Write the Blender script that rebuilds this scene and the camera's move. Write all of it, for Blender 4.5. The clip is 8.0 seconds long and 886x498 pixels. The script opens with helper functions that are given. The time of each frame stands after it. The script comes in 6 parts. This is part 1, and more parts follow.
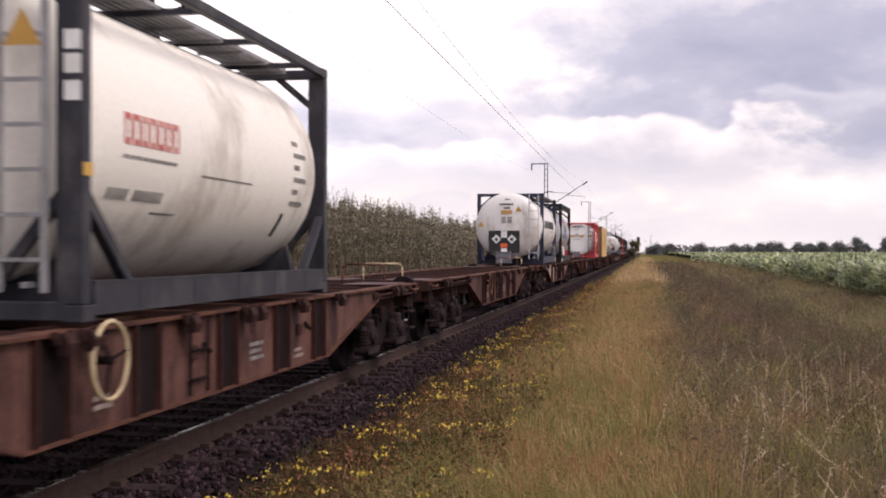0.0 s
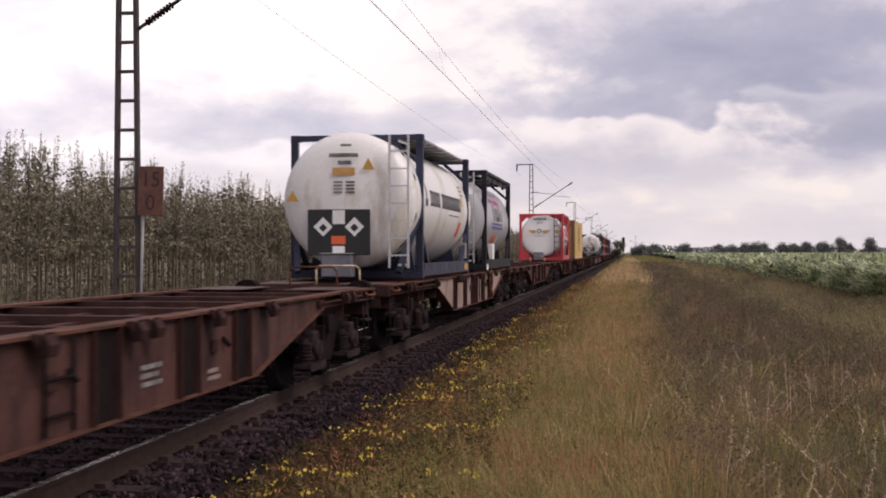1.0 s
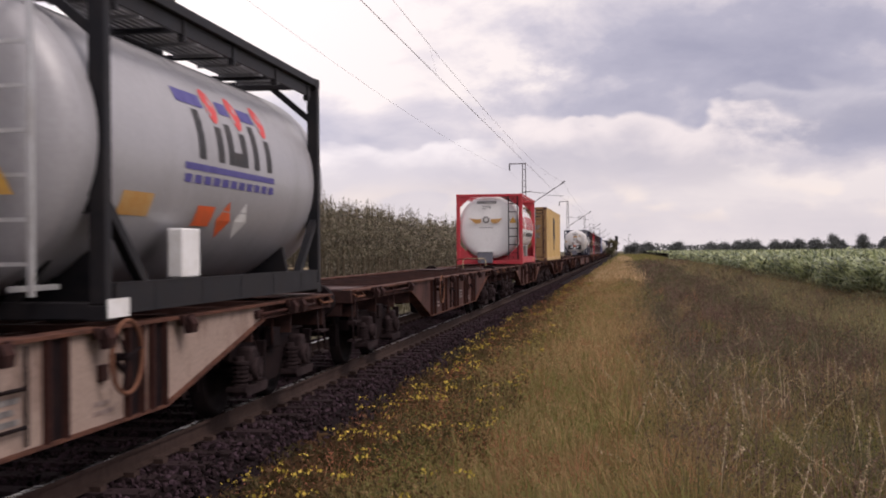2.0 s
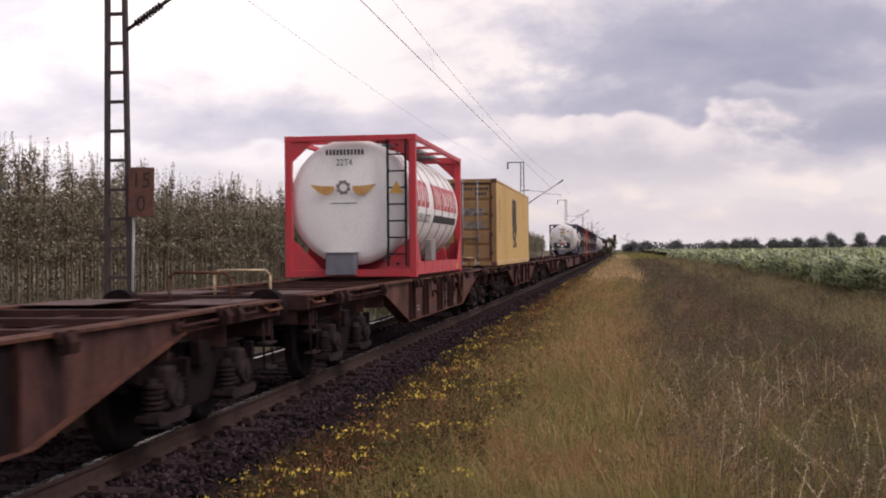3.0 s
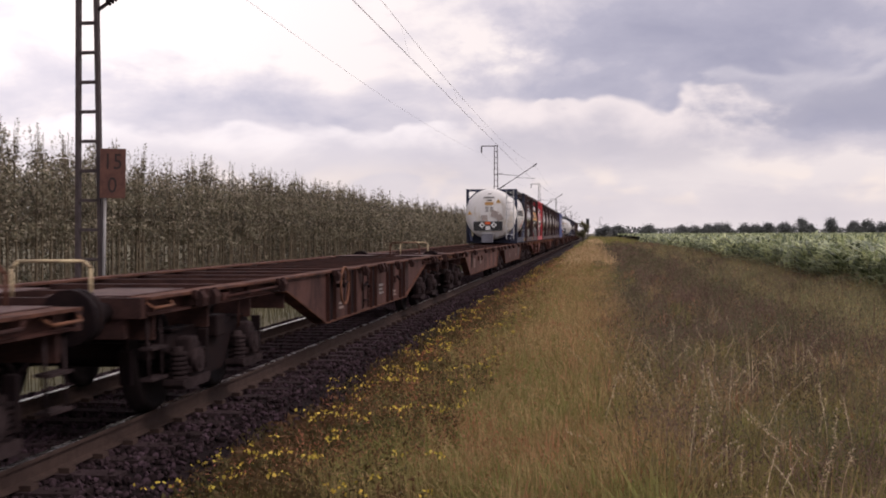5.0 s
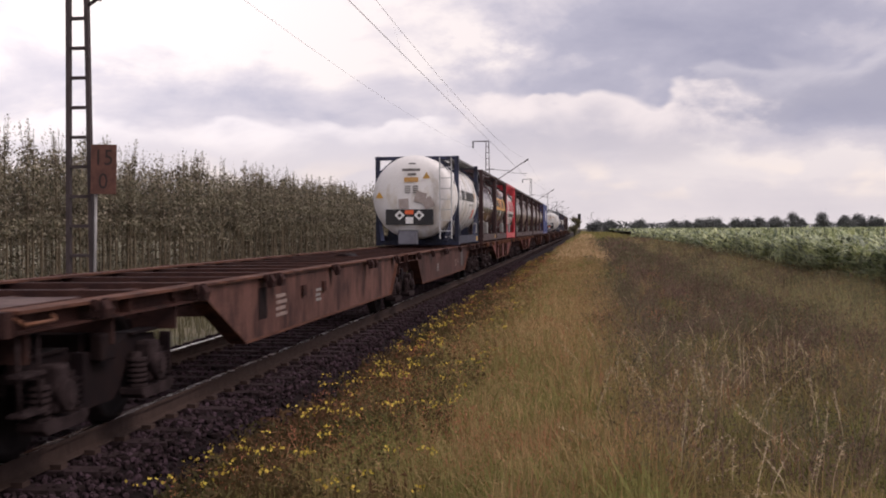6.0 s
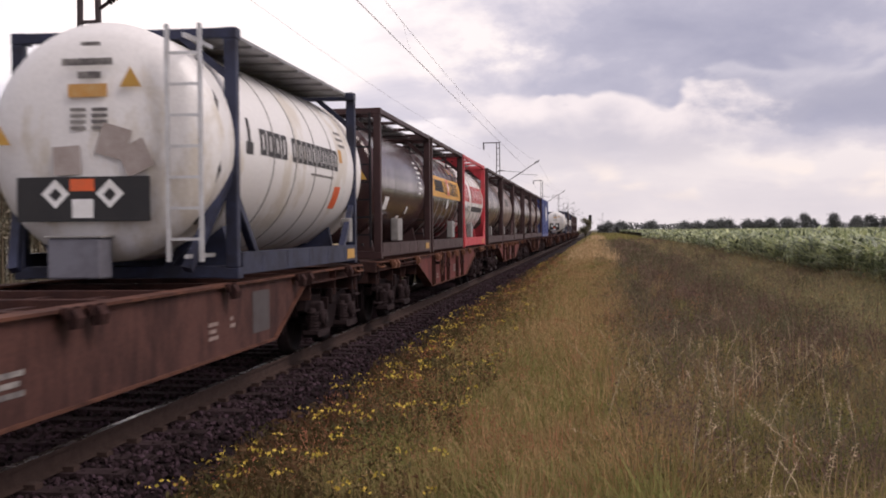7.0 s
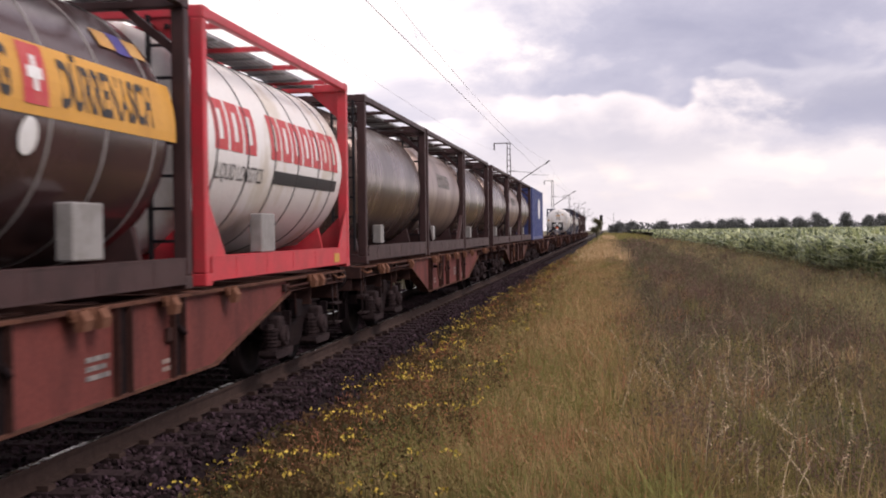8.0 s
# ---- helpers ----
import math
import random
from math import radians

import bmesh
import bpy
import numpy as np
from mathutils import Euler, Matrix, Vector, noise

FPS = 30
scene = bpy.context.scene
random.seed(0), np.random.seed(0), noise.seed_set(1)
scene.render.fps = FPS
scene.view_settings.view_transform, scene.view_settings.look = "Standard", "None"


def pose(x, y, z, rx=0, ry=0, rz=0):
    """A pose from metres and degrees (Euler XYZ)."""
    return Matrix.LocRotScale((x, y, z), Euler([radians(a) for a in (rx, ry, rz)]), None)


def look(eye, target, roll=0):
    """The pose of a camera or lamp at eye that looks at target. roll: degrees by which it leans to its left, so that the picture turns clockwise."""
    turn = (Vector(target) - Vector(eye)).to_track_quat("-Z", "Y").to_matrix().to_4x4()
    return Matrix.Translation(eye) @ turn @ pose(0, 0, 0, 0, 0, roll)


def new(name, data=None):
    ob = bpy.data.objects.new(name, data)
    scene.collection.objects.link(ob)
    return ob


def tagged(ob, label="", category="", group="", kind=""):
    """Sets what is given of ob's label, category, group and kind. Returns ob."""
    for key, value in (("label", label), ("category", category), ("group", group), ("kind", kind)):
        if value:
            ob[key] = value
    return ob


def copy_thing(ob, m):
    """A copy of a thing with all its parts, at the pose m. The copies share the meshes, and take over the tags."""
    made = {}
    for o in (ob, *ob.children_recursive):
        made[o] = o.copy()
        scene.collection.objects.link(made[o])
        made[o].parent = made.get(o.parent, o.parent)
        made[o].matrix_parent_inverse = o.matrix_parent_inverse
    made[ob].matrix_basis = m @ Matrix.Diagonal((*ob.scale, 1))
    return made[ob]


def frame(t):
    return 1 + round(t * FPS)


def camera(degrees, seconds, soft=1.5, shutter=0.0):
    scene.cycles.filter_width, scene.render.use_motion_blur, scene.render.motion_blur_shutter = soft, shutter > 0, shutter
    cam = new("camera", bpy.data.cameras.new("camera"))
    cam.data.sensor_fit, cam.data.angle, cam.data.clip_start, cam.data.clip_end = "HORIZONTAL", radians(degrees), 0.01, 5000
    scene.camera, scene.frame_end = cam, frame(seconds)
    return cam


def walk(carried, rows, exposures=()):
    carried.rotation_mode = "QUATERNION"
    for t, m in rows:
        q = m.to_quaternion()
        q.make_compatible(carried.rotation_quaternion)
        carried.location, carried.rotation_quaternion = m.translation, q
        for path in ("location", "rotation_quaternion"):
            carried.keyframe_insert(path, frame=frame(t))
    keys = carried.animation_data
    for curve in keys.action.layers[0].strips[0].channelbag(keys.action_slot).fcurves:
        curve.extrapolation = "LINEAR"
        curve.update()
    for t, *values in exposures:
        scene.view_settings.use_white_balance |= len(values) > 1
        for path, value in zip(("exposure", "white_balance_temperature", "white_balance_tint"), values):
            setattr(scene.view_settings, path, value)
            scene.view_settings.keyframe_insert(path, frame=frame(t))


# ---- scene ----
EYE = (0.0, 0.0, 1.64)
cam = camera(41.2, 8.0, soft=1.9, shutter=0.12)
walk(cam, [
    (0, pose(*EYE, 90.100, -0.061, 9.758)),
    (0.5, pose(*EYE, 90.049, -0.018, 9.304)),
    (1, pose(*EYE, 90.136, 0.000, 9.047)),
    (1.5, pose(*EYE, 90.000, 0.355, 8.762)),
    (2, pose(*EYE, 90.132, 0.504, 8.726)),
    (3.5, pose(*EYE, 90.025, 0.454, 8.455)),
    (4, pose(*EYE, 89.955, 0.379, 7.948)),
    (4.5, pose(*EYE, 89.563, 0.236, 7.639)),
    (6, pose(*EYE, 89.018, 0.345, 6.941)),
    (6.5, pose(*EYE, 88.968, 0.324, 7.299)),
    (7, pose(*EYE, 89.103, 0.522, 7.469)),
    (7.5, pose(*EYE, 89.206, 0.697, 7.610)),
    (8, pose(*EYE, 89.141, 0.727, 7.995)),
], exposures=[(0.0, 0.35, 6600, 19), (1.0, 0.05, 6600, 19), (1.5, 0.0, 6600, 19), (6.5, 0.0, 6600, 19), (7.0, 0.08, 6600, 19), (8.0, 0.3, 6600, 19)])

SPEED = 22.18      # metres a second, towards the camera
TRACK = -4.885      # x of the track's centre line; z = 0 is the top of the rails
DECK = 1.16        # height of the container seats over the rails
WHEEL = 0.48

# ---- world, sun ----
world = bpy.data.worlds.new("overcast_sky")
scene.world = world
world.use_nodes = True


def build_sky():
    nt = world.node_tree
    N, L = nt.nodes, nt.links
    N.clear()

    def node(kind, **kw):
        n = N.new(kind)
        for k, v in kw.items():
            n.inputs[k].default_value = v
        return n

    def math_node(op, a, b=None, clamp=False):
        n = N.new("ShaderNodeMath")
        n.operation, n.use_clamp = op, clamp
        for i, v in enumerate((a, b)):
            if v is None:
                continue
            if isinstance(v, (int, float)):
                n.inputs[i].default_value = v
            else:
                L.new(v, n.inputs[i])
        return n.outputs[0]

    coord = N.new("ShaderNodeTexCoord")
    sep = N.new("ShaderNodeSeparateXYZ")
    L.new(coord.outputs["Generated"], sep.inputs[0])
    up = math_node("ADD", math_node("MAXIMUM", sep.outputs[2], 0.0), 0.16)
    flat = N.new("ShaderNodeCombineXYZ")
    L.new(math_node("DIVIDE", sep.outputs[0], up), flat.inputs[0])
    L.new(math_node("DIVIDE", sep.outputs[1], up), flat.inputs[1])
    mapping = N.new("ShaderNodeMapping")
    mapping.inputs["Location"].default_value = (SKY_SHIFT[0], SKY_SHIFT[1], 0)
    L.new(flat.outputs[0], mapping.inputs[0])
    big = node("ShaderNodeTexNoise", Scale=0.85, Detail=7.0, Roughness=0.52, Distortion=0.25)
    L.new(mapping.outputs[0], big.inputs["Vector"])
    fine = node("ShaderNodeTexNoise", Scale=3.0, Detail=8.0, Roughness=0.56, Distortion=0.35)
    dome = N.new("ShaderNodeCombineXYZ")
    L.new(math_node("MULTIPLY", math_node("ARCTAN2", sep.outputs[0], sep.outputs[1]), 3.0), dome.inputs[0])
    L.new(math_node("MULTIPLY", math_node("ARCSINE", sep.outputs[2]), 5.5), dome.inputs[1])
    L.new(dome.outputs[0], fine.inputs["Vector"])
    mixed = math_node("ADD", math_node("MULTIPLY", big.outputs["Fac"], 0.54), math_node("MULTIPLY", fine.outputs["Fac"], 0.46))
    # soft cloud banks over the view: azimuth, elevation, their spreads (degrees), thickness
    wob = node("ShaderNodeTexNoise", Scale=5.5, Detail=5.0, Roughness=0.6)
    L.new(dome.outputs[0], wob.inputs["Vector"])
    wob2 = node("ShaderNodeTexNoise", Scale=4.5, Detail=5.0, Roughness=0.6)
    L.new(dome.outputs[0], wob2.inputs["Vector"])
    az0 = math_node("MULTIPLY", math_node("ARCTAN2", sep.outputs[0], sep.outputs[1]), 57.2958)
    el0 = math_node("MULTIPLY", math_node("ARCSINE", sep.outputs[2]), 57.2958)
    az = math_node("ADD", az0, math_node("MULTIPLY", math_node("SUBTRACT", wob.outputs["Fac"], 0.5), 12.0))
    el = math_node("ADD", el0, math_node("MULTIPLY", math_node("SUBTRACT", wob2.outputs["Fac"], 0.5), 4.0))
    for a, h, sa, sh, thick in CLOUD_BANKS:
        u = math_node("POWER", math_node("ABSOLUTE", math_node("DIVIDE", math_node("SUBTRACT", az, a), sa)), 2.0)
        v = math_node("POWER", math_node("ABSOLUTE", math_node("DIVIDE", math_node("SUBTRACT", el, h), sh)), 2.0)
        bank = math_node("EXPONENT", math_node("MULTIPLY", math_node("ADD", u, v), -1.0))
        mixed = math_node("ADD", mixed, math_node("MULTIPLY", bank, thick))
    ramp = N.new("ShaderNodeValToRGB")
    e = ramp.color_ramp.elements
    e[0].position, e[0].color = 0.40, (0.93, 0.885, 0.85, 1)
    e[1].position, e[1].color = 0.76, (0.37, 0.385, 0.49, 1)
    mid = e.new(0.49)
    mid.color = (0.665, 0.65, 0.70, 1)
    grey = e.new(0.60)
    grey.color = (0.47, 0.48, 0.575, 1)
    L.new(mixed, ramp.inputs[0])
    color = ramp.outputs[0]

    def blend(base, top, fac):
        m = N.new("ShaderNodeMix")
        m.data_type = "RGBA"
        L.new(fac, m.inputs[0])
        L.new(base, m.inputs[6])
        if isinstance(top, tuple):
            m.inputs[7].default_value = (*top, 1)
        else:
            L.new(top, m.inputs[7])
        return m.outputs[2]

    def smooth(value, lo, hi):
        r = N.new("ShaderNodeMapRange")
        r.interpolation_type = "SMOOTHSTEP"
        r.inputs["From Min"].default_value, r.inputs["From Max"].default_value = lo, hi
        L.new(value, r.inputs["Value"])
        return r.outputs[0]

    # heaped clouds: a lobed bright crest, a greyer body below it, a ragged soft foot
    puff = node("ShaderNodeTexNoise", Scale=5.0, Detail=3.5, Roughness=0.45, Distortion=0.3)
    L.new(dome.outputs[0], puff.inputs["Vector"])
    lobe = N.new("ShaderNodeTexVoronoi")
    lobe.feature = "SMOOTH_F1"
    lobe.inputs["Scale"].default_value, lobe.inputs["Smoothness"].default_value = 7.0, 0.7
    wisp = N.new("ShaderNodeVectorMath")
    wisp.operation = "SCALE"
    wisp.inputs["Scale"].default_value = 0.25
    L.new(puff.outputs["Color"], wisp.inputs[0])
    warp = N.new("ShaderNodeVectorMath")
    warp.operation = "ADD"
    L.new(dome.outputs[0], warp.inputs[0])
    L.new(wisp.outputs[0], warp.inputs[1])
    L.new(warp.outputs[0], lobe.inputs["Vector"])
    ragged = math_node("ADD", math_node("MULTIPLY", math_node("SUBTRACT", puff.outputs["Fac"], 0.5), 2.4), math_node("MULTIPLY", math_node("SUBTRACT", 0.35, lobe.outputs["Distance"]), 1.5))
    for a0, a1, soft, crest, slope, depth, sharp, bright, body in HEAPS:
        d = math_node("SUBTRACT", math_node("ADD", math_node("ADD", crest, ragged), math_node("MULTIPLY", az0, slope)), el0)
        tops = math_node("MULTIPLY", smooth(d, 0.0, sharp), math_node("SUBTRACT", 1.0, smooth(d, depth * 0.55, depth)))
        span = math_node("MULTIPLY", smooth(az, a0 - soft, a0 + soft), math_node("SUBTRACT", 1.0, smooth(az, a1 - soft, a1 + soft)))
        shade = N.new("ShaderNodeMix")
        shade.data_type = "RGBA"
        L.new(smooth(math_node("ADD", d, math_node("MULTIPLY", math_node("SUBTRACT", fine.outputs["Fac"], 0.5), 5.0)), 0.1, depth * 0.6), shade.inputs[0])
        shade.inputs[6].default_value, shade.inputs[7].default_value = (*bright, 1), (*body, 1)
        color = blend(color, shade.outputs[2], math_node("MULTIPLY", math_node("MULTIPLY", tops, span), 0.88))
    # thinner, brighter cloud over the plantation
    aim = N.new("ShaderNodeVectorMath")
    aim.operation = "DOT_PRODUCT"
    L.new(coord.outputs["Generated"], aim.inputs[0])
    aim.inputs[1].default_value = (-0.50, 0.74, 0.45)
    glow = math_node("POWER", math_node("MAXIMUM", aim.outputs["Value"], 0.0), 12.0)
    lit = N.new("ShaderNodeMix")
    lit.data_type, lit.blend_type, lit.clamp_factor = "RGBA", "ADD", False
    L.new(math_node("MULTIPLY", glow, 0.6), lit.inputs[0])
    L.new(color, lit.inputs[6])
    lit.inputs[7].default_value = (1.0, 0.97, 0.93, 1)
    # pale band over the horizon, with warm bright gaps in it
    haze = N.new("ShaderNodeMix")
    haze.data_type = "RGBA"
    low = math_node("SUBTRACT", 1.0, smooth(math_node("ADD", el0, math_node("MULTIPLY", ragged, 0.45)), 1.6, 5.2))
    L.new(math_node("MULTIPLY", low, 0.75), haze.inputs[0])
    L.new(lit.outputs[2], haze.inputs[6])
    gap = math_node("MULTIPLY", smooth(puff.outputs["Fac"], 0.48, 0.62), math_node("MULTIPLY", smooth(el0, 0.9, 2.0), math_node("SUBTRACT", 1.0, smooth(el0, 2.6, 4.2))))
    tint = N.new("ShaderNodeMix")
    tint.data_type = "RGBA"
    L.new(gap, tint.inputs[0])
    tint.inputs[6].default_value, tint.inputs[7].default_value = (0.80, 0.765, 0.765, 1), (0.96, 0.875, 0.79, 1)
    L.new(tint.outputs[2], haze.inputs[7])
    # clear sky shining faintly through
    sky = N.new("ShaderNodeTexSky")
    sky.sky_type, sky.sun_disc = "NISHITA", False
    sky.sun_elevation, sky.sun_rotation = radians(SUN_HEIGHT), radians(SUN_TURN)
    faint = N.new("ShaderNodeBackground")
    faint.inputs["Strength"].default_value = 0.05
    L.new(sky.outputs[0], faint.inputs["Color"])
    cloud = N.new("ShaderNodeBackground")
    cloud.inputs["Strength"].default_value = SKY_POWER
    L.new(haze.outputs[2], cloud.inputs["Color"])
    both = N.new("ShaderNodeMixShader")
    both.inputs[0].default_value = 0.93
    L.new(faint.outputs[0], both.inputs[1])
    L.new(cloud.outputs[0], both.inputs[2])
    out = N.new("ShaderNodeOutputWorld")
    L.new(both.outputs[0], out.inputs["Surface"])


CLOUD_BANKS = ((4.0, 9.4, 7.5, 2.4, 0.25), (10.5, 5.6, 6.0, 1.3, 0.14), (11.5, 10.0, 4.0, 1.3, 0.04),
               (-21.0, 10.5, 11.0, 4.0, -0.16), (-20.0, 6.2, 6.0, 1.1, 0.08), (-7.0, 8.6, 3.0, 1.2, -0.10), (9.0, 2.7, 8.0, 0.7, -0.09))
# first and last azimuth, their softness, height of the crest (degrees), its slope, depth, sharpness; colours of crest and body
HEAPS = ((5.6, 40.0, 1.2, 7.8, 0.06, 4.0, 0.8, (0.65, 0.645, 0.70), (0.43, 0.44, 0.53)),
         (-5.5, 6.5, 2.2, 6.7, 0.0, 4.2, 0.45, (0.95, 0.89, 0.86), (0.58, 0.57, 0.625)),
         (-30.0, -7.5, 2.0, 5.6, 0.0, 3.5, 0.5, (0.93, 0.90, 0.90), (0.66, 0.65, 0.70)))
SKY_SHIFT, SKY_POWER = (3.1, 1.7), 1.0
SUN_HEIGHT, SUN_TURN = 48.0, 112.0      # degrees above the horizon; clockwise from +y
SUN_WAY = (math.cos(radians(SUN_HEIGHT)) * math.sin(radians(SUN_TURN)), math.cos(radians(SUN_HEIGHT)) * math.cos(radians(SUN_TURN)), math.sin(radians(SUN_HEIGHT)))
build_sky()
sun = new("sun", bpy.data.lights.new("sun", "SUN"))
sun.data.energy, sun.data.angle, sun.data.color = 2.25, radians(30), (1.0, 0.94, 0.86)
sun.matrix_basis = look(SUN_WAY, (0, 0, 0))


# ---- materials ----
def mat(name, color, rough=0.6, metal=0.0, color2=None, scale=3.0, amount=0.6, grain=0.12, bump=0.15, streak=1.0, island=0.0, random_ob=0.0, spec=0.5, translucent=0.0, edge=(0.42, 0.62)):
    """Base colour with stains of color2, a finer grain and a slight relief; streak > 1 draws the stains out downwards."""
    m = bpy.data.materials.new(name)
    m.use_nodes = True
    nt = m.node_tree
    N, L = nt.nodes, nt.links
    b = N["Principled BSDF"]
    b.inputs["Metallic"].default_value = metal
    b.inputs["Specular IOR Level"].default_value = spec
    co = N.new("ShaderNodeTexCoord")
    mp = N.new("ShaderNodeMapping")
    mp.inputs["Scale"].default_value = (1, 1, 1 / streak)
    L.new(co.outputs["Object"], mp.inputs[0])
    n1 = N.new("ShaderNodeTexNoise")
    n1.inputs["Scale"].default_value, n1.inputs["Detail"].default_value, n1.inputs["Roughness"].default_value = scale, 6, 0.65
    L.new(mp.outputs[0], n1.inputs["Vector"])
    r1 = N.new("ShaderNodeMapRange")
    r1.inputs["From Min"].default_value, r1.inputs["From Max"].default_value = edge
    r1.inputs["To Max"].default_value = amount
    L.new(n1.outputs["Fac"], r1.inputs["Value"])
    mix = N.new("ShaderNodeMix")
    mix.data_type = "RGBA"
    c2 = color2 or tuple(c * 0.55 for c in color)
    mix.inputs[6].default_value, mix.inputs[7].default_value = (*color, 1), (*c2, 1)
    L.new(r1.outputs[0], mix.inputs[0])
    n2 = N.new("ShaderNodeTexNoise")
    n2.inputs["Scale"].default_value, n2.inputs["Detail"].default_value = scale * 17, 3
    L.new(co.outputs["Object"], n2.inputs["Vector"])
    hsv = N.new("ShaderNodeHueSaturation")
    L.new(mix.outputs[2], hsv.inputs["Color"])
    r2 = N.new("ShaderNodeMapRange")
    r2.inputs["From Min"].default_value, r2.inputs["From Max"].default_value = 0.25, 0.75
    r2.inputs["To Min"].default_value, r2.inputs["To Max"].default_value = 1 - grain, 1 + grain
    L.new(n2.outputs["Fac"], r2.inputs["Value"])
    value = r2.outputs[0]
    if island or random_ob:
        if island:
            src = N.new("ShaderNodeNewGeometry").outputs["Random Per Island"]
        else:
            src = N.new("ShaderNodeObjectInfo").outputs["Random"]
        w = island or random_ob
        r3 = N.new("ShaderNodeMapRange")
        r3.inputs["To Min"].default_value, r3.inputs["To Max"].default_value = 1 - w, 1 + w
        L.new(src, r3.inputs["Value"])
        mul = N.new("ShaderNodeMath")
        mul.operation = "MULTIPLY"
        L.new(value, mul.inputs[0])
        L.new(r3.outputs[0], mul.inputs[1])
        value = mul.outputs[0]
        r4 = N.new("ShaderNodeMapRange")
        r4.inputs["To Min"].default_value, r4.inputs["To Max"].default_value = 0.5 + 0.04 * w, 0.5 - 0.04 * w
        L.new(src, r4.inputs["Value"])
        L.new(r4.outputs[0], hsv.inputs["Hue"])
    L.new(value, hsv.inputs["Value"])
    L.new(hsv.outputs[0], b.inputs["Base Color"])
    rr = N.new("ShaderNodeMapRange")
    rr.inputs["To Min"].default_value, rr.inputs["To Max"].default_value = max(0.05, rough - 0.12), min(1, rough + 0.15)
    L.new(n1.outputs["Fac"], rr.inputs["Value"])
    L.new(rr.outputs[0], b.inputs["Roughness"])
    if bump:
        bp = N.new("ShaderNodeBump")
        bp.inputs["Strength"].default_value, bp.inputs["Distance"].default_value = bump, 0.01
        L.new(n2.outputs["Fac"], bp.inputs["Height"])
        L.new(bp.outputs[0], b.inputs["Normal"])
    if translucent:
        tr = N.new("ShaderNodeBsdfTranslucent")
        L.new(hsv.outputs[0], tr.inputs["Color"])
        ms = N.new("ShaderNodeMixShader")
        ms.inputs[0].default_value = translucent
        L.new(b.outputs[0], ms.inputs[1])
        L.new(tr.outputs[0], ms.inputs[2])
        L.new(ms.outputs[0], N["Material Output"].inputs["Surface"])
    return m


RUST_WAGON = mat("weathered brown wagon paint", (0.118, 0.054, 0.043), 0.75, 0, (0.032, 0.0135, 0.012), 1.9, 0.95, 0.25, 0.3, 2.2, spec=0.2, edge=(0.40, 0.60))
RUST_GRIMY = mat("grimy dark brown wagon paint", (0.078, 0.034, 0.028), 0.75, 0, (0.022, 0.0095, 0.009), 1.9, 0.95, 0.25, 0.3, 2.2, spec=0.2, edge=(0.42, 0.62))
RUST_DARK = mat("dark rusty steel", (0.052, 0.022, 0.018), 0.85, 0, (0.018, 0.0095, 0.0095), 3.2, 0.85, 0.3, 0.3, 1.5, spec=0.12)
FLANGE_RUST = mat("orange brown rusty flange", (0.105, 0.045, 0.03), 0.85, 0, (0.04, 0.018, 0.015), 2.4, 0.85, 0.3, 0.3, spec=0.15)
RED_WAGON = mat("red oxide wagon paint", (0.135, 0.036, 0.031), 0.7, 0, (0.06, 0.021, 0.019), 1.6, 0.8, 0.2, 0.3, 3.0, spec=0.2)
TAN_WAGON = mat("faded tan wagon paint", (0.30, 0.225, 0.19), 0.75, 0, (0.085, 0.043, 0.033), 2.0, 0.85, 0.2, 0.3, 2.2, spec=0.2, edge=(0.48, 0.68))
DECK_STEEL = mat("dirty deck steel", (0.034, 0.018, 0.017), 0.8, 0, (0.075, 0.035, 0.027), 2.5, 0.6, 0.25, 0.3, spec=0.08)
DECK_PLATE = mat("scuffed deck plate", (0.095, 0.055, 0.05), 0.7, 0, (0.04, 0.021, 0.02), 2.2, 0.8, 0.25, 0.3, spec=0.15)
RUST = mat("bright rust", (0.15, 0.068, 0.042), 0.85, 0, (0.12, 0.05, 0.03), 6, 0.7, 0.25, 0.3, spec=0.2)
# running gear and wheels: underwagon shade and its reddish tint lowered into the colours
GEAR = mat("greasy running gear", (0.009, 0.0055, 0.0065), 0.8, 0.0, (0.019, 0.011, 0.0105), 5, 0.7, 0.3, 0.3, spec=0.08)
GEAR_PALE = mat("dusty running gear", (0.034, 0.023, 0.024), 0.85, 0, (0.010, 0.0062, 0.007), 6, 0.7, 0.25, 0.3, spec=0.08)
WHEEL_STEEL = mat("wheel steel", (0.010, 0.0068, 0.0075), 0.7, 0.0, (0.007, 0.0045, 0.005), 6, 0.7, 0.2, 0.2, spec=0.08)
RAIL_RUST = mat("rusty rail web", (0.05, 0.03, 0.025), 0.85, 0, (0.03, 0.018, 0.015), 8, 0.6, 0.2, 0.3, spec=0.2)
RAIL_HEAD = mat("polished rail head", (0.55, 0.53, 0.52), 0.25, 1.0, (0.4, 0.36, 0.34), 4, 0.5, 0.05, 0.05)
# dirty sleeper colour, lowered further to hold the wagons' shade
CONCRETE = mat("dirty concrete sleeper", (0.034, 0.022, 0.024), 0.9, 0, (0.018, 0.0115, 0.012), 4, 0.8, 0.2, 0.4, random_ob=0.2, spec=0.08)
BALLAST = mat("dark ballast stone", (0.034, 0.021, 0.025), 0.95, 0, (0.014, 0.0085, 0.0098), 3, 0.6, 0.3, 0.5, island=0.75, spec=0.08)
# bed nearly black, with the train's shade in its colour
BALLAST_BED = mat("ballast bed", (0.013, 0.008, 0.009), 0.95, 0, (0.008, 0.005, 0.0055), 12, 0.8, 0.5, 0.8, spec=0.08)
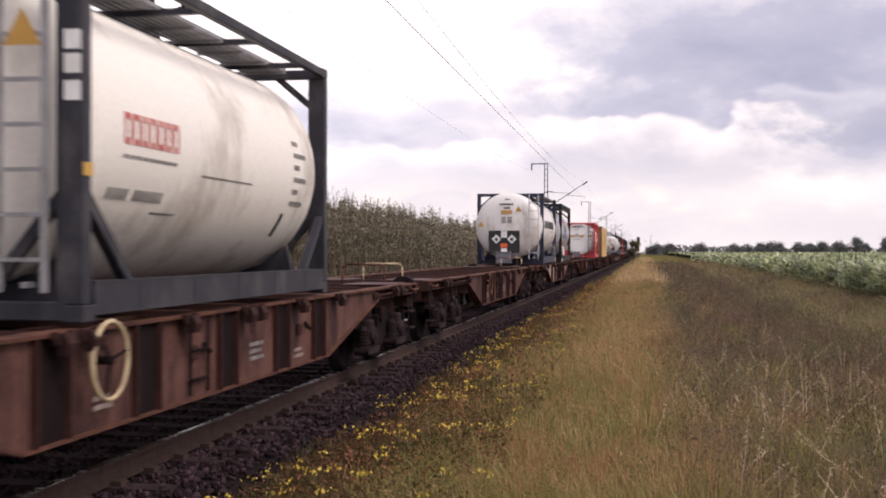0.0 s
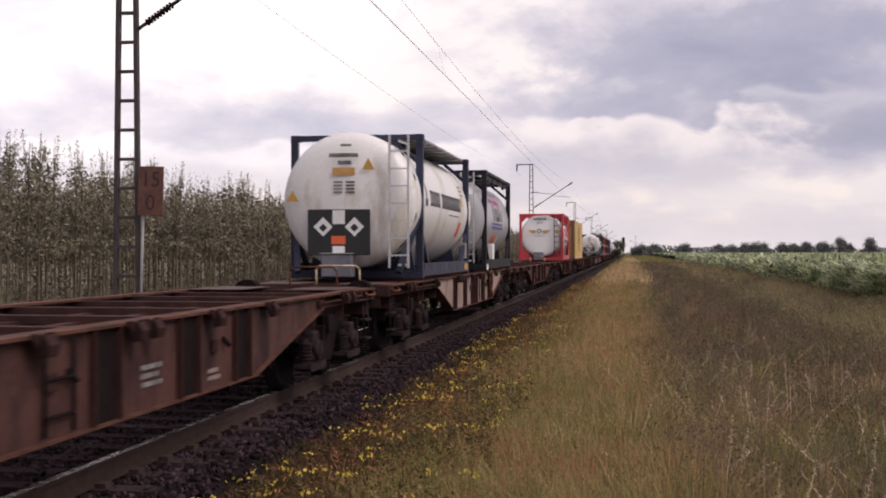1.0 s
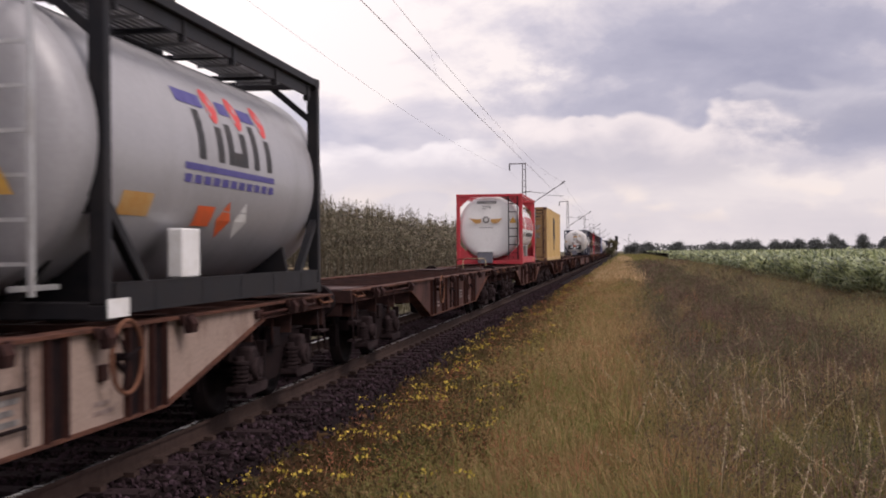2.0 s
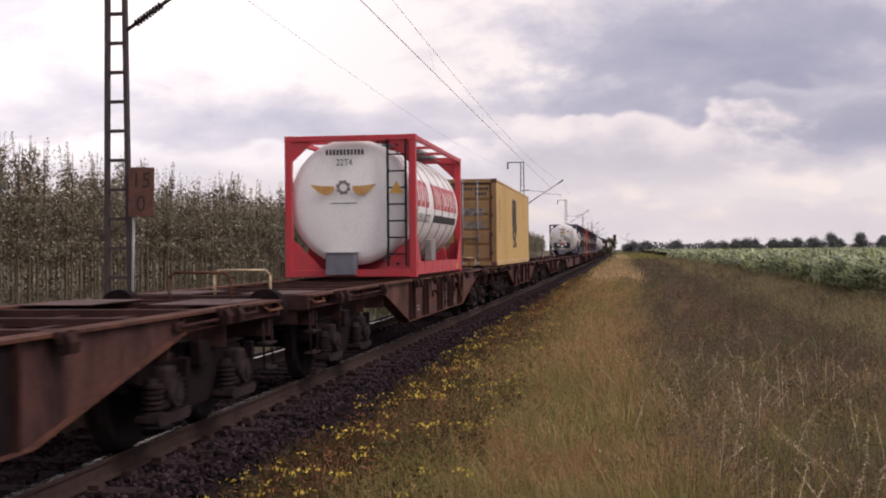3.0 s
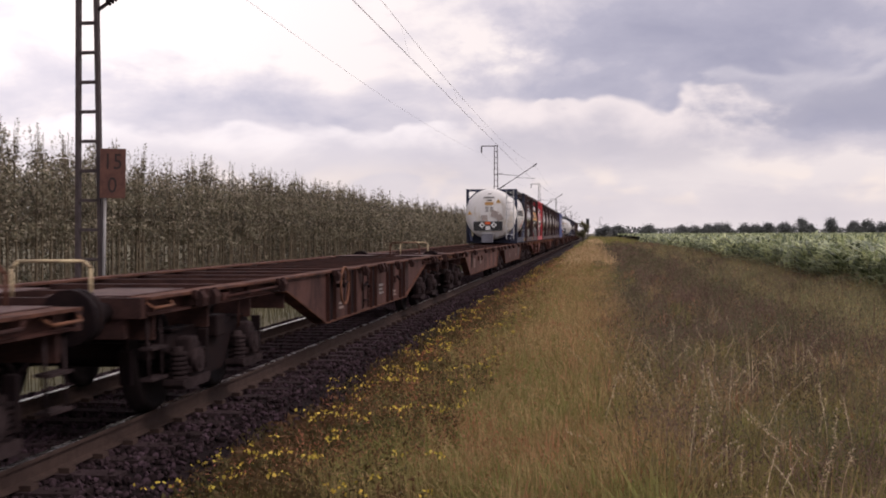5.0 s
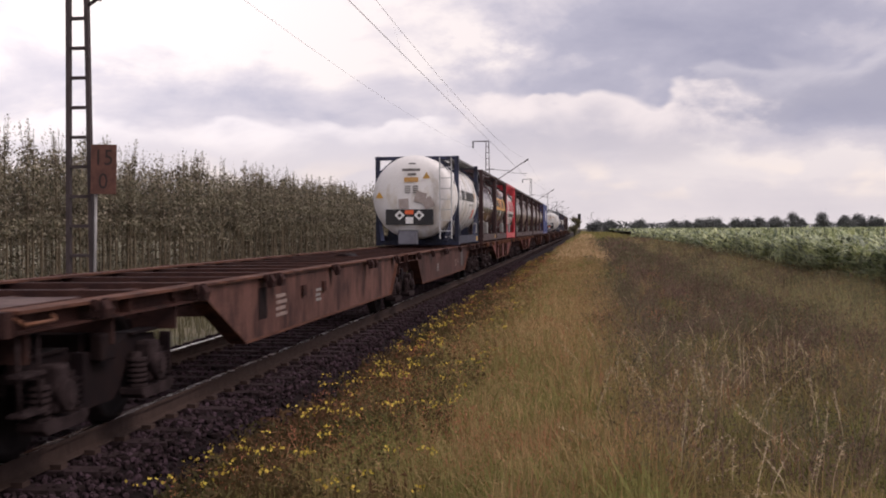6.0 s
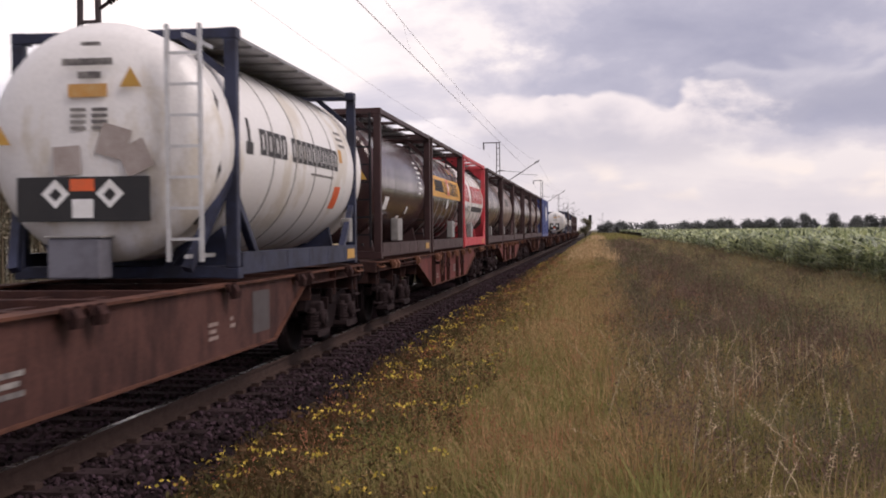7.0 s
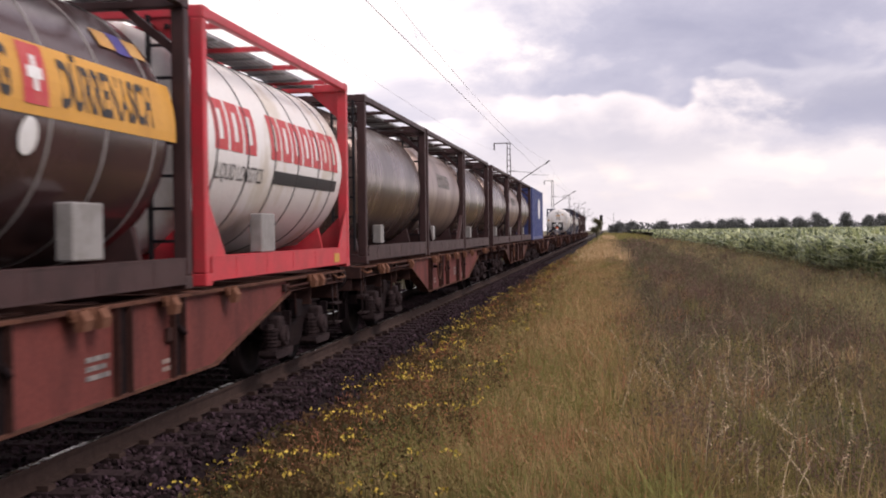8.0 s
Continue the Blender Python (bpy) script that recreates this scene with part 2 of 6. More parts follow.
MAST_STEEL = mat("dull mast steel", (0.055, 0.04, 0.042), 0.75, 0.1, (0.035, 0.024, 0.024), 4, 0.6, 0.15, 0.2)
MAST_PALE = mat("galvanised mast steel", (0.30, 0.29, 0.29), 0.6, 0.4, (0.2, 0.18, 0.17), 3, 0.6, 0.1, 0.1)
CABLE = mat("weathered copper cable", (0.26, 0.25, 0.27), 0.6, 0.3, None, 5, 0.3, 0.1, 0)
SIGN_RUST = mat("rusted sign plate", (0.13, 0.055, 0.04), 0.85, 0, (0.07, 0.032, 0.026), 5, 0.7, 0.25, 0.3)
SIGN_INK = mat("faded sign ink", (0.035, 0.022, 0.02), 0.9, 0, None, 6, 0.5, 0.2, 0)
GALV = mat("galvanised grating", (0.35, 0.35, 0.36), 0.5, 0.5, (0.18, 0.17, 0.17), 4, 0.6, 0.15, 0.1)
ALU = mat("aluminium", (0.6, 0.6, 0.6), 0.4, 0.7, (0.4, 0.38, 0.36), 4, 0.5, 0.1, 0.05)
BLACK = mat("black paint", (0.012, 0.012, 0.014), 0.5, 0, (0.03, 0.027, 0.027), 4, 0.4, 0.2, 0.05)
INK = mat("black lettering", (0.02, 0.02, 0.022), 0.6, 0, (0.06, 0.05, 0.05), 5, 0.5, 0.1, 0)
INK_FADED = mat("worn dark lettering", (0.10, 0.09, 0.09), 0.7, 0, (0.35, 0.33, 0.31), 9, 0.7, 0.1, 0)
RED_INK = mat("red lettering", (0.46, 0.035, 0.045), 0.5, 0, (0.5, 0.12, 0.1), 7, 0.5, 0.1, 0)
RED_FADED = mat("faded red lettering", (0.45, 0.10, 0.09), 0.6, 0, (0.60, 0.36, 0.32), 8, 0.7, 0.1, 0)
PLACARD_WHITE = mat("white placard", (0.75, 0.75, 0.75), 0.5, 0, (0.55, 0.53, 0.5), 5, 0.5, 0.05, 0)
BRAND_RED = mat("bright red oval", (0.62, 0.05, 0.05), 0.5, 0, (0.5, 0.08, 0.07), 6, 0.5, 0.05, 0)
PLACARD_ORANGE = mat("orange warning plate", (0.75, 0.12, 0.03), 0.5, 0, (0.5, 0.12, 0.05), 5, 0.5, 0.05, 0)
WARN_YELLOW = mat("yellow warning film", (0.50, 0.28, 0.05), 0.5, 0, (0.33, 0.18, 0.05), 7, 0.5, 0.05, 0)
OCHRE = mat("ochre film", (0.50, 0.25, 0.06), 0.55, 0, (0.55, 0.4, 0.2), 7, 0.5, 0.05, 0)
BLUE_INK = mat("violet blue lettering", (0.07, 0.06, 0.25), 0.5, 0, None, 6, 0.4, 0.1, 0)
VALVE_GREY = mat("dull blue grey valve box", (0.15, 0.15, 0.18), 0.5, 0, (0.09, 0.085, 0.10), 4, 0.6, 0.1, 0.1)
LABEL_GREY = mat("pale grey box", (0.25, 0.24, 0.235), 0.55, 0, (0.15, 0.14, 0.13), 4, 0.6, 0.1, 0.1)
PATCH = mat("glue patch", (0.30, 0.25, 0.23), 0.8, 0, (0.42, 0.37, 0.35), 5, 0.6, 0.1, 0)


def paint(name, color, dirt, rough=0.45, amount=0.55, scale=1.3, streak=3.0, edge=(0.45, 0.7)):
    return mat(name, color, rough, 0, dirt, scale, amount, 0.06, 0.06, streak, edge=edge)


SHELL_CREAM = paint("grimy cream tank paint", (0.78, 0.74, 0.68), (0.30, 0.25, 0.20), 0.5, 0.65, 1.3, 2.0, (0.5, 0.68))
SHELL_WHITE = paint("white tank paint", (0.71, 0.69, 0.68), (0.46, 0.385, 0.27), 0.4, 0.5, 1.4, 2.5, (0.53, 0.61))
SHELL_CLEAN = paint("clean white tank cladding", (0.84, 0.83, 0.82), (0.6, 0.58, 0.55), 0.35, 0.4)
SHELL_GREY = paint("grey tank paint", (0.34, 0.335, 0.355), (0.25, 0.24, 0.245), 0.35, 0.5)
SHELL_STEEL = mat("weathered tank cladding", (0.30, 0.22, 0.195), 0.36, 0.4, (0.12, 0.085, 0.07), 1.5, 0.65, 0.06, 0.06, 3.0)
SHELL_BROWN = mat("dark brown tank cladding", (0.066, 0.035, 0.036), 0.2, 0.05, (0.042, 0.024, 0.025), 1.5, 0.7, 0.06, 0.06, 3.0)
SHELL_DARK = mat("dark grey brown tank cladding", (0.17, 0.12, 0.105), 0.27, 0.45, (0.07, 0.048, 0.042), 1.5, 0.7, 0.06, 0.06, 3.0)
FRAME_GREY = mat("dark grey frame paint", (0.026, 0.026, 0.034), 0.55, 0, (0.10, 0.092, 0.09), 3, 0.6, 0.15, 0.1, 2.0, spec=0.25, edge=(0.5, 0.68))
FRAME_BLUE = mat("slate blue frame paint", (0.026, 0.031, 0.062), 0.5, 0, (0.014, 0.014, 0.022), 3, 0.8, 0.12, 0.1, spec=0.3)
FRAME_BLACK = mat("black frame paint", (0.010, 0.010, 0.013), 0.55, 0, (0.028, 0.024, 0.024), 3, 0.5, 0.12, 0.1, spec=0.2)
FRAME_RED = mat("red frame paint", (0.50, 0.03, 0.045), 0.45, 0, (0.33, 0.05, 0.05), 3, 0.6, 0.12, 0.1)
FRAME_BROWN = mat("brown frame paint", (0.05, 0.024, 0.024), 0.5, 0, (0.026, 0.014, 0.014), 3, 0.6, 0.12, 0.1, spec=0.3)
BOX_YELLOW = paint("ochre yellow container paint", (0.52, 0.34, 0.13), (0.38, 0.23, 0.088), 0.5, 0.5, 1.1, 4.0)
BOX_TRIM = mat("dark red brown door trim", (0.085, 0.032, 0.026), 0.6, 0, (0.20, 0.11, 0.045), 2.5, 0.8, 0.15, 0.1, edge=(0.52, 0.7))
# doors and end posts: a darker, redder ochre than the side walls
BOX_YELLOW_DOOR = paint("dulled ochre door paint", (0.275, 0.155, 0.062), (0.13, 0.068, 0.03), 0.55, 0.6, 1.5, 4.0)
BOX_BLUE = paint("blue container paint", (0.03, 0.045, 0.16), (0.04, 0.04, 0.085), 0.45, 0.5, 1.1, 4.0)


# ---- mesh tools ----
def box(bm, x0, x1, y0, y1, z0, z1, bevel=0.0):
    vs = [bm.verts.new((x, y, z)) for x in (x0, x1) for y in (y0, y1) for z in (z0, z1)]
    fs = [bm.faces.new([vs[i] for i in f]) for f in ((0, 1, 3, 2), (4, 6, 7, 5), (0, 4, 5, 1), (2, 3, 7, 6), (0, 2, 6, 4), (1, 5, 7, 3))]
    if bevel:
        es = list({e for f in fs for e in f.edges})
        bmesh.ops.bevel(bm, geom=es, offset=bevel, segments=2, affect="EDGES", profile=0.5)
    return bm


def tube(bm, a, b, r, n=8, r2=None, caps=True):
    a, b = Vector(a), Vector(b)
    d = (b - a).normalized()
    u = d.orthogonal().normalized()
    w = d.cross(u)
    r2 = r if r2 is None else r2
    rings = []
    for p, q in ((a, r), (b, r2)):
        rings.append([bm.verts.new(p + q * (math.cos(2 * math.pi * i / n) * u + math.sin(2 * math.pi * i / n) * w)) for i in range(n)])
    for i in range(n):
        f = bm.faces.new((rings[0][i], rings[0][(i + 1) % n], rings[1][(i + 1) % n], rings[1][i]))
        f.smooth = n > 5
    if caps:
        bm.faces.new(rings[0][::-1])
        bm.faces.new(rings[1])
    return bm


def beam(bm, a, b, w, h):
    """A square bar from a to b, w wide across x and h across the rest."""
    a, b = Vector(a), Vector(b)
    d = (b - a).normalized()
    u = Vector((1, 0, 0)) if abs(d.x) < 0.9 else Vector((0, 1, 0))
    u = (u - d * u.dot(d)).normalized()
    v = d.cross(u)
    rings = [[bm.verts.new(p + i * w / 2 * u + j * h / 2 * v) for i, j in ((-1, -1), (1, -1), (1, 1), (-1, 1))] for p in (a, b)]
    for i in range(4):
        bm.faces.new((rings[0][i], rings[0][(i + 1) % 4], rings[1][(i + 1) % 4], rings[1][i]))
    bm.faces.new(rings[0][::-1])
    bm.faces.new(rings[1])
    return bm


def lathe_y(bm, profile, n=48, cx=0.0, cz=0.0):
    """Turns (y, r) pairs round an axis along y."""
    rings = []
    for y, r in profile:
        if r < 1e-6:
            rings.append([bm.verts.new((cx, y, cz))])
        else:
            rings.append([bm.verts.new((cx + r * math.cos(2 * math.pi * i / n), y, cz + r * math.sin(2 * math.pi * i / n))) for i in range(n)])
    for a, b in zip(rings, rings[1:]):
        for i in range(n):
            j = (i + 1) % n
            vs = [a[i % len(a)], a[j % len(a)], b[j % len(b)], b[i % len(b)]]
            vs = list(dict.fromkeys(vs))
            if len(vs) > 2:
                f = bm.faces.new(vs)
                f.smooth = True
    return bm


def prism(bm, outline, axis, a, b):
    """Extrudes an outline of pairs along x, y or z from a to b."""
    def place(p, q, t):
        return {"x": (t, p, q), "y": (p, t, q), "z": (p, q, t)}[axis]
    lo = [bm.verts.new(place(p, q, a)) for p, q in outline]
    hi = [bm.verts.new(place(p, q, b)) for p, q in outline]
    bm.faces.new(lo[::-1])
    bm.faces.new(hi)
    for i in range(len(lo)):
        j = (i + 1) % len(lo)
        bm.faces.new((lo[i], lo[j], hi[j], hi[i]))
    return bm


def part(name, bm, material, parent=None, label=""):
    me = bpy.data.meshes.new(name)
    bmesh.ops.recalc_face_normals(bm, faces=bm.faces)
    bm.to_mesh(me)
    bm.free()
    me.materials.append(material)
    ob = new(name, me)
    if parent:
        ob.parent = parent
    if label:
        ob["label"] = label
    return ob


def twin(ob, m):
    """The same part once more, on the same mesh, at another pose on the same parent."""
    o = new(ob.name.split(".")[0], ob.data)
    o.parent, o.matrix_basis = ob.parent, m
    if "label" in ob:
        o["label"] = ob["label"]
    return o


def thing(name, label, category, group="", kind="", m=None):
    ob = tagged(new(name), label, category, group, kind)
    if m is not None:
        ob.matrix_basis = m
    return ob


def B():
    return bmesh.new()


def mesh_from_arrays(name, verts, faces, material, smooth=False):
    """verts (n, 3), faces (m, k) with one k."""
    me = bpy.data.meshes.new(name)
    k = faces.shape[1]
    me.vertices.add(len(verts))
    me.vertices.foreach_set("co", np.ascontiguousarray(verts, dtype=np.float32).ravel())
    me.loops.add(faces.size)
    me.loops.foreach_set("vertex_index", np.ascontiguousarray(faces, dtype=np.int32).ravel())
    me.polygons.add(len(faces))
    me.polygons.foreach_set("loop_start", np.arange(0, faces.size, k, dtype=np.int32))
    me.polygons.foreach_set("use_smooth", np.full(len(faces), smooth))
    me.update(calc_edges=True)
    me.materials.append(material)
    return me


RNG = np.random.default_rng(7)


# ---- ground and track ----
def ground_height(x, y):
    """Level beside the track; the fields lie a little lower."""
    x = np.asarray(x, dtype=float)
    left = np.clip((-8.0 - x) / 6.0, 0, 1)
    right = np.clip((x - 0.5) / 5.0, 0, 1)
    return -0.42 - 0.2 * left - 0.12 * right


def build_ground():
    xs = np.concatenate([-np.geomspace(2600, 16, 16), np.arange(-15, 15.1, 0.5), np.geomspace(16, 2600, 16)])
    ys = np.concatenate([-np.geomspace(2600, 5, 12), np.arange(0, 60, 1.0), np.geomspace(60, 2600, 40)])
    gx, gy = np.meshgrid(xs, ys)
    near = (np.abs(gx) < 14) & (gy > -4) & (gy < 60)
    gz = ground_height(gx, gy) + near * RNG.normal(0, 0.015, gx.shape)
    w = len(xs)
    i = np.arange(len(ys) - 1)[:, None] * w + np.arange(w - 1)[None, :]
    faces = np.stack([i, i + 1, i + w + 1, i + w], -1).reshape(-1, 4)
    soil = mat("dry grassy soil", (0.10, 0.08, 0.04), 0.95, 0, (0.06, 0.06, 0.025), 0.35, 0.9, 0.35, 0.6)
    ob = new("ground", mesh_from_arrays("ground", np.stack([gx, gy, gz], -1).reshape(-1, 3), faces, soil, True))
    tagged(ob, "dry grassy soil between the railway and the fields", "ground", kind="structure")


def build_track():
    track = thing("track", "single ballasted railway track with concrete sleepers", "railway track", kind="structure")
    y0, y1 = -30.0, 900.0
    rail_outline = [(-0.07, -0.172), (0.07, -0.172), (0.07, -0.16), (0.012, -0.145), (0.012, -0.045), (0.036, -0.035), (0.036, -0.004), (-0.036, -0.004), (-0.036, -0.035), (-0.012, -0.045), (-0.012, -0.145), (-0.07, -0.16)]
    for side in (-1, 1):
        c = TRACK + side * 0.7535
        rail = part("rail", prism(B(), [(c + p, q) for p, q in rail_outline], "y", y0, y1), RAIL_RUST, track)
        part("rail_head", prism(B(), [(c - 0.033, -0.004), (c + 0.033, -0.004), (c + 0.028, 0.0), (c - 0.028, 0.0)], "y", y0, y1), RAIL_HEAD, rail, "shiny worn running surface")
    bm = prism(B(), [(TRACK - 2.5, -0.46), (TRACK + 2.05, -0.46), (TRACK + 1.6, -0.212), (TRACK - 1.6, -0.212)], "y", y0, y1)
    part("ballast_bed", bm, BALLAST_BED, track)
    sleeper = part("sleeper", prism(B(), [(-0.13, -0.40), (0.13, -0.40), (0.11, -0.185), (-0.11, -0.185)], "x", -1.3, 1.3), CONCRETE, track)
    # outline pairs are (y, z) along x
    sleeper.matrix_basis = pose(TRACK, 3.0, 0)
    clip = B()
    for side in (-1, 1):
        for s in (-1, 1):
            box(clip, side * 0.7535 + s * 0.11 - 0.045, side * 0.7535 + s * 0.11 + 0.045, -0.06, 0.06, -0.19, -0.145)
    fast = part("fastening", clip, RAIL_RUST, sleeper)
    for i in range(1, 299):
        o = twin(sleeper, pose(TRACK, 3.0 + 0.62 * i, RNG.normal(0, 0.004)))
        if i < 60:
            c = new("fastening", fast.data)
            c.parent = o
    # loose stones, the near stretch
    n = 34000
    phi = (1 + 5 ** 0.5) / 2
    ico = np.array([(-1, phi, 0), (1, phi, 0), (-1, -phi, 0), (1, -phi, 0), (0, -1, phi), (0, 1, phi), (0, -1, -phi), (0, 1, -phi), (phi, 0, -1), (phi, 0, 1), (-phi, 0, -1), (-phi, 0, 1)]) / 1.9
    tri = np.array([(0, 11, 5), (0, 5, 1), (0, 1, 7), (0, 7, 10), (0, 10, 11), (1, 5, 9), (5, 11, 4), (11, 10, 2), (10, 7, 6), (7, 1, 8), (3, 9, 4), (3, 4, 2), (3, 2, 6), (3, 6, 8), (3, 8, 9), (4, 9, 5), (2, 4, 11), (6, 2, 10), (8, 6, 7), (9, 8, 1)])
    u = RNG.random(n)
    y = 5 + 60 * u ** 1.7
    x = TRACK + RNG.uniform(-1.75, 2.35, n)
    top = np.interp(x - TRACK, (-2.2, -1.6, 1.6, 2.05, 2.5), (-0.43, -0.212, -0.205, -0.42, -0.43))
    size = RNG.uniform(0.016, 0.038, n)
    rot = RNG.normal(size=(n, 3, 3))
    q, _ = np.linalg.qr(rot)
    shape = ico[None] * RNG.uniform(0.6, 1.25, (n, 12, 1)) * size[:, None, None] * np.array([1, 1, 0.75])
    v = np.einsum("nij,nvj->nvi", q, shape) + np.stack([x, y, top + size * 0.3], -1)[:, None, :]
    f = tri[None] + 12 * np.arange(n)[:, None, None]
    ob = new("ballast_stones", mesh_from_arrays("ballast_stones", v.reshape(-1, 3), f.reshape(-1, 3), BALLAST))
    tagged(ob, "loose dark purplish crushed ballast stones", "ballast", kind="stuff")


build_ground()
build_track()


# ---- overhead line ----
MAST_X = -8.165
MASTS = [18.3, 98.0, 175.0, 251.0, 328.0, 405.0]


def lattice_mast():
    mast = thing("catenary_mast", "narrow steel ladder-type catenary mast beside the track", "mast", "catenary masts")
    H = 8.95
    def half(z):
        return 0.215 - 0.10 * (z + 0.6) / (H + 0.6)
    for s in (-1, 1):
        bm = B()
        beam(bm, (s * half(-0.6), 0, -0.6), (s * half(H), 0, H), 0.065, 0.10)
        part("upright", bm, MAST_STEEL, mast)
    z = -0.2
    while z < H:
        bm = box(B(), -half(z) + 0.03, half(z) - 0.03, -0.035, 0.035, z - 0.025, z + 0.025)
        part("rung", bm, MAST_STEEL, mast)
        z += 0.48
    part("footing", box(B(), -0.4, 0.4, -0.4, 0.4, -0.9, -0.35, 0.03), CONCRETE, mast, "concrete footing block")
    # head arm over the field side with a hanging insulator
    arm = part("head_arm", box(B(), -1.25, half(H), -0.04, 0.04, H - 0.08, H), MAST_STEEL, mast)
    ins = lathe_y(B(), [(0, 0.0), (0, 0.03)] + [(0.06 + 0.05 * i, 0.035 if i % 2 else 0.075) for i in range(9)] + [(0.52, 0.02), (0.52, 0)], 10)
    o = part("insulator", ins, GEAR, arm)
    o.matrix_basis = pose(-1.2, 0, H - 0.08, -90, 0, 0)
    part("stub_arm", box(B(), 0, 0.55, -0.03, 0.03, 6.55, 6.61), MAST_STEEL, mast)
    # cantilever to the line over the track
    reach = TRACK - MAST_X
    can = part("cantilever", tube(B(), (0.12, 0, 5.25), (reach, 0, 7.3), 0.032, 8), MAST_STEEL, mast)
    bm = B()
    for i in range(9):
        u = 0.07 + 0.016 * i
        a = Vector((0.12, 0, 5.25)).lerp(Vector((reach, 0, 7.3)), u)
        b = Vector((0.12, 0, 5.25)).lerp(Vector((reach, 0, 7.3)), u + 0.008)
        tube(bm, a, b, 0.06, 10)
    part("insulator", bm, GEAR, can, "ribbed brown insulator")
    part("saddle", tube(B(), (reach - 0.25, 0, 7.12), (reach + 0.12, 0, 7.40), 0.05, 8), GEAR, can)
    part("top_tie", tube(B(), (0.1, 0, 6.58), (reach * 0.62, 0, 6.41), 0.018, 6), MAST_STEEL, can)
    part("steady_arm", tube(B(), (reach * 0.5, 0, 6.28), (reach, 0, 6.17), 0.016, 6), MAST_STEEL, can)
    return mast


def build_masts():
    first = lattice_mast()
    first.matrix_basis = pose(MAST_X, MASTS[0], 0)
    for y in MASTS[1:]:
        copy_thing(first, pose(MAST_X, y, 0, 0, 0, RNG.uniform(-1, 1)))
    # kilometre board on the nearest mast
    board = thing("kilometre_board", "rusty kilometre board with the faded number 15 0", "sign", m=pose(MAST_X + 0.45, MASTS[0] - 0.1, 2.63, 0, 1.5, 0))
    part("plate", box(B(), -0.215, 0.215, -0.012, 0.012, -0.4, 0.4, 0.006), SIGN_RUST, board)
    part("post", tube(B(), (-0.14, 0.04, -3.2), (-0.14, 0.04, 0.3), 0.026, 8), MAST_PALE, board, "thin galvanised post")
    for body, z, size in (("15", 0.07, 0.36), ("0", -0.31, 0.36)):
        letters(body, size, pose(0, -0.016, z, 90, 0, 0), SIGN_INK, board, 0.95)


def letters(body, size, m, material, parent, wide=1.0, name="lettering", bend=None, bold=0.0):
    """Flat writing from the built-in font, centred; bend maps its (across, up) metres to places."""
    cu = bpy.data.curves.new(name, "FONT")
    cu.body, cu.size, cu.align_x = body, size, "CENTER"
    cu.resolution_u, cu.offset = 3, bold
    tmp = new(name, cu)
    bpy.context.view_layer.update()
    me = bpy.data.meshes.new_from_object(tmp.evaluated_get(bpy.context.evaluated_depsgraph_get()))
    bpy.data.objects.remove(tmp)
    bpy.data.curves.remove(cu)
    for v in me.vertices:
        v.co.x *= wide
        if bend:
            v.co = bend(v.co.x, v.co.y)
    me.materials.clear()
    me.materials.append(material)
    ob = new(name, me)
    ob.parent = parent
    if m is not None:
        ob.matrix_basis = m
    return ob


def wire(points, r=0.012):
    cu = bpy.data.curves.new("wire", "CURVE")
    cu.dimensions, cu.bevel_depth, cu.bevel_resolution = "3D", r, 1
    sp = cu.splines.new("POLY")
    sp.points.add(len(points) - 1)
    for p, q in zip(sp.points, points):
        p.co = (*q, 1)
    cu.materials.append(CABLE)
    return cu


def build_wires():
    spans = [MASTS[0] - 78.0] + MASTS
    def run(x, z, sag, zig=0.0):
        pts = []
        for i, (a, b) in enumerate(zip(spans, spans[1:])):
            for k in range(12):
                u = k / 12
                s = 1 if i % 2 else -1
                pts.append((x + zig * s * (1 - 2 * u), a + (b - a) * u, z - sag * 4 * u * (1 - u)))
        return pts
    line = thing("overhead_line", "thin overhead contact line and catenary above the track", "overhead line")
    for name, x, z, sag, zig, r in (("contact_wire", TRACK, 6.15, 0.03, 0.3, 0.008), ("messenger_wire", TRACK, 7.32, 0.75, 0.0, 0.005), ("feeder_wire", MAST_X - 1.2, 8.3, 0.55, 0.0, 0.004)):
        o = new(name, wire(run(x, z, sag, zig), r))
        o.parent = line
    for i, (a, b) in enumerate(zip(spans, spans[1:])):
        for k in range(1, 7):
            u = k / 7
            s = 1 if i % 2 else -1
            o = new("dropper", wire([(TRACK, a + (b - a) * u, 7.32 - 3.0 * u * (1 - u)), (TRACK + 0.3 * s * (1 - 2 * u), a + (b - a) * u, 6.15)], 0.002))
            o.parent = line


build_masts()
build_wires()


# ---- wagons ----
MOVERS, ROLLERS = [], []        # (thing, its place along the train), (wheelset, y on its wagon)


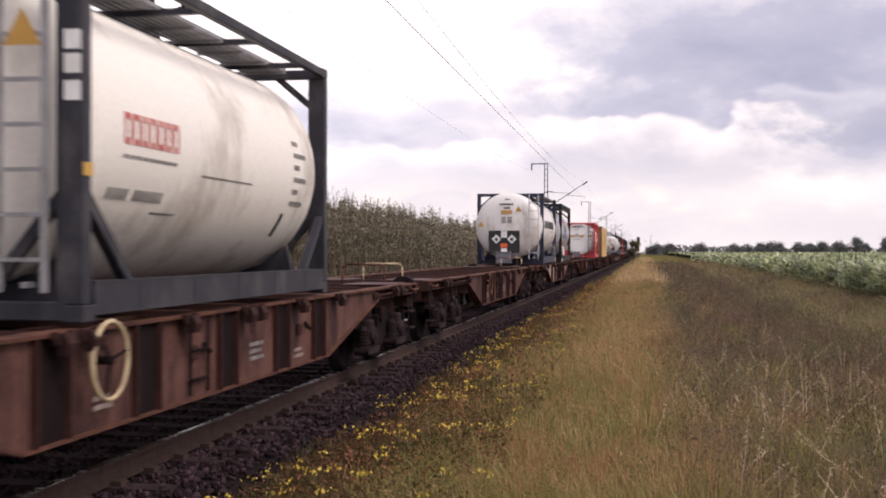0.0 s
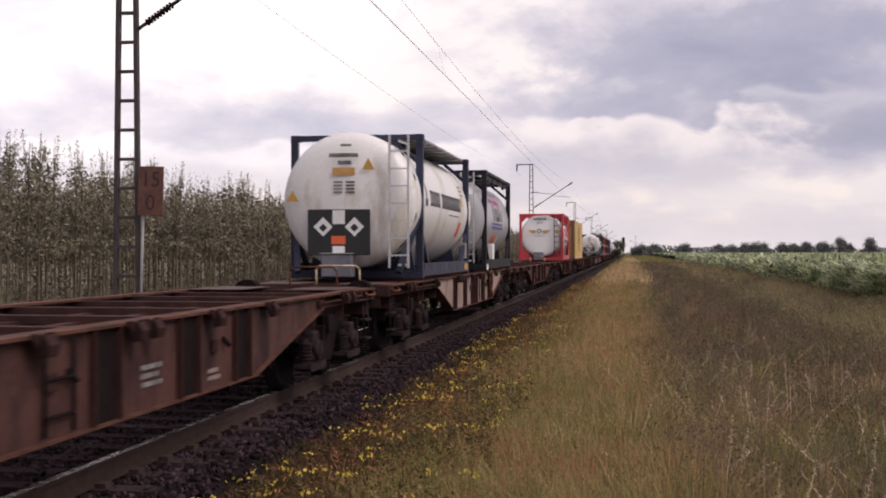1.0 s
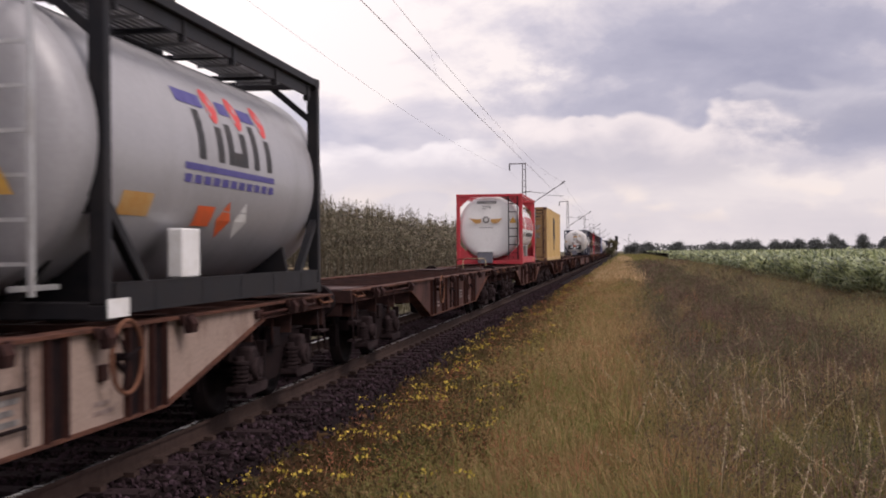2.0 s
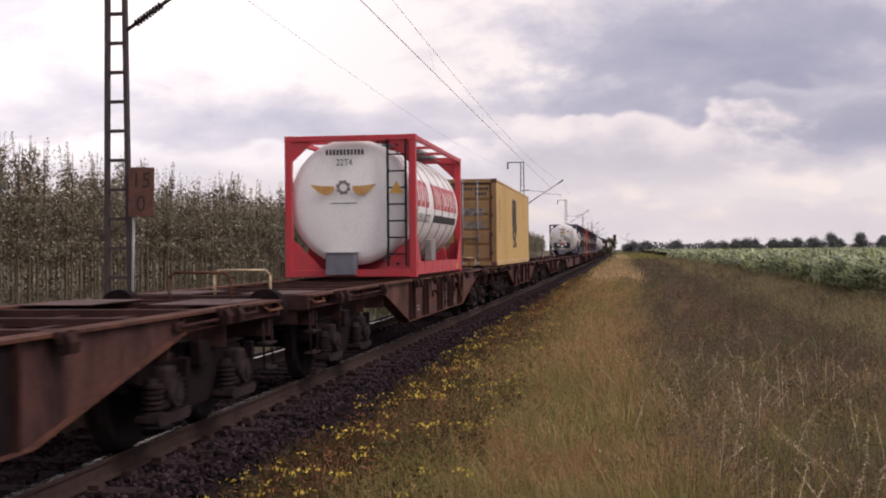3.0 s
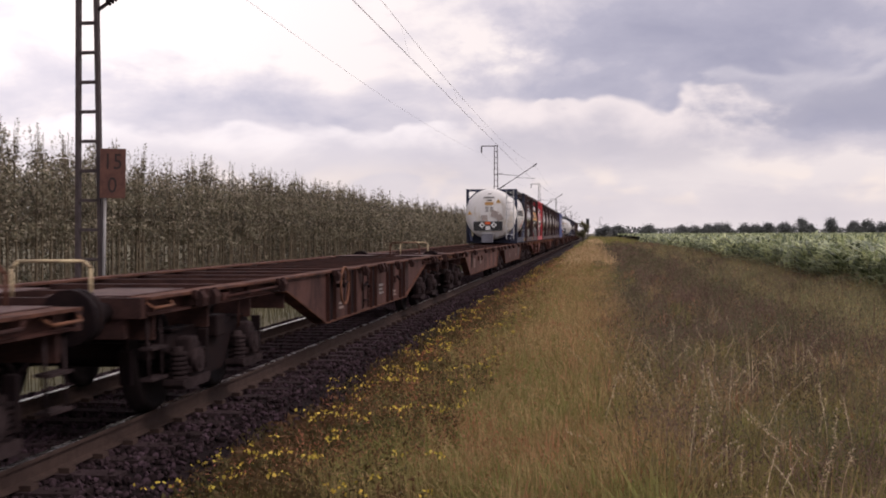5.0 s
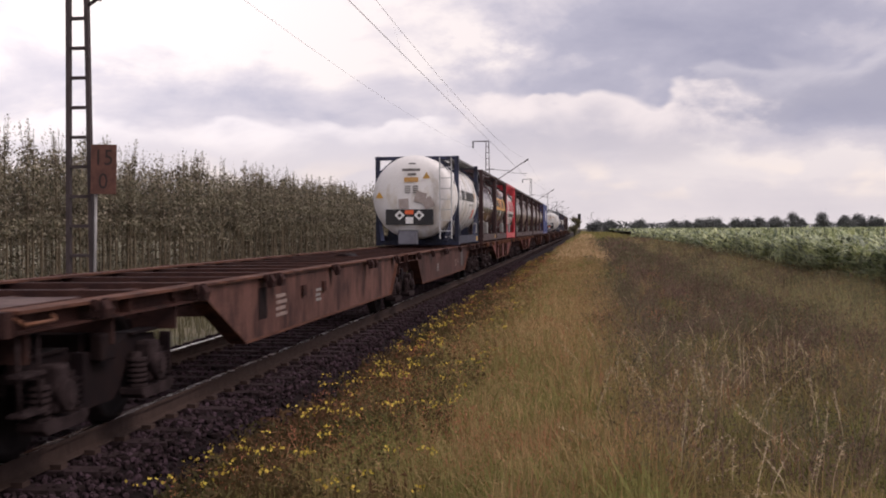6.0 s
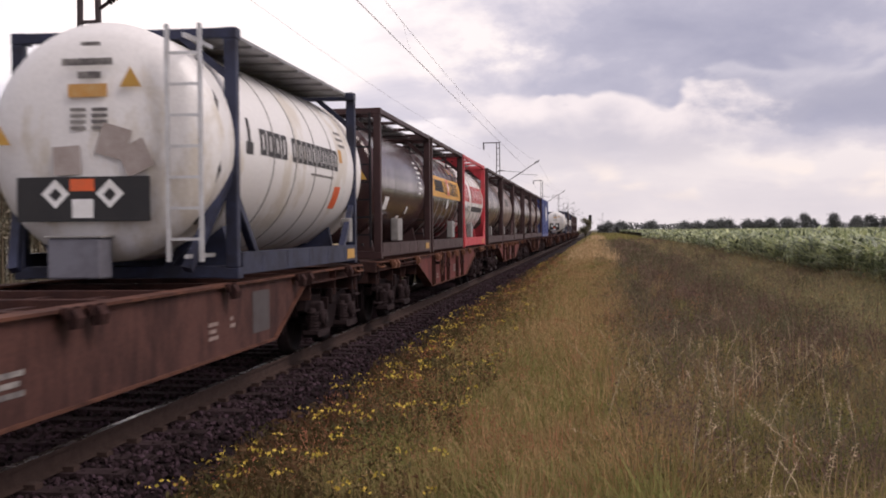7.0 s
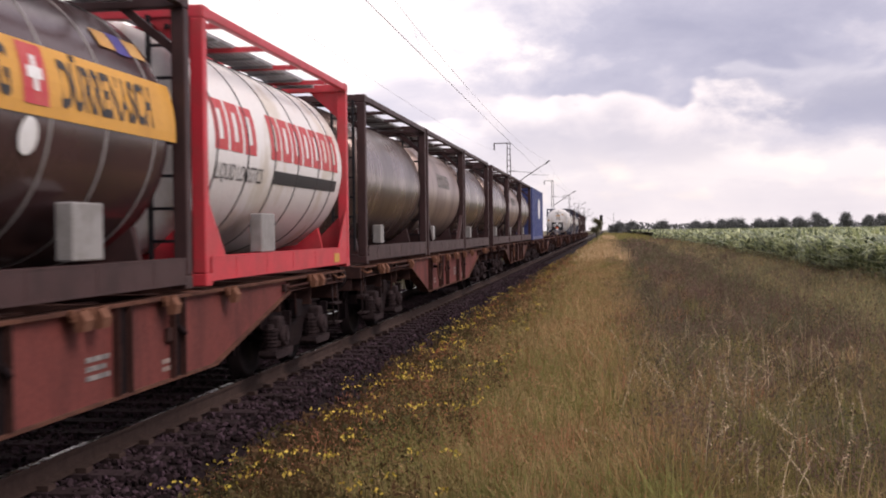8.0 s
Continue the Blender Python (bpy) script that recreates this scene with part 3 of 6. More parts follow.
def bogie_parts(wagon, y):
    """A two-axle bogie with coil springs; the wheelsets are parts of the wagon, as they turn."""
    bm = B()
    for s in (-1, 1):
        x = s * 1.0
        # side frame: high arches over the axle boxes, sagging to a deep belly between them
        prism(bm, [(y - 1.32, 0.60), (y - 1.22, 0.74), (y - 0.62, 0.78), (y - 0.40, 0.70), (y + 0.40, 0.70), (y + 0.62, 0.78), (y + 1.22, 0.74), (y + 1.32, 0.60), (y + 1.20, 0.56), (y + 0.62, 0.58), (y + 0.42, 0.34), (y + 0.30, 0.27), (y - 0.30, 0.27), (y - 0.42, 0.34), (y - 0.62, 0.58), (y - 1.20, 0.56)], "x", x - 0.06, x + 0.06)
        a, b = sorted((s * 0.92, s * 1.10))
        box(bm, a, b, y - 1.22, y - 0.62, 0.765, 0.785)
        box(bm, a, b, y + 0.62, y + 1.22, 0.765, 0.785)
    box(bm, -1.0, 1.0, y - 0.2, y + 0.2, 0.45, 0.84)
    for e in (-1.28, 1.28):
        box(bm, -0.95, 0.95, y + e - 0.05, y + e + 0.05, 0.52, 0.66)
    frame_ob = part("bogie_frame", bm, GEAR, wagon, "greasy bogie frame, underwagon shade darkened into its colour")
    for s in (-1, 1):
        for a in (-0.9, 0.9):
            # axle box: a tall housing with a round cover and a broad spring seat below it
            bm = B()
            box(bm, s * 1.12 - 0.08, s * 1.12 + 0.08, y + a - 0.11, y + a + 0.11, WHEEL - 0.13, WHEEL + 0.22, 0.03)
            tube(bm, (s * 1.17, y + a, WHEEL), (s * 1.25, y + a, WHEEL), 0.115, 14)
            tube(bm, (s * 1.25, y + a, WHEEL), (s * 1.265, y + a, WHEEL), 0.07, 12)
            prism(bm, [(y + a - 0.36, WHEEL - 0.20), (y + a - 0.30, WHEEL - 0.24), (y + a + 0.30, WHEEL - 0.24), (y + a + 0.36, WHEEL - 0.20), (y + a + 0.36, WHEEL - 0.15), (y + a - 0.36, WHEEL - 0.15)], "x", s * 1.12 - 0.10, s * 1.12 + 0.10)
            part("axle_box", bm, GEAR_PALE, frame_ob, "dusty axle box")
            for q in (-0.25, 0.25):
                bm = B()
                ring = [(0.09 * math.cos(2 * math.pi * k / 12), 0.09 * math.sin(2 * math.pi * k / 12)) for k in range(12)]
                for i in range(6):
                    z = WHEEL - 0.145 + 0.043 * i
                    prism(bm, [(s * 1.12 + p, y + a + q + r) for p, r in ring], "z", z, z + 0.024)
                tube(bm, (s * 1.12, y + a + q, WHEEL - 0.15), (s * 1.12, y + a + q, WHEEL + 0.14), 0.05, 8)
                # pale colour on front springs only, so that fewer look lit
                part("coil_spring", bm, GEAR_PALE if q < 0 else GEAR, frame_ob, "coil spring")
            # guard horn beside the box
            bm = B()
            box(bm, s * 1.14 - 0.05, s * 1.14 + 0.05, y + a + 0.38 - 0.03, y + a + 0.38 + 0.03, 0.36, 0.74, 0.01)
            part("horn_guide", bm, GEAR, frame_ob)
        bm = B()
        box(bm, s * 1.05, s * 1.16, y - 0.14, y + 0.14, 0.62, 0.84, 0.02)
        part("side_bearer", bm, GEAR, frame_ob)
    for a in (-0.9, 0.9):
        for s in (-1, 1):
            bm = B()
            d = 1 if a > 0 else -1
            prism(bm, [(y + a + d * 0.49, 0.30), (y + a + d * 0.56, 0.30), (y + a + d * 0.60, 0.60), (y + a + d * 0.50, 0.62)], "x", s * 0.75 - 0.05, s * 0.75 + 0.05)
            beam(bm, (s * 0.75, y + a + d * 0.57, 0.45), (s * 0.75, y + a + d * 0.50, 0.84), 0.04, 0.04)
            part("brake_shoe", bm, GEAR, frame_ob, "dark brake block")


def wheelset(wagon, y, cache={}):
    if "m" not in cache:
        bm = B()
        for s in (-1, 1):
            prof = [(0.665, 0.10), (0.665, 0.20), (0.70, 0.38), (0.68, 0.40), (0.68, 0.505), (0.70, 0.51), (0.715, WHEEL), (0.81, WHEEL - 0.004), (0.81, 0.40), (0.775, 0.38), (0.76, 0.20), (0.80, 0.12), (0.80, 0.09)]
            prof = [(s * yy, r) for yy, r in prof]
            tmp = B()
            lathe_y(tmp, prof, 36)
            bmesh.ops.rotate(tmp, verts=tmp.verts, cent=(0, 0, 0), matrix=Matrix.Rotation(radians(-90), 3, "Z"))
            me = bpy.data.meshes.new("tmp")
            tmp.to_mesh(me)
            tmp.free()
            bm.from_mesh(me)
            bpy.data.meshes.remove(me)
        tube(bm, (-1.1, 0, 0), (1.1, 0, 0), 0.08, 12)
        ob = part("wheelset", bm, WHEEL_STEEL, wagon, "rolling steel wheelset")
        cache["m"] = ob.data
    else:
        ob = new("wheelset", cache["m"])
        ob.parent = wagon
        ob["label"] = "rolling steel wheelset"
    ob.matrix_basis = pose(0, y, WHEEL)
    return ob


def side_sill(wagon, s, a, b, c, d, y0, y1, material, low=0.43, thin=0.97):
    """Fish-bellied side girder: a web plate that tapers from a down to b, is deep to c and rises again to d."""
    bm = B()
    x0, x1 = sorted((s * 1.20, s * 1.185))
    outline = [(a, 1.10), (a, thin), (b, low), (c, low), (d, thin), (d, 1.10)]
    prism(bm, outline, "x", x0, x1)
    sill = part("side_sill", bm, material, wagon)
    # rusty flanges: flat along the top, the belly and both slopes
    bm = B()
    f0, f1 = sorted((s * 1.05, s * 1.25))
    box(bm, f0, f1, y0, y1, 1.10, 1.124)
    g0, g1 = sorted((s * 1.06, s * 1.245))
    box(bm, g0, g1, b, c, low - 0.02, low)
    for (ya, za), (yb, zb) in ((outline[1], outline[2]), (outline[3], outline[4])):
        beam(bm, (s * 1.152, ya, za - 0.01), (s * 1.152, yb, zb - 0.01), 0.186, 0.02)
    part("flange", bm, FLANGE_RUST, sill, "orange brown rusty flange")
    # shallow channel out to the wagon's ends, set back under the top flange
    x0, x1 = sorted((s * 1.14, s * 1.12))
    for ya, yb in ((y0, a), (d, y1)):
        if yb - ya > 0.1:
            bm = B()
            box(bm, x0, x1, ya, yb, thin + 0.012, 1.10)
            g0, g1 = sorted((s * 1.12, s * 1.225))
            box(bm, g0, g1, ya, yb, thin - 0.006, thin + 0.012)
            box(bm, g0, g1, ya, ya + 0.02, thin + 0.012, 1.10)
            box(bm, g0, g1, (ya + yb) / 2 - 0.01, (ya + yb) / 2 + 0.01, thin + 0.012, 1.10)
            # rust colour darkened for the top flange's shadow
            part("end_channel", bm, RUST_DARK, sill, "rusty shallow end channel, flange shadow darkened into its colour")
    return sill


def ribs(sill, s, ys, material, low=0.43, depth=0.055, half=0.2):
    """Upright stiffeners: two flanges with a dirty hollow between them, its pocket shade put into a near-black colour.
    """
    bm = B()
    x0, x1 = sorted((s * 1.20, s * (1.20 + depth)))
    box(bm, x0, x1, -0.01, 0.01, low, 1.10)
    first = part("stiffener", bm, material, sill)
    flanges = [y + e * (half + 0.01) for y in ys for e in (-1, 1)]
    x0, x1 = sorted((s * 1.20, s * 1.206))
    # near-black plate: grime and the pocket's shade in one colour
    hollow = part("hollow", box(B(), x0, x1, -half, half, low, 1.098), GEAR, sill, "grimy hollow between flanges, pocket shade darkened into it")
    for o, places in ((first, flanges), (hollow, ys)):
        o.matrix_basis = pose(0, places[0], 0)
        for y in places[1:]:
            twin(o, pose(0, y, 0))


def spigots(wagon, ys, s, material):
    """Folding container seats: two hinge lugs, a pin and a blunt rusty cone hanging over the sill."""
    bm = B()
    x = s * 1.25
    for q in (-0.10, 0.10):
        a, b = sorted((x, x + s * 0.05))
        box(bm, a, b, q - 0.02, q + 0.02, 1.05, 1.135, 0.008)
    tube(bm, (x + s * 0.03, -0.14, 1.10), (x + s * 0.03, 0.14, 1.10), 0.018, 8)
    prism(bm, [(x + s * 0.005, 1.115), (x + s * 0.065, 1.125), (x + s * 0.105, 1.06), (x + s * 0.09, 0.985), (x + s * 0.035, 0.98), (x + s * 0.02, 1.03)], "y", -0.07, 0.07)
    first = part("folding_spigot", bm, material, wagon, "rusty folded container spigot")
    first.matrix_basis = pose(0, ys[0], 0)
    for k, y in enumerate(ys[1:]):
        twin(first, pose(0, y, 0))


def brake_gear(wagon, wheel_y, ladder_y, wheel_mat=None):
    """Hand brake wheel and rung ladder on the near side."""
    R, r, n, k = 0.265, 0.018, 28, 6
    bm = B()
    rings = []
    for i in range(n):
        a = 2 * math.pi * i / n
        rings.append([bm.verts.new((1.33 + r * math.sin(2 * math.pi * j / k), (R + r * math.cos(2 * math.pi * j / k)) * math.cos(a), 0.90 + (R + r * math.cos(2 * math.pi * j / k)) * math.sin(a))) for j in range(k)])
    for i in range(n):
        for j in range(k):
            f = bm.faces.new((rings[i][j], rings[(i + 1) % n][j], rings[(i + 1) % n][(j + 1) % k], rings[i][(j + 1) % k]))
            f.smooth = True
    w = part("hand_wheel", bm, wheel_mat or WORN_YELLOW, wagon, "worn hand brake wheel")
    w.matrix_basis = pose(0, wheel_y, 0)
    part("hub", tube(B(), (1.19, 0, 0.90), (1.35, 0, 0.90), 0.03, 8), GEAR, w)
    for i in range(3):
        a = 2 * math.pi * i / 3 + 0.2
        part("spoke", tube(B(), (1.33, 0, 0.90), (1.33, R * math.cos(a), 0.90 + R * math.sin(a)), 0.012, 5), GEAR, w)
    bm = B()
    for q in (-0.2, 0.2):
        tube(bm, (1.235, ladder_y + q, 0.46), (1.235, ladder_y + q, 1.08), 0.014, 6)
    for z in (0.58, 0.82):
        tube(bm, (1.235, ladder_y - 0.2, z), (1.235, ladder_y + 0.2, z), 0.013, 6)
    part("step_ladder", bm, GEAR, wagon, "dark steel rung ladder")


def wagon_fittings(wagon, L):
    """End beams with buffers, couplings, hoses and rails."""
    for y, d in ((0.0, 1), (L, -1)):
        bm = B()
        box(bm, -1.2, 1.2, y + d * 0.62 - 0.06, y + d * 0.62 + 0.06, 0.95, 1.12)
        box(bm, -1.05, 1.05, y + d * 0.62 - 0.04, y + d * 0.62 + 0.04, 0.78, 0.95)
        e = part("end_beam", bm, DECK_STEEL, wagon)
        for q in (-0.875, 0.875):
            bm = B()
            tube(bm, (q, y + d * 0.56, 1.0), (q, y + d * 0.1, 1.0), 0.085, 12)
            tube(bm, (q, y + d * 0.1, 1.0), (q, y + d * 0.01, 1.0), 0.22, 16)
            part("buffer", bm, GEAR, e, "greasy round buffer")
        bm = B()
        tube(bm, (0, y + d * 0.6, 0.98), (0, y - d * 0.02, 0.94), 0.04, 8)
        part("coupling", bm, GEAR, e)
        bm = B()
        ring = [(0.0, 1.12), (0.0, 1.36), (0.06, 1.42), (0.64, 1.42), (0.70, 1.36), (0.70, 1.12)]
        for (xa, za), (xb, zb) in zip(ring, ring[1:]):
            tube(bm, (xa, y + d * 0.72, za), (xb, y + d * 0.72, zb), 0.016, 6)
        part("hand_hoop", bm, WORN_YELLOW if d > 0 else FLANGE_RUST, e, "low tubular hand hoop")
        # chequered plates over the end, with a gap for the coupling gear
        for xa, xb in ((-1.04, -0.30), (0.30, 1.04)):
            part("deck_plate", box(B(), xa, xb, min(y + d * 0.70, y + d * 2.05), max(y + d * 0.70, y + d * 2.05), 1.126, 1.134), DECK_PLATE, e, "dull scuffed deck plate")
        # shunter's step hanging under each corner
        for q in (-1, 1):
            bm = B()
            for k in (0.78, 1.08):
                tube(bm, (q * 1.16, y + d * k, 0.98), (q * 1.18, y + d * k, 0.42), 0.014, 6)
            for z in (0.42, 0.68):
                a, b = sorted((q * 1.10, q * 1.22))
                box(bm, a, b, min(y + d * 0.76, y + d * 1.10), max(y + d * 0.76, y + d * 1.10), z - 0.012, z + 0.012)
            part("corner_step", bm, GEAR_PALE, e, "hanging shunter's step")
        bm = B()
        for q in (-0.42, 0.42):
            tube(bm, (q, y + d * 0.5, 0.9), (q, y + d * 0.05, 0.55), 0.025, 6)
        part("brake_hose", bm, GEAR, e)
        for q in (-1, 1):
            bm = B()
            tube(bm, (q * 1.26, y + d * 0.70, 1.03), (q * 1.26, y + d * 1.15, 1.03), 0.014, 6)
            tube(bm, (q * 1.26, y + d * 0.70, 1.03), (q * 1.2, y + d * 0.66, 1.08), 0.014, 6)
            tube(bm, (q * 1.26, y + d * 1.15, 1.03), (q * 1.2, y + d * 1.2, 1.08), 0.014, 6)
            part("grab_rail", bm, RUST, e, "bent shunter's grab rail")


def deck_frame(wagon, y0, y1):
    bm = B()
    for x in (-0.28, 0.28):
        box(bm, x - 0.05, x + 0.05, y0, y1, 0.72, 1.05)
    part("centre_sill", bm, DECK_STEEL, wagon)
    bm = box(B(), -1.18, 1.18, -0.09, 0.09, 1.03, 1.10)
    box(bm, -1.18, 1.18, -0.02, 0.02, 0.75, 1.03)
    first = part("cross_beam", bm, DECK_STEEL, wagon)
    n = round((y1 - y0 - 0.4) / 1.45)
    ys = [y0 + 0.2 + (y1 - y0 - 0.4) * i / n for i in range(n + 1)]
    first.matrix_basis = pose(0, ys[0], 0)
    for y in ys[1:]:
        twin(first, pose(0, y, 0))
    bm = B()
    tube(bm, (0.7, y0 + 1, 0.95), (0.7, y1 - 1, 0.95), 0.03, 6)
    tube(bm, (0.85, y0 + 3, 0.90), (0.85, y1 - 3, 0.90), 0.022, 6)
    part("brake_pipe", bm, GEAR, wagon)
    bm = tube(B(), (-0.62, (y0 + y1) / 2 - 0.5, 0.72), (-0.62, (y0 + y1) / 2 + 0.6, 0.72), 0.2, 16)
    part("air_tank", bm, GEAR, wagon, "dark brake air tank")


WORN_YELLOW = mat("worn pale yellow paint", (0.50, 0.40, 0.24), 0.6, 0, (0.22, 0.14, 0.09), 7, 0.7, 0.1, 0.1)
NOTICE = mat("white stencilled notice", (0.26, 0.20, 0.18), 0.7, 0, (0.12, 0.07, 0.055), 9, 0.7, 0.1, 0)


def notices(sill, s, ys):
    """Unreadable stencilled notices: plain bars."""
    for y, z, w, h, m in ys:
        bm = B()
        n = max(1, round(h / 0.07))
        for i in range(n):
            zz = z + i * h / n
            x0, x1 = sorted((s * 1.201, s * 1.205))
            box(bm, x0, x1, y - w / 2, y + w / 2 - 0.06 * (i % 2), zz, zz + h / n * 0.55)
        part("notice", bm, m, sill, "stencilled notice")


def flat_wagon(label, paint_mat, rib_mat, wheel_y, ladder_y, rib_ys=(7.45, 8.88, 10.6, 12.18, 13.55), half=0.2, wheel_mat=None):
    L = 20.03
    w = thing("container_wagon", label, "railway wagon", "container wagons of the train")
    sills = []
    for s in (1, -1):
        sill = side_sill(w, s, 5.0, 7.1, 13.95, 16.55, 0.66, L - 0.66, paint_mat)
        ribs(sill, s, rib_ys, rib_mat, half=half)
        sills.append(sill)
        spigots(w, [1.75, 2.1, 4.6, 7.5, 7.85, 9.6, 11.0, 11.3, 12.7, 14.3, 17.4, 17.75], s, RUST if paint_mat is RED_WAGON else RUST_DARK)
    notices(sills[0], 1, [(8.2, 0.55, 0.30, 0.13, NOTICE), (11.45, 0.60, 0.4, 0.2, INK_FADED), (12.85, 0.5, 0.32, 0.13, NOTICE)])
    for y in (9.75, 12.75):
        part("cover_plate", box(B(), 1.2, 1.235, y, y + 0.13, 0.74, 0.86, 0.01), RUST_DARK, sills[0])
        part("release_handle", tube(B(), (1.2, y + 0.32, 0.86), (1.27, y + 0.32, 0.78), 0.025, 8), GEAR, sills[0])
    # long tubular lever along the near end, over the bogie
    for ya, yb in ((2.7, 4.9), (L - 3.6, L - 1.6)):
        bm = B()
        tube(bm, (1.24, ya, 1.02), (1.27, yb, 1.04), 0.017, 6)
        tube(bm, (1.27, yb, 1.04), (1.22, yb + 0.12, 1.10), 0.017, 6)
        box(bm, 1.15, 1.24, ya - 0.1, ya + 0.1, 0.98, 1.06, 0.01)
        tube(bm, (1.14, ya + 0.7, 1.0), (1.14, ya + 0.7, 0.66), 0.016, 6)
        part("brake_lever", bm, RUST_DARK, w, "long tubular brake changeover lever")
    deck_frame(w, 0.7, L - 0.7)
    brake_gear(w, wheel_y, ladder_y, wheel_mat)
    wagon_fittings(w, L)
    for y in (2.77, L - 2.77):
        bogie_parts(w, y)
        for a in (-0.9, 0.9):
            wheelset(w, y + a)
    return w


def articulated_wagon():
    w = thing("articulated_wagon", "rusty brown two-part articulated container wagon with plain sills", "railway wagon", "container wagons of the train")
    L = 34.35
    sills = []
    for s in (1, -1):
        for y0, b, c, y1 in ((0.66, 5.78, 15.3, 16.85), (17.45, 19.5, 28.7, L - 0.66)):
            sill = side_sill(w, s, b - 1.3 if y0 < 1 else b - 0.7, b, c, c + 0.75 if y0 < 1 else c + 1.35, y0, y1, RUST_WAGON if y0 < 1 else RUST_GRIMY)
            sills.append(sill)
            spigots(w, [y0 + 1.2, y0 + 3.5, y0 + 5.9, y0 + 6.3, y0 + 9.5, y0 + 12.2, y0 + 12.6, y0 + 15.0], s, RUST_DARK)
    # no opening is cut; the near-black plate stands for the recess's shade
    part("recess", box(B(), 1.2, 1.204, 6.4, 6.75, 0.62, 0.98), GEAR, sills[0], "oval access recess, a flat plate coloured as its shade")
    for y in (8.4, 9.6):
        part("cover_plate", box(B(), 1.2, 1.24, y, y + 0.16, 0.78, 0.92, 0.01), RUST_DARK, sills[0])
    notices(sills[0], 1, [(7.4, 0.6, 0.5, 0.3, NOTICE), (9.4, 0.66, 0.3, 0.2, INK_FADED)])
    notices(sills[1], 1, [(26.6, 0.6, 0.28, 0.2, NOTICE), (27.2, 0.68, 0.16, 0.14, NOTICE), (22.6, 0.6, 0.4, 0.2, INK_FADED)])
    part("grey_panel", box(B(), 1.2, 1.206, 27.9, 28.55, 0.55, 1.0), LABEL_DARK, sills[1], "grey repainted panel")
    deck_frame(w, 0.7, 16.85)
    deck_frame(w, 17.45, L - 0.7)
    wagon_fittings(w, L)
    part("joint", tube(B(), (0, 16.65, 0.9), (0, 17.65, 0.9), 0.25, 12), GEAR, w)
    for y in (2.3, 17.15, L - 2.3):
        bogie_parts(w, y)
        for a in (-0.9, 0.9):
            wheelset(w, y + a)
    return w


LABEL_DARK = mat("grey repaint", (0.06, 0.05, 0.052), 0.7, 0, (0.045, 0.032, 0.031), 4, 0.6, 0.1, 0.1)

rust_wagon = flat_wagon("weathered rust-brown flat container wagon with ribbed fish-belly sills", RUST_WAGON, RUST_DARK, 8.05, 9.9)
rust_wagon_b = flat_wagon("weathered rust-brown flat container wagon with a hand wheel", RUST_WAGON, RUST_DARK, 13.05, 11.45, wheel_mat=FLANGE_RUST)
tan_wagon = flat_wagon("faded tan flat container wagon with dark ribs", TAN_WAGON, RUST_DARK, 12.98, 11.5, (7.35, 8.85, 10.1, 10.75, 12.1, 13.34, 13.8), 0.12, RUST)
red_wagon = flat_wagon("red oxide flat container wagon under three tank containers", RED_WAGON, RUST_DARK, 8.0, 9.0, (7.4, 8.9, 10.0, 11.85, 13.0), 0.11, FLANGE_RUST)
rust_wagon_c = flat_wagon("weathered rust-brown flat container wagon with a rusty hand wheel", RUST_GRIMY, RUST_DARK, 7.87, 9.9, wheel_mat=RUST)
joint_wagon = articulated_wagon()


def put(ob, s, h=0.0):
    ob.matrix_basis = pose(TRACK, s, h)
    MOVERS.append((ob, s, h))


put(rust_wagon, -0.6)
put(tan_wagon, 39.46)
put(rust_wagon_b, 79.52)
put(joint_wagon, 139.64)
put(red_wagon, 174.1)
put(rust_wagon_c, 19.43)
for s in (59.49, 99.55, 119.58, 194.15, 214.2, 234.2, 254.3, 274.3, 294.3, 314.4, 334.4, 354.5, 374.5):
    put(copy_thing(red_wagon if s == 194.15 else rust_wagon_c, pose(TRACK, s, 0)), s)


# ---- containers ----
def on_shell(R, cz, lift=0.004):
    """Maps (along y, up the curve from the middle) to the near side of a tank."""
    def place(y, v):
        a = v / R
        return Vector(((R + lift) * math.cos(a), y, cz + (R + lift) * math.sin(a)))
    return place


def patch(bm, place, y0, y1, v0, v1, n=4, m=1):
    rows = [[bm.verts.new(place(y0 + (y1 - y0) * j / m, v0 + (v1 - v0) * i / n)) for i in range(n + 1)] for j in range(m + 1)]
    for a, b in zip(rows, rows[1:]):
        for i in range(n):
            bm.faces.new((a[i], b[i], b[i + 1], a[i + 1]))
    return bm


def word_blocks(tank, material, label, place, y0, y1, v0, v1, count, gaps=(), stems=2, weight=0.3):
    """A brand's name as plain upright blocks with a slit, one block for each character."""
    w, h = (y1 - y0) / count, v1 - v0
    for i in range(count):
        if i in gaps:
            continue
        a, bm = y0 + w * (i + 0.07), B()
        if stems == 2:
            b, t, g = a + w * 0.84, w * weight, h * 0.2
            for p, q in ((a, a + t), (b - t, b)):
                patch(bm, place, p, q, v0, v1)
            for u in (v0, v1 - g):
                patch(bm, place, a + t, b - t, u, u + g, 2)
        else:
            patch(bm, place, a, a + w * 0.7, v0, v1)
        part("brand_block", bm, material, tank, label)


def data_line(tank, place, y0, y1, v0, v1, material=None):
    part("data_line", patch(B(), place, y0, y1, v0, v1, 2), material or INK_FADED, tank, "unreadable data line")


def front_line(tank, y, x0, x1, z0, z1, material=None, name="data_line"):
    return part(name, head_patch(B(), y, x0, x1, z0, z1), material or INK_FADED, tank)


def head_patch(bm, y, x0, x1, z0, z1):
    """A flat sheet on the front of a tank, facing the way the train goes."""
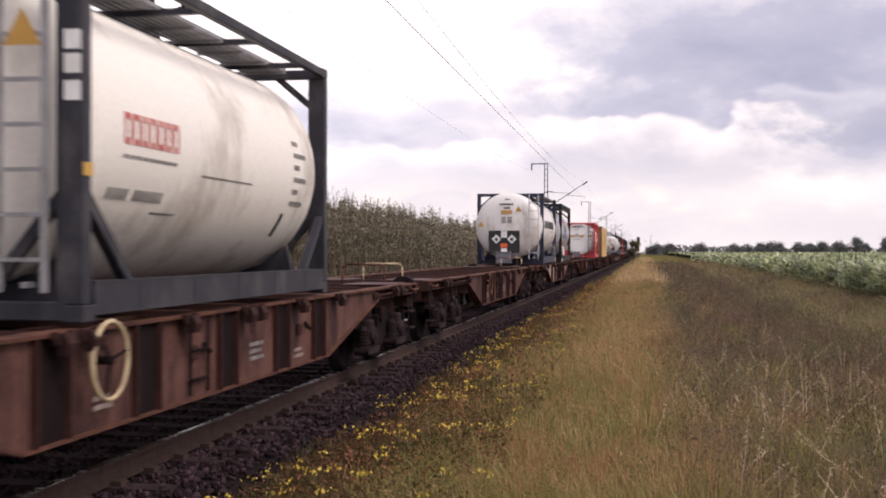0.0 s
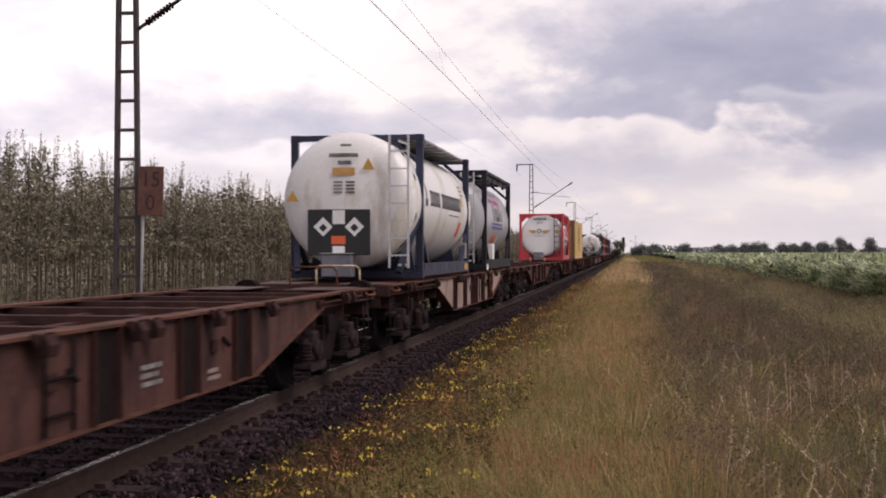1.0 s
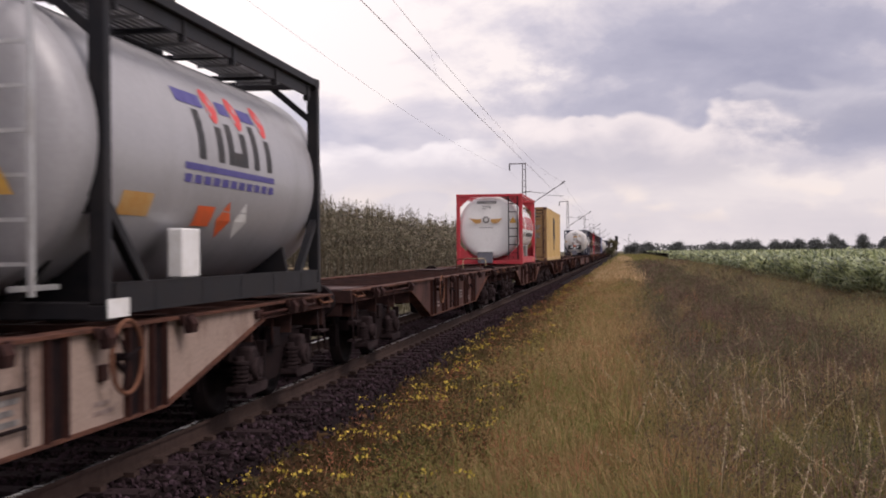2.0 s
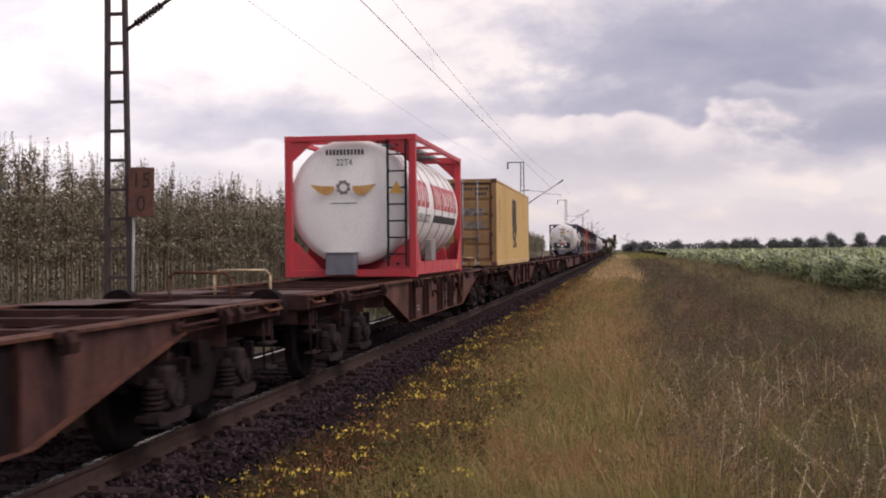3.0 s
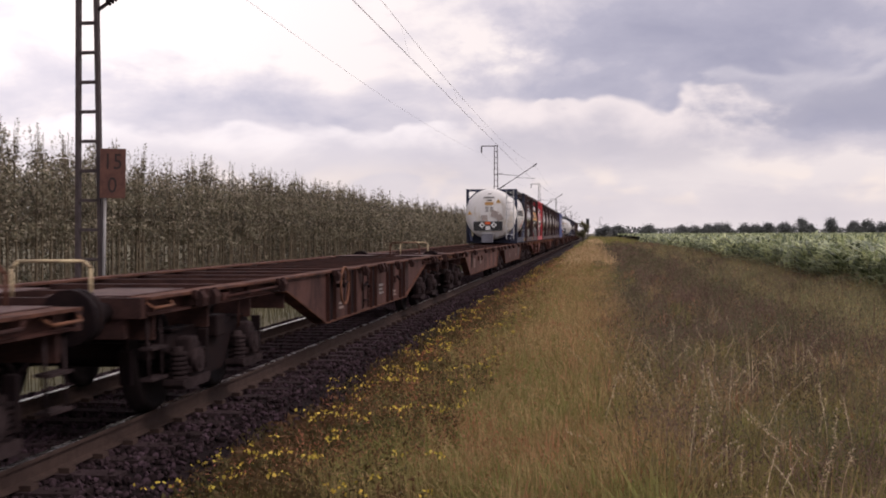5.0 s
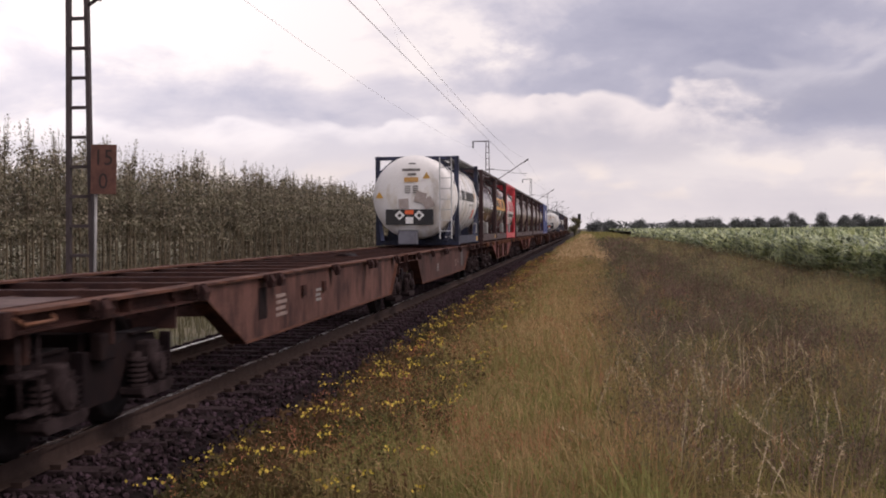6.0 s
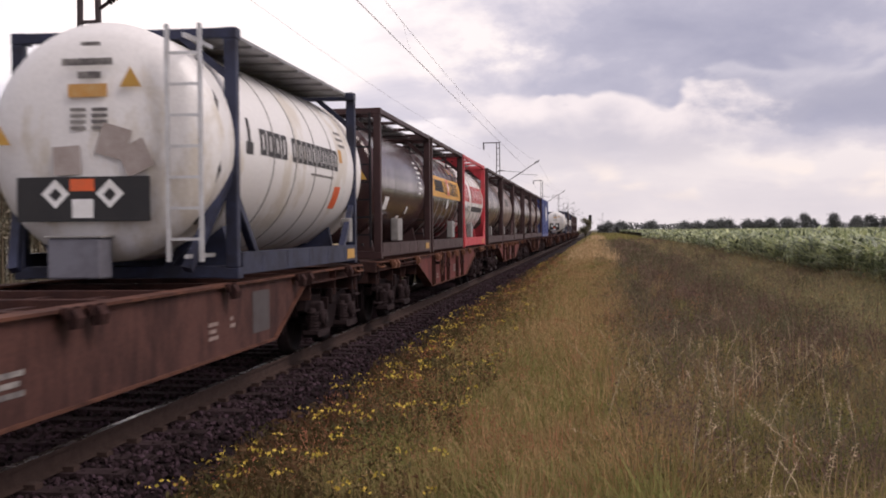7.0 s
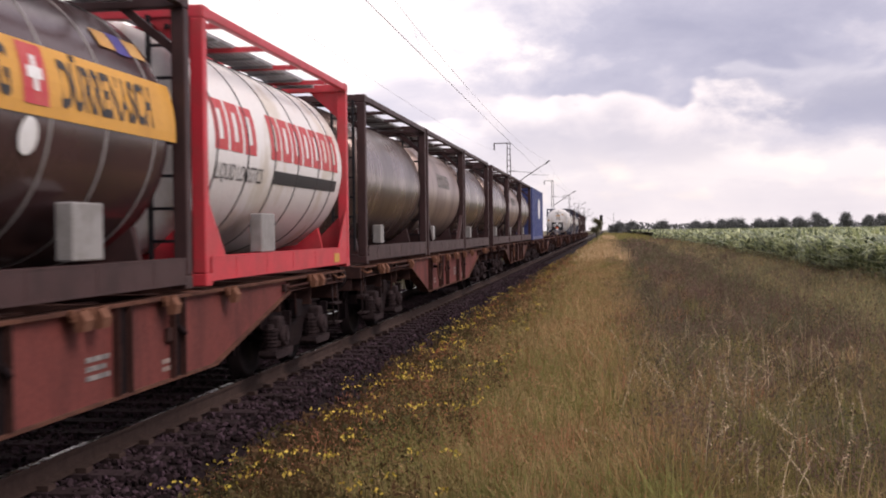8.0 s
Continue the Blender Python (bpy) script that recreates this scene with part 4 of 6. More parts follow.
    vs = [bm.verts.new(p) for p in ((x0, y, z0), (x1, y, z0), (x1, y, z1), (x0, y, z1))]
    bm.faces.new(vs)
    return bm


def diamond(bm, y, cx, cz, r):
    bm.faces.new([bm.verts.new(p) for p in ((cx, y, cz - r), (cx + r, y, cz), (cx, y, cz + r), (cx - r, y, cz))])
    return bm


def triangle(bm, y, cx, cz, r):
    bm.faces.new([bm.verts.new(p) for p in ((cx - r, y, cz - r * 0.8), (cx + r, y, cz - r * 0.8), (cx, y, cz + r))])
    return bm


def tank_container(label, shell, steel, over=0.12, R=1.17, cz=1.36, bands=(), band_mat=None, top="rails", dish=0.36, low_rail=0.26, ladder_x=0.62, ladder_mat=None, brace=True, post_w=0.13, plates=False, L=6.058):
    """A tank in a 20-foot frame. over: how far the heads stand out past the frame (below 0: inside it)."""
    t = thing("tank_container", label, "tank container", "tank containers of the train")
    y0, y1 = -over, L + over
    # tank: two dished heads and the barrel
    prof = []
    for i in range(9):
        prof.append((y0 + dish * (1 - math.sqrt(1 - (i / 8 * 0.985) ** 2)), R * i / 8))
    prof.append((y0 + dish + 0.03, R))
    back = [(y1 - (y - y0), r) for y, r in reversed(prof)]
    tank = part("tank", lathe_y(B(), prof + back, 64, 0, cz), shell, t)
    if bands:
        for y in bands:
            bm = lathe_y(B(), [(y - 0.016, R + 0.001), (y - 0.014, R + 0.007), (y + 0.014, R + 0.007), (y + 0.016, R + 0.001)], 64, 0, cz)
            part("band", bm, band_mat or ALU, tank, "cladding band")
    W = 1.219
    H = 2.591
    # frame: posts, corner castings, rails
    p = 0.065
    for y, d in ((0.0, 1), (L, -1)):
        for s in (-1, 1):
            bm = box(B(), min(s * W, s * (W - post_w)), max(s * W, s * (W - post_w)), min(y, y + d * 0.12), max(y, y + d * 0.12), 0.118, H - 0.118, 0.012)
            post = part("corner_post", bm, steel, t)
            for z in (0.0, H - 0.118):
                bm = box(B(), min(s * (W + 0.003), s * (W - 0.16)), max(s * (W + 0.003), s * (W - 0.16)), min(y, y + d * 0.178), max(y, y + d * 0.178), z, z + 0.118, 0.01)
                part("corner_casting", bm, steel, post)
            if plates:
                x0, x1 = sorted((s * (W - 0.01), s * (W - 0.03)))
                bm = prism(B(), [(y + d * 0.11, 0.26), (y + d * 0.62, 0.26), (y + d * 0.11, 0.80)], "x", x0, x1)
                part("side_plate", bm, steel, t, "triangular red corner plate")
                bm = prism(B(), [(s * (W - 0.12), 0.13), (s * (W - 0.72), 0.13), (s * (W - 0.12), 0.72)], "y", min(y + d * 0.02, y + d * 0.04), max(y + d * 0.02, y + d * 0.04))
                part("end_plate", bm, steel, t, "triangular red corner plate")
                bm = prism(B(), [(s * (W - 0.12), H - 0.1), (s * (W - 0.55), H - 0.1), (s * (W - 0.12), H - 0.5)], "y", min(y + d * 0.02, y + d * 0.04), max(y + d * 0.02, y + d * 0.04))
                part("end_plate", bm, steel, t, "triangular red corner plate")
            elif brace:
                bm = B()
                beam(bm, (s * (W - p), y + d * 0.12, 0.85), (s * (W - p), y + d * 0.85, 0.22), 0.08, 0.09)
                part("gusset", bm, steel, t)
        bm = box(B(), -W + 0.13, W - 0.13, min(y, y + d * 0.12), max(y, y + d * 0.12), 0.01, 0.14, 0.01)
        part("end_rail", bm, steel, t)
        bm = box(B(), -W + 0.13, W - 0.13, min(y, y + d * 0.10), max(y, y + d * 0.10), H - 0.11, H - 0.005, 0.01)
        part("end_rail", bm, steel, t)
        for s in (-1, 1):
            if plates:
                continue
            if brace:
                bm = B()
                beam(bm, (s * (W - 0.1), y + d * 0.06, 0.95), (s * 0.45, y + d * 0.06, 0.12), 0.08, 0.07)
                part("end_brace", bm, steel, t)
            bm = B()
            beam(bm, (s * (W - 0.1), y + d * 0.05, H - 0.5), (s * (W - 0.62), y + d * 0.05, H - 0.06), 0.07, 0.06)
            part("end_brace", bm, steel, t)
    for s in (-1, 1):
        bm = B()
        a, b = sorted((s * W, s * (W - 0.03)))
        box(bm, a, b, 0.17, L - 0.17, low_rail - 0.2, low_rail)
        a, b = sorted((s * (W + 0.004), s * (W - 0.11)))
        box(bm, a, b, 0.17, L - 0.17, low_rail, low_rail + 0.016)
        box(bm, a, b, 0.17, L - 0.17, low_rail - 0.216, low_rail - 0.2)
        for i in range(5):
            yy = 0.9 + (L - 1.8) * i / 4
            a, b = sorted((s * (W + 0.003), s * (W - 0.1)))
            box(bm, a, b, yy - 0.012, yy + 0.012, low_rail - 0.2, low_rail)
        part("bottom_rail", bm, steel, t)
        if top == "rails":
            a, b = sorted((s * W, s * (W - 0.08)))
            part("top_rail", box(B(), a, b, 0.17, L - 0.17, H - 0.10, H - 0.01, 0.01), steel, t)
    if top == "rails":
        for i in range(4):
            yy = 0.8 + (L - 1.6) * i / 3
            part("top_bar", box(B(), -W + 0.08, W - 0.08, yy - 0.03, yy + 0.03, H - 0.09, H - 0.035), steel, t)
    # walkway of grating along the top
    bm = B()
    xa, xb = (0.28, 0.80) if top == "rails" else (0.05, 1.1)
    n = 7 if top == "rails" else 1
    box(bm, xa, xb, 0.28, 0.32, H - 0.075, H - 0.046)
    walkway = part("walkway", bm, GALV, t, "galvanised top walkway")
    bearer = part("bearer", box(B(), xa, xb, -0.02, 0.02, H - 0.075, H - 0.046), GALV, walkway)
    bearer.matrix_basis = pose(0, 1.0, 0)
    for i in range(2, 9):
        twin(bearer, pose(0, 0.3 + (L - 0.6) * i / 8, 0))
    w = (xb - xa) / n
    slat = part("slat", box(B(), xa, xa + w * (0.72 if n > 1 else 1), 0.2, L - 0.2, H - 0.045, H - 0.012), GALV, walkway)
    for i in range(1, n):
        twin(slat, pose(w * i, 0, 0))
    # spill box with the manhole
    bm = B()
    box(bm, -0.45, 0.25, L / 2 - 0.5, L / 2 + 0.5, H - 0.16, H - 0.02, 0.02)
    tube(bm, (-0.1, L / 2, H - 0.1), (-0.1, L / 2, H - 0.005), 0.26, 16)
    part("manhole", bm, steel, t)
    # ladder on the front
    lm = ladder_mat or ALU
    bm = B()
    yl = min(y0, 0.0) - 0.02
    for q in (-0.165, 0.165):
        box(bm, ladder_x + q - 0.018, ladder_x + q + 0.018, yl - 0.05, yl, 0.2, 2.5)
    for z in (0.25, 2.4):
        box(bm, ladder_x - 0.02, ladder_x + 0.02, yl, 0.1, z - 0.02, z + 0.02)
    ladder = part("ladder", bm, lm, t, "narrow metal ladder")
    rung = part("rung", box(B(), ladder_x - 0.15, ladder_x + 0.15, yl - 0.04, yl - 0.012, 0.406, 0.434), lm, ladder)
    for i in range(1, 7):
        twin(rung, pose(0, 0, 0.3 * i))
    # outlet cabinet below the front head
    bm = box(B(), -0.42, 0.12, yl - 0.16, yl + 0.14, 0.04, 0.44, 0.02)
    part("valve_box", bm, VALVE_GREY, t, "dull grey valve box")
    part("lid", box(B(), -0.44, 0.14, yl - 0.175, yl + 0.145, 0.44, 0.462, 0.006), LABEL_GREY, t)
    # saddles
    for yy in (0.55, L - 0.55):
        bm = B()
        prism(bm, [(-1.0, 0.06), (1.0, 0.06), (0.9, 0.55), (0.6, 0.32), (0.0, cz - R + 0.02), (-0.6, 0.32), (-0.9, 0.55)], "y", yy - 0.05, yy + 0.05)
        part("saddle", bm, steel, t)
    return t, tank, on_shell(R, cz), yl


def small_box(t, y, z=0.3, w=0.3, h=0.34, m=None):
    part("document_box", box(B(), 1.06, 1.2, y - w / 2, y + w / 2, z, z + h, 0.015), m or LABEL_GREY, t, "pale document box")


def front_data(tank, y, cx=-0.1, warn=((0.3, 2.05), (-0.75, 1.6))):
    """Bars for unreadable data on the front head."""
    front_line(tank, y, cx - 0.30, cx + 0.22, 2.13, 2.20)
    front_line(tank, y, cx - 0.14, cx + 0.10, 2.00, 2.07)
    for i in range(4):
        front_line(tank, y, cx - 0.22, cx - 0.06, 1.50 + 0.06 * i, 1.535 + 0.06 * i)
        front_line(tank, y, cx + 0.0, cx + 0.16, 1.50 + 0.06 * i, 1.535 + 0.06 * i)
    part("film", head_patch(B(), y, cx - 0.24, cx + 0.16, 1.82, 1.95), OCHRE, tank, "ochre notice film")
    for a, b in warn:
        part("warning_triangle", triangle(B(), y, a, b, 0.11), WARN_YELLOW, tank, "yellow warning triangle")


def hazard_board(t, y, x0, x1, z0, z1):
    board = part("hazard_board", box(B(), x0, x1, y - 0.02, y, z0, z1, 0.004), BLACK, t, "black board with hazard diamonds")
    yy = y - 0.024
    c, h = (x0 + x1) / 2, z1 - z0
    for k, dx in enumerate((-0.28, 0.28)):
        part("diamond_placard", diamond(B(), yy, c + dx, z0 + h * 0.62, min(0.17, h * 0.33)), PLACARD_WHITE, board, "white hazard diamond")
        part("pictogram", diamond(B(), yy - 0.003, c + dx, z0 + h * 0.60, min(0.075, h * 0.15)), BLACK, board)
    part("placard", head_patch(B(), yy, c - 0.11, c + 0.11, z0 + h * (0.08 if h < 0.5 else 0.68), z0 + h * (0.50 if h < 0.5 else 0.98)), PLACARD_WHITE, board, "white square placard")
    part("placard", head_patch(B(), yy, c - 0.13, c + 0.12, z0 + h * (0.68 if h < 0.5 else 0.24), z0 + h * (0.95 if h < 0.5 else 0.42)), PLACARD_ORANGE, board, "orange warning plate")
    if h > 0.5:
        part("placard", head_patch(B(), yy, c - 0.11, c + 0.11, z0 + h * 0.02, z0 + h * 0.2), PLACARD_WHITE, board, "white square placard")


def cream_tank():
    t, tank, at, yl = tank_container("grimy cream white tank container in a dark grey frame", SHELL_CREAM, FRAME_GREY, over=-0.06, ladder_x=0.80, post_w=0.2, ladder_mat=GALV)
    word_blocks(tank, RED_FADED, "faded red brand block", at, 0.72, 1.76, -0.10, 0.13, 7, weight=0.2)
    for i in range(9):
        data_line(tank, at, 0.74 + 0.112 * i, 0.83 + 0.112 * i, -0.20, -0.175)
    word_blocks(tank, INK_FADED, "worn dark digit", at, 0.62, 1.62, -0.52, -0.43, 11, (4,), 1)
    data_line(tank, at, 2.3, 3.6, -0.25, -0.235)
    data_line(tank, at, 1.5, 2.0, -0.62, -0.60)
    for i in range(6):
        data_line(tank, at, 4.9, 5.1 + 0.25 * (i % 2), 0.25 - 0.13 * i, 0.30 - 0.13 * i)
    part("data_line", patch(B(), at, 4.75, 4.85, -0.78, -0.5), INK, tank)
    part("reflector", box(B(), 1.217, 1.224, 0.0, 0.13, 0.98, 1.07), WARN_YELLOW, t)
    for z in (1.48, 1.66, 1.82):
        part("notice", box(B(), 1.08, 1.2, -0.004, 0.0, z, z + 0.13), PLACARD_WHITE, t)
    part("warning_triangle", triangle(B(), yl - 0.06, 0.82, 1.95, 0.14), WARN_YELLOW, t, "yellow warning triangle")
    return t


def white_tank(second):
    bands = (1.5, 2.5, 3.5, 4.5) if second else ()
    t, tank, at, yl = tank_container("white tank container with dark brand blocks in slate blue frame", SHELL_WHITE, FRAME_BLUE, over=0.7, R=1.2, cz=1.39, top="collar", ladder_x=0.93, bands=bands, band_mat=LABEL_GREY, dish=0.30)
    word_blocks(tank, INK, "dark brand block", at, 0.92, 2.1, -0.05, 0.24, 4)
    word_blocks(tank, INK, "dark brand block", at, 2.3, 4.85, -0.05, 0.24, 10)
    bm = patch(B(), at, 0.40, 0.66, -0.07, 0.06)
    patch(bm, at, 0.48, 0.58, 0.06, 0.32)
    part("emblem", bm, INK, tank, "plain dark emblem")
    data_line(tank, at, 3.3, 4.6, -0.17, -0.145)
    for i in range(3):
        data_line(tank, at, 5.05, 5.5, 0.52 - 0.1 * i, 0.56 - 0.1 * i)
    part("placard", patch(B(), at, 4.75, 5.12, -0.60, -0.27), PLACARD_ORANGE, tank, "orange warning plate")
    part("film", patch(B(), at, 4.95, 5.15, 0.08, 0.27), OCHRE, tank)
    data_line(tank, at, 5.3, 5.55, -0.5, -0.3, PLACARD_WHITE)
    if second:
        for dy, cx, c, r, turn in ((0.012, -0.28, 1.20, 0.20, 48), (0.015, 0.20, 1.38, 0.22, 28), (0.018, 0.42, 1.22, 0.21, 70)):
            bm = B()
            bm.faces.new([bm.verts.new((cx + r * math.cos(radians(turn + 90 * i)), yl + dy - 0.01, c + r * math.sin(radians(turn + 90 * i)))) for i in range(4)])
            part("glue_patch", bm, PATCH, tank, "brown remains of a removed placard")
        hazard_board(t, yl + 0.01, -0.80, 0.57, 0.60, 1.04)
    else:
        hazard_board(t, yl + 0.01, -0.70, 0.42, 0.42, 1.22)
    front_data(tank, yl + 0.008, -0.02, ((0.38, 2.0), (-0.98, 1.45)))
    # heating hose along the near side of the barrel
    bm = B()
    pts = [at(-0.35, -0.9), at(-0.42, -0.3), at(-0.4, 0.4), at(-0.1, 0.95), at(0.5, 1.12), at(1.0, 0.98), at(1.5, 1.02)]
    for a, b in zip(pts, pts[1:]):
        tube(bm, a * 1.0, b * 1.0, 0.022, 6)
    part("hose", bm, BLACK, t, "black rubber hose")
    small_box(t, 5.72, 0.32, 0.22, 0.36)
    part("reflector", box(B(), 1.22, 1.224, 5.35, 5.85, 0.08, 0.22), WARN_YELLOW, t)
    for s in (-1, 1):
        bm = B()
        beam(bm, (1.15 * s, 0.06, 1.15), (0.9 * s, -0.62, 0.12), 0.1, 0.09)
        part("outrigger", bm, FRAME_BLUE, t)
    part("name_sheet", head_patch(B(), yl + 0.007, -0.12, 0.08, 2.32, 2.36), INK_FADED, tank)
    return t


def grey_tank():
    t, tank, at, yl = tank_container("grey tank container in a black frame with a tall top guard", SHELL_GREY, FRAME_BLACK, over=0.55, R=1.17, cz=1.33, ladder_x=0.8, dish=0.32)
    for y, w, v0, v1 in ((2.05, 0.17, 0.0, 0.46), (2.55, 0.17, 0.0, 0.34), (2.85, 0.17, 0.0, 0.40), (3.25, 0.17, 0.0, 0.34), (3.62, 0.17, 0.0, 0.46), (4.05, 0.17, 0.0, 0.34)):
        part("brand_block", patch(B(), at, y, y + w, v0, v1), INK, tank, "dark brand block")
    part("brand_block", patch(B(), at, 3.02, 3.25, 0.0, 0.13), INK, tank, "dark brand block")
    for y0, y1 in ((1.75, 2.42), (2.85, 3.15), (3.5, 3.92)):
        part("brand_bar", patch(B(), at, y0, y1, 0.50, 0.64), BLUE_INK, tank, "violet blue brand bar")
    for y in (2.63, 3.33, 4.13):
        bm = B()
        bm.faces.new([bm.verts.new(at(y + 0.14 * math.cos(a), 0.56 + 0.19 * math.sin(a))) for a in [2 * math.pi * i / 16 for i in range(16)]])
        part("brand_dot", bm, BRAND_RED, tank, "red oval")
    part("brand_bar", patch(B(), at, 1.7, 4.3, -0.11, -0.05), BLUE_INK, tank, "violet blue brand bar")
    word_blocks(tank, BLUE_INK, "violet blue brand block", at, 1.7, 4.35, -0.225, -0.15, 11, (), 1)
    part("film", patch(B(), at, 0.55, 1.15, -0.56, -0.36), OCHRE, tank, "ochre notice film")
    part("placard", patch(B(), at, 2.2, 2.65, -0.62, -0.42), PLACARD_ORANGE, tank, "orange warning plate")
    for y, m in ((3.0, PLACARD_ORANGE), (3.5, PLACARD_WHITE)):
        bm = B()
        bm.faces.new([bm.verts.new(at(y + dy, -0.55 + dv)) for dy, dv in ((-0.2, 0), (0, -0.2), (0.2, 0), (0, 0.2))])
        part("diamond_placard", bm, m, tank, "hazard diamond")
    for s in (-1, 1):
        bm = B()
        for y in (0.3, 1.7, 3.0, 4.4, 5.7):
            box(bm, s * 1.15 - 0.03, s * 1.15 + 0.03, y - 0.03, y + 0.03, 2.3, 2.58)
        box(bm, s * 1.15 - 0.015, s * 1.15 + 0.015, 0.2, 5.85, 2.36, 2.57)
        part("top_guard", bm, FRAME_BLACK, t)
    part("warning_triangle", triangle(B(), yl - 0.06, 0.72, 1.0, 0.14), WARN_YELLOW, t, "yellow warning triangle")
    small_box(t, 1.75, 0.28, 0.42, 0.42, PLACARD_WHITE)
    part("notice", box(B(), 1.216, 1.224, 0.02, 0.4, 0.02, 0.16), PLACARD_WHITE, t)
    return t


def red_tank(second):
    t, tank, at, yl = tank_container("white clad tank container in a bright red frame with black bands", SHELL_CLEAN if not second else SHELL_WHITE, FRAME_RED, over=-0.06, R=1.16, cz=1.38, bands=(0.55, 1.55, 2.55, 3.55, 4.55, 5.35), band_mat=INK, ladder_x=0.88, ladder_mat=FRAME_BLACK, dish=0.13, plates=True)
    y0 = 0.5
    word_blocks(tank, RED_INK, "large red brand block", at, y0 - 0.05, 5.66, -0.07, 0.44, 11, (3,), weight=0.29)
    R, cz = 1.16, 1.38
    place = on_shell(R, cz, 0.005)
    letters("LIQUID LOGISTICS", 0.24, None, INK, tank, 0.78, bend=lambda u, v: place(1.35 + u, v - 0.36))
    part("stripe", patch(B(), place, 2.55, 5.6, -0.34, -0.19, 3, 6), INK, tank, "black stripe")
    small_box(t, 2.1, 0.28, 0.5, 0.42)
    part("reflector", box(B(), 1.22, 1.225, 5.1, 5.4, 0.08, 0.2), WARN_YELLOW, t)
    # front: plain winged emblem, code
    letters("22T4", 0.17, pose(-0.10, yl + 0.02, 2.04, 90, 0, 0), INK, tank, 0.85)
    for i in range(11):
        front_line(tank, yl + 0.022, -0.44 + 0.066 * i, -0.396 + 0.066 * i, 2.23, 2.33, INK, "digit_bar")
    for s in (-1, 1):
        bm = B()
        bm.faces.new([bm.verts.new((-0.12 + s * a, yl + 0.021, b)) for a, b in ((0.17, 1.66), (0.17, 1.60), (0.24, 1.52), (0.34, 1.50), (0.46, 1.55), (0.62, 1.70), (0.42, 1.67))])
        part("emblem_wing", bm, OCHRE, tank, "plain ochre wing")
    bm = B()
    ring = []
    for i in range(32):
        a, q = 2 * math.pi * i / 32, (0.14 if i // 2 % 2 else 0.115)
        ring.append([bm.verts.new((-0.12 + k * math.cos(a), yl + 0.019, 1.64 + k * math.sin(a))) for k in (0.07, q)])
    for i in range(32):
        j = (i + 1) % 32
        bm.faces.new((ring[i][0], ring[i][1], ring[j][1], ring[j][0]))
    part("emblem_ring", bm, INK_FADED, tank, "plain toothed grey ring")
    part("data_line", head_patch(B(), yl + 0.02, -0.37, 0.13, 1.34, 1.36), INK_FADED, tank)
    part("warning_triangle", triangle(B(), yl - 0.06, 0.88, 1.62, 0.13), WARN_YELLOW, t, "yellow warning triangle")
    return t


def brown_tank(style):
    label = {"plain": "dark brown tank container in a brown frame", "belt": "dark brown tank container with a wide ochre belt", "steel": "weathered grey steel tank container in a brown frame", "dark": "dark weathered tank container in a brown frame"}[style]
    shell = {"plain": SHELL_BROWN, "belt": SHELL_BROWN, "steel": SHELL_STEEL, "dark": SHELL_DARK}[style]
    t, tank, at, yl = tank_container(label, shell, FRAME_BROWN, over=-0.06, R=1.15, cz=1.36, bands=(0.62, 1.62, 2.62, 3.55, 4.45, 5.4) if style == "belt" else (), band_mat=LABEL_GREY, ladder_mat=FRAME_BLACK, ladder_x=0.88, brace=style == "steel")
    if style == "belt":
        place = on_shell(1.15, 1.36, 0.011)
        part("belt", patch(B(), place, 0.25, 5.85, -0.08, 0.42, 6, 6), BELT, tank, "wide ochre belt")
        ink = on_shell(1.15, 1.36, 0.016)
        word_blocks(tank, INK, "black brand block", ink, 0.9, 2.45, 0.05, 0.33, 8)
        letters("DÜRRENASCH", 0.46, None, INK, tank, 0.56, bend=lambda u, v: ink(4.52 + u, v + 0.02), bold=0.012)
        letters("AG", 0.46, None, INK, tank, 0.56, bend=lambda u, v: ink(2.82 + u, v + 0.02), bold=0.012)
        part("emblem", patch(B(), ink, 3.15, 3.5, -0.01, 0.40), RED_INK, tank, "red shield with a white cross")
        cr = on_shell(1.15, 1.36, 0.020)
        bm = patch(B(), cr, 3.29, 3.36, 0.08, 0.32)
        patch(bm, cr, 3.22, 3.29, 0.16, 0.24)
        patch(bm, cr, 3.36, 3.43, 0.16, 0.24)
        part("emblem", bm, PLACARD_WHITE, tank)
        bm = patch(B(), place, 4.7, 5.0, 0.62, 0.80)
        patch(bm, place, 5.3, 5.6, 0.62, 0.80)
        part("film", bm, OCHRE, tank)
        part("film", patch(B(), place, 5.02, 5.28, 0.60, 0.82), BLUE_INK, tank)
        bm = B()
        bm.faces.new([bm.verts.new(place(3.25 + 0.13 * math.cos(a), -0.22 + 0.13 * math.sin(a))) for a in [2 * math.pi * i / 16 for i in range(16)]])
        part("round_label", bm, PLACARD_WHITE, tank)
        small_box(t, 4.0, 0.3, 0.5, 0.42)
    elif style == "plain":
        place = on_shell(1.15, 1.36, 0.009)
        for i in range(7):
            data_line(tank, place, 4.75, 5.05 + 0.1 * (i % 3), 0.55 - 0.11 * i, 0.59 - 0.11 * i, PLACARD_WHITE)
        for y0, y1, v0, v1 in ((0.95, 1.35, -0.50, -0.26), (1.1, 1.3, -0.68, -0.58), (2.75, 3.1, -0.66, -0.60), (3.55, 3.7, -0.56, -0.40)):
            part("placard", patch(B(), place, y0, y1, v0, v1), PLACARD_WHITE, tank, "scuffed white placard")
        small_box(t, 2.1, 0.3, 0.5, 0.42)
        part("warning_triangle", triangle(B(), yl - 0.06, 0.88, 1.45, 0.11), WARN_YELLOW, t)
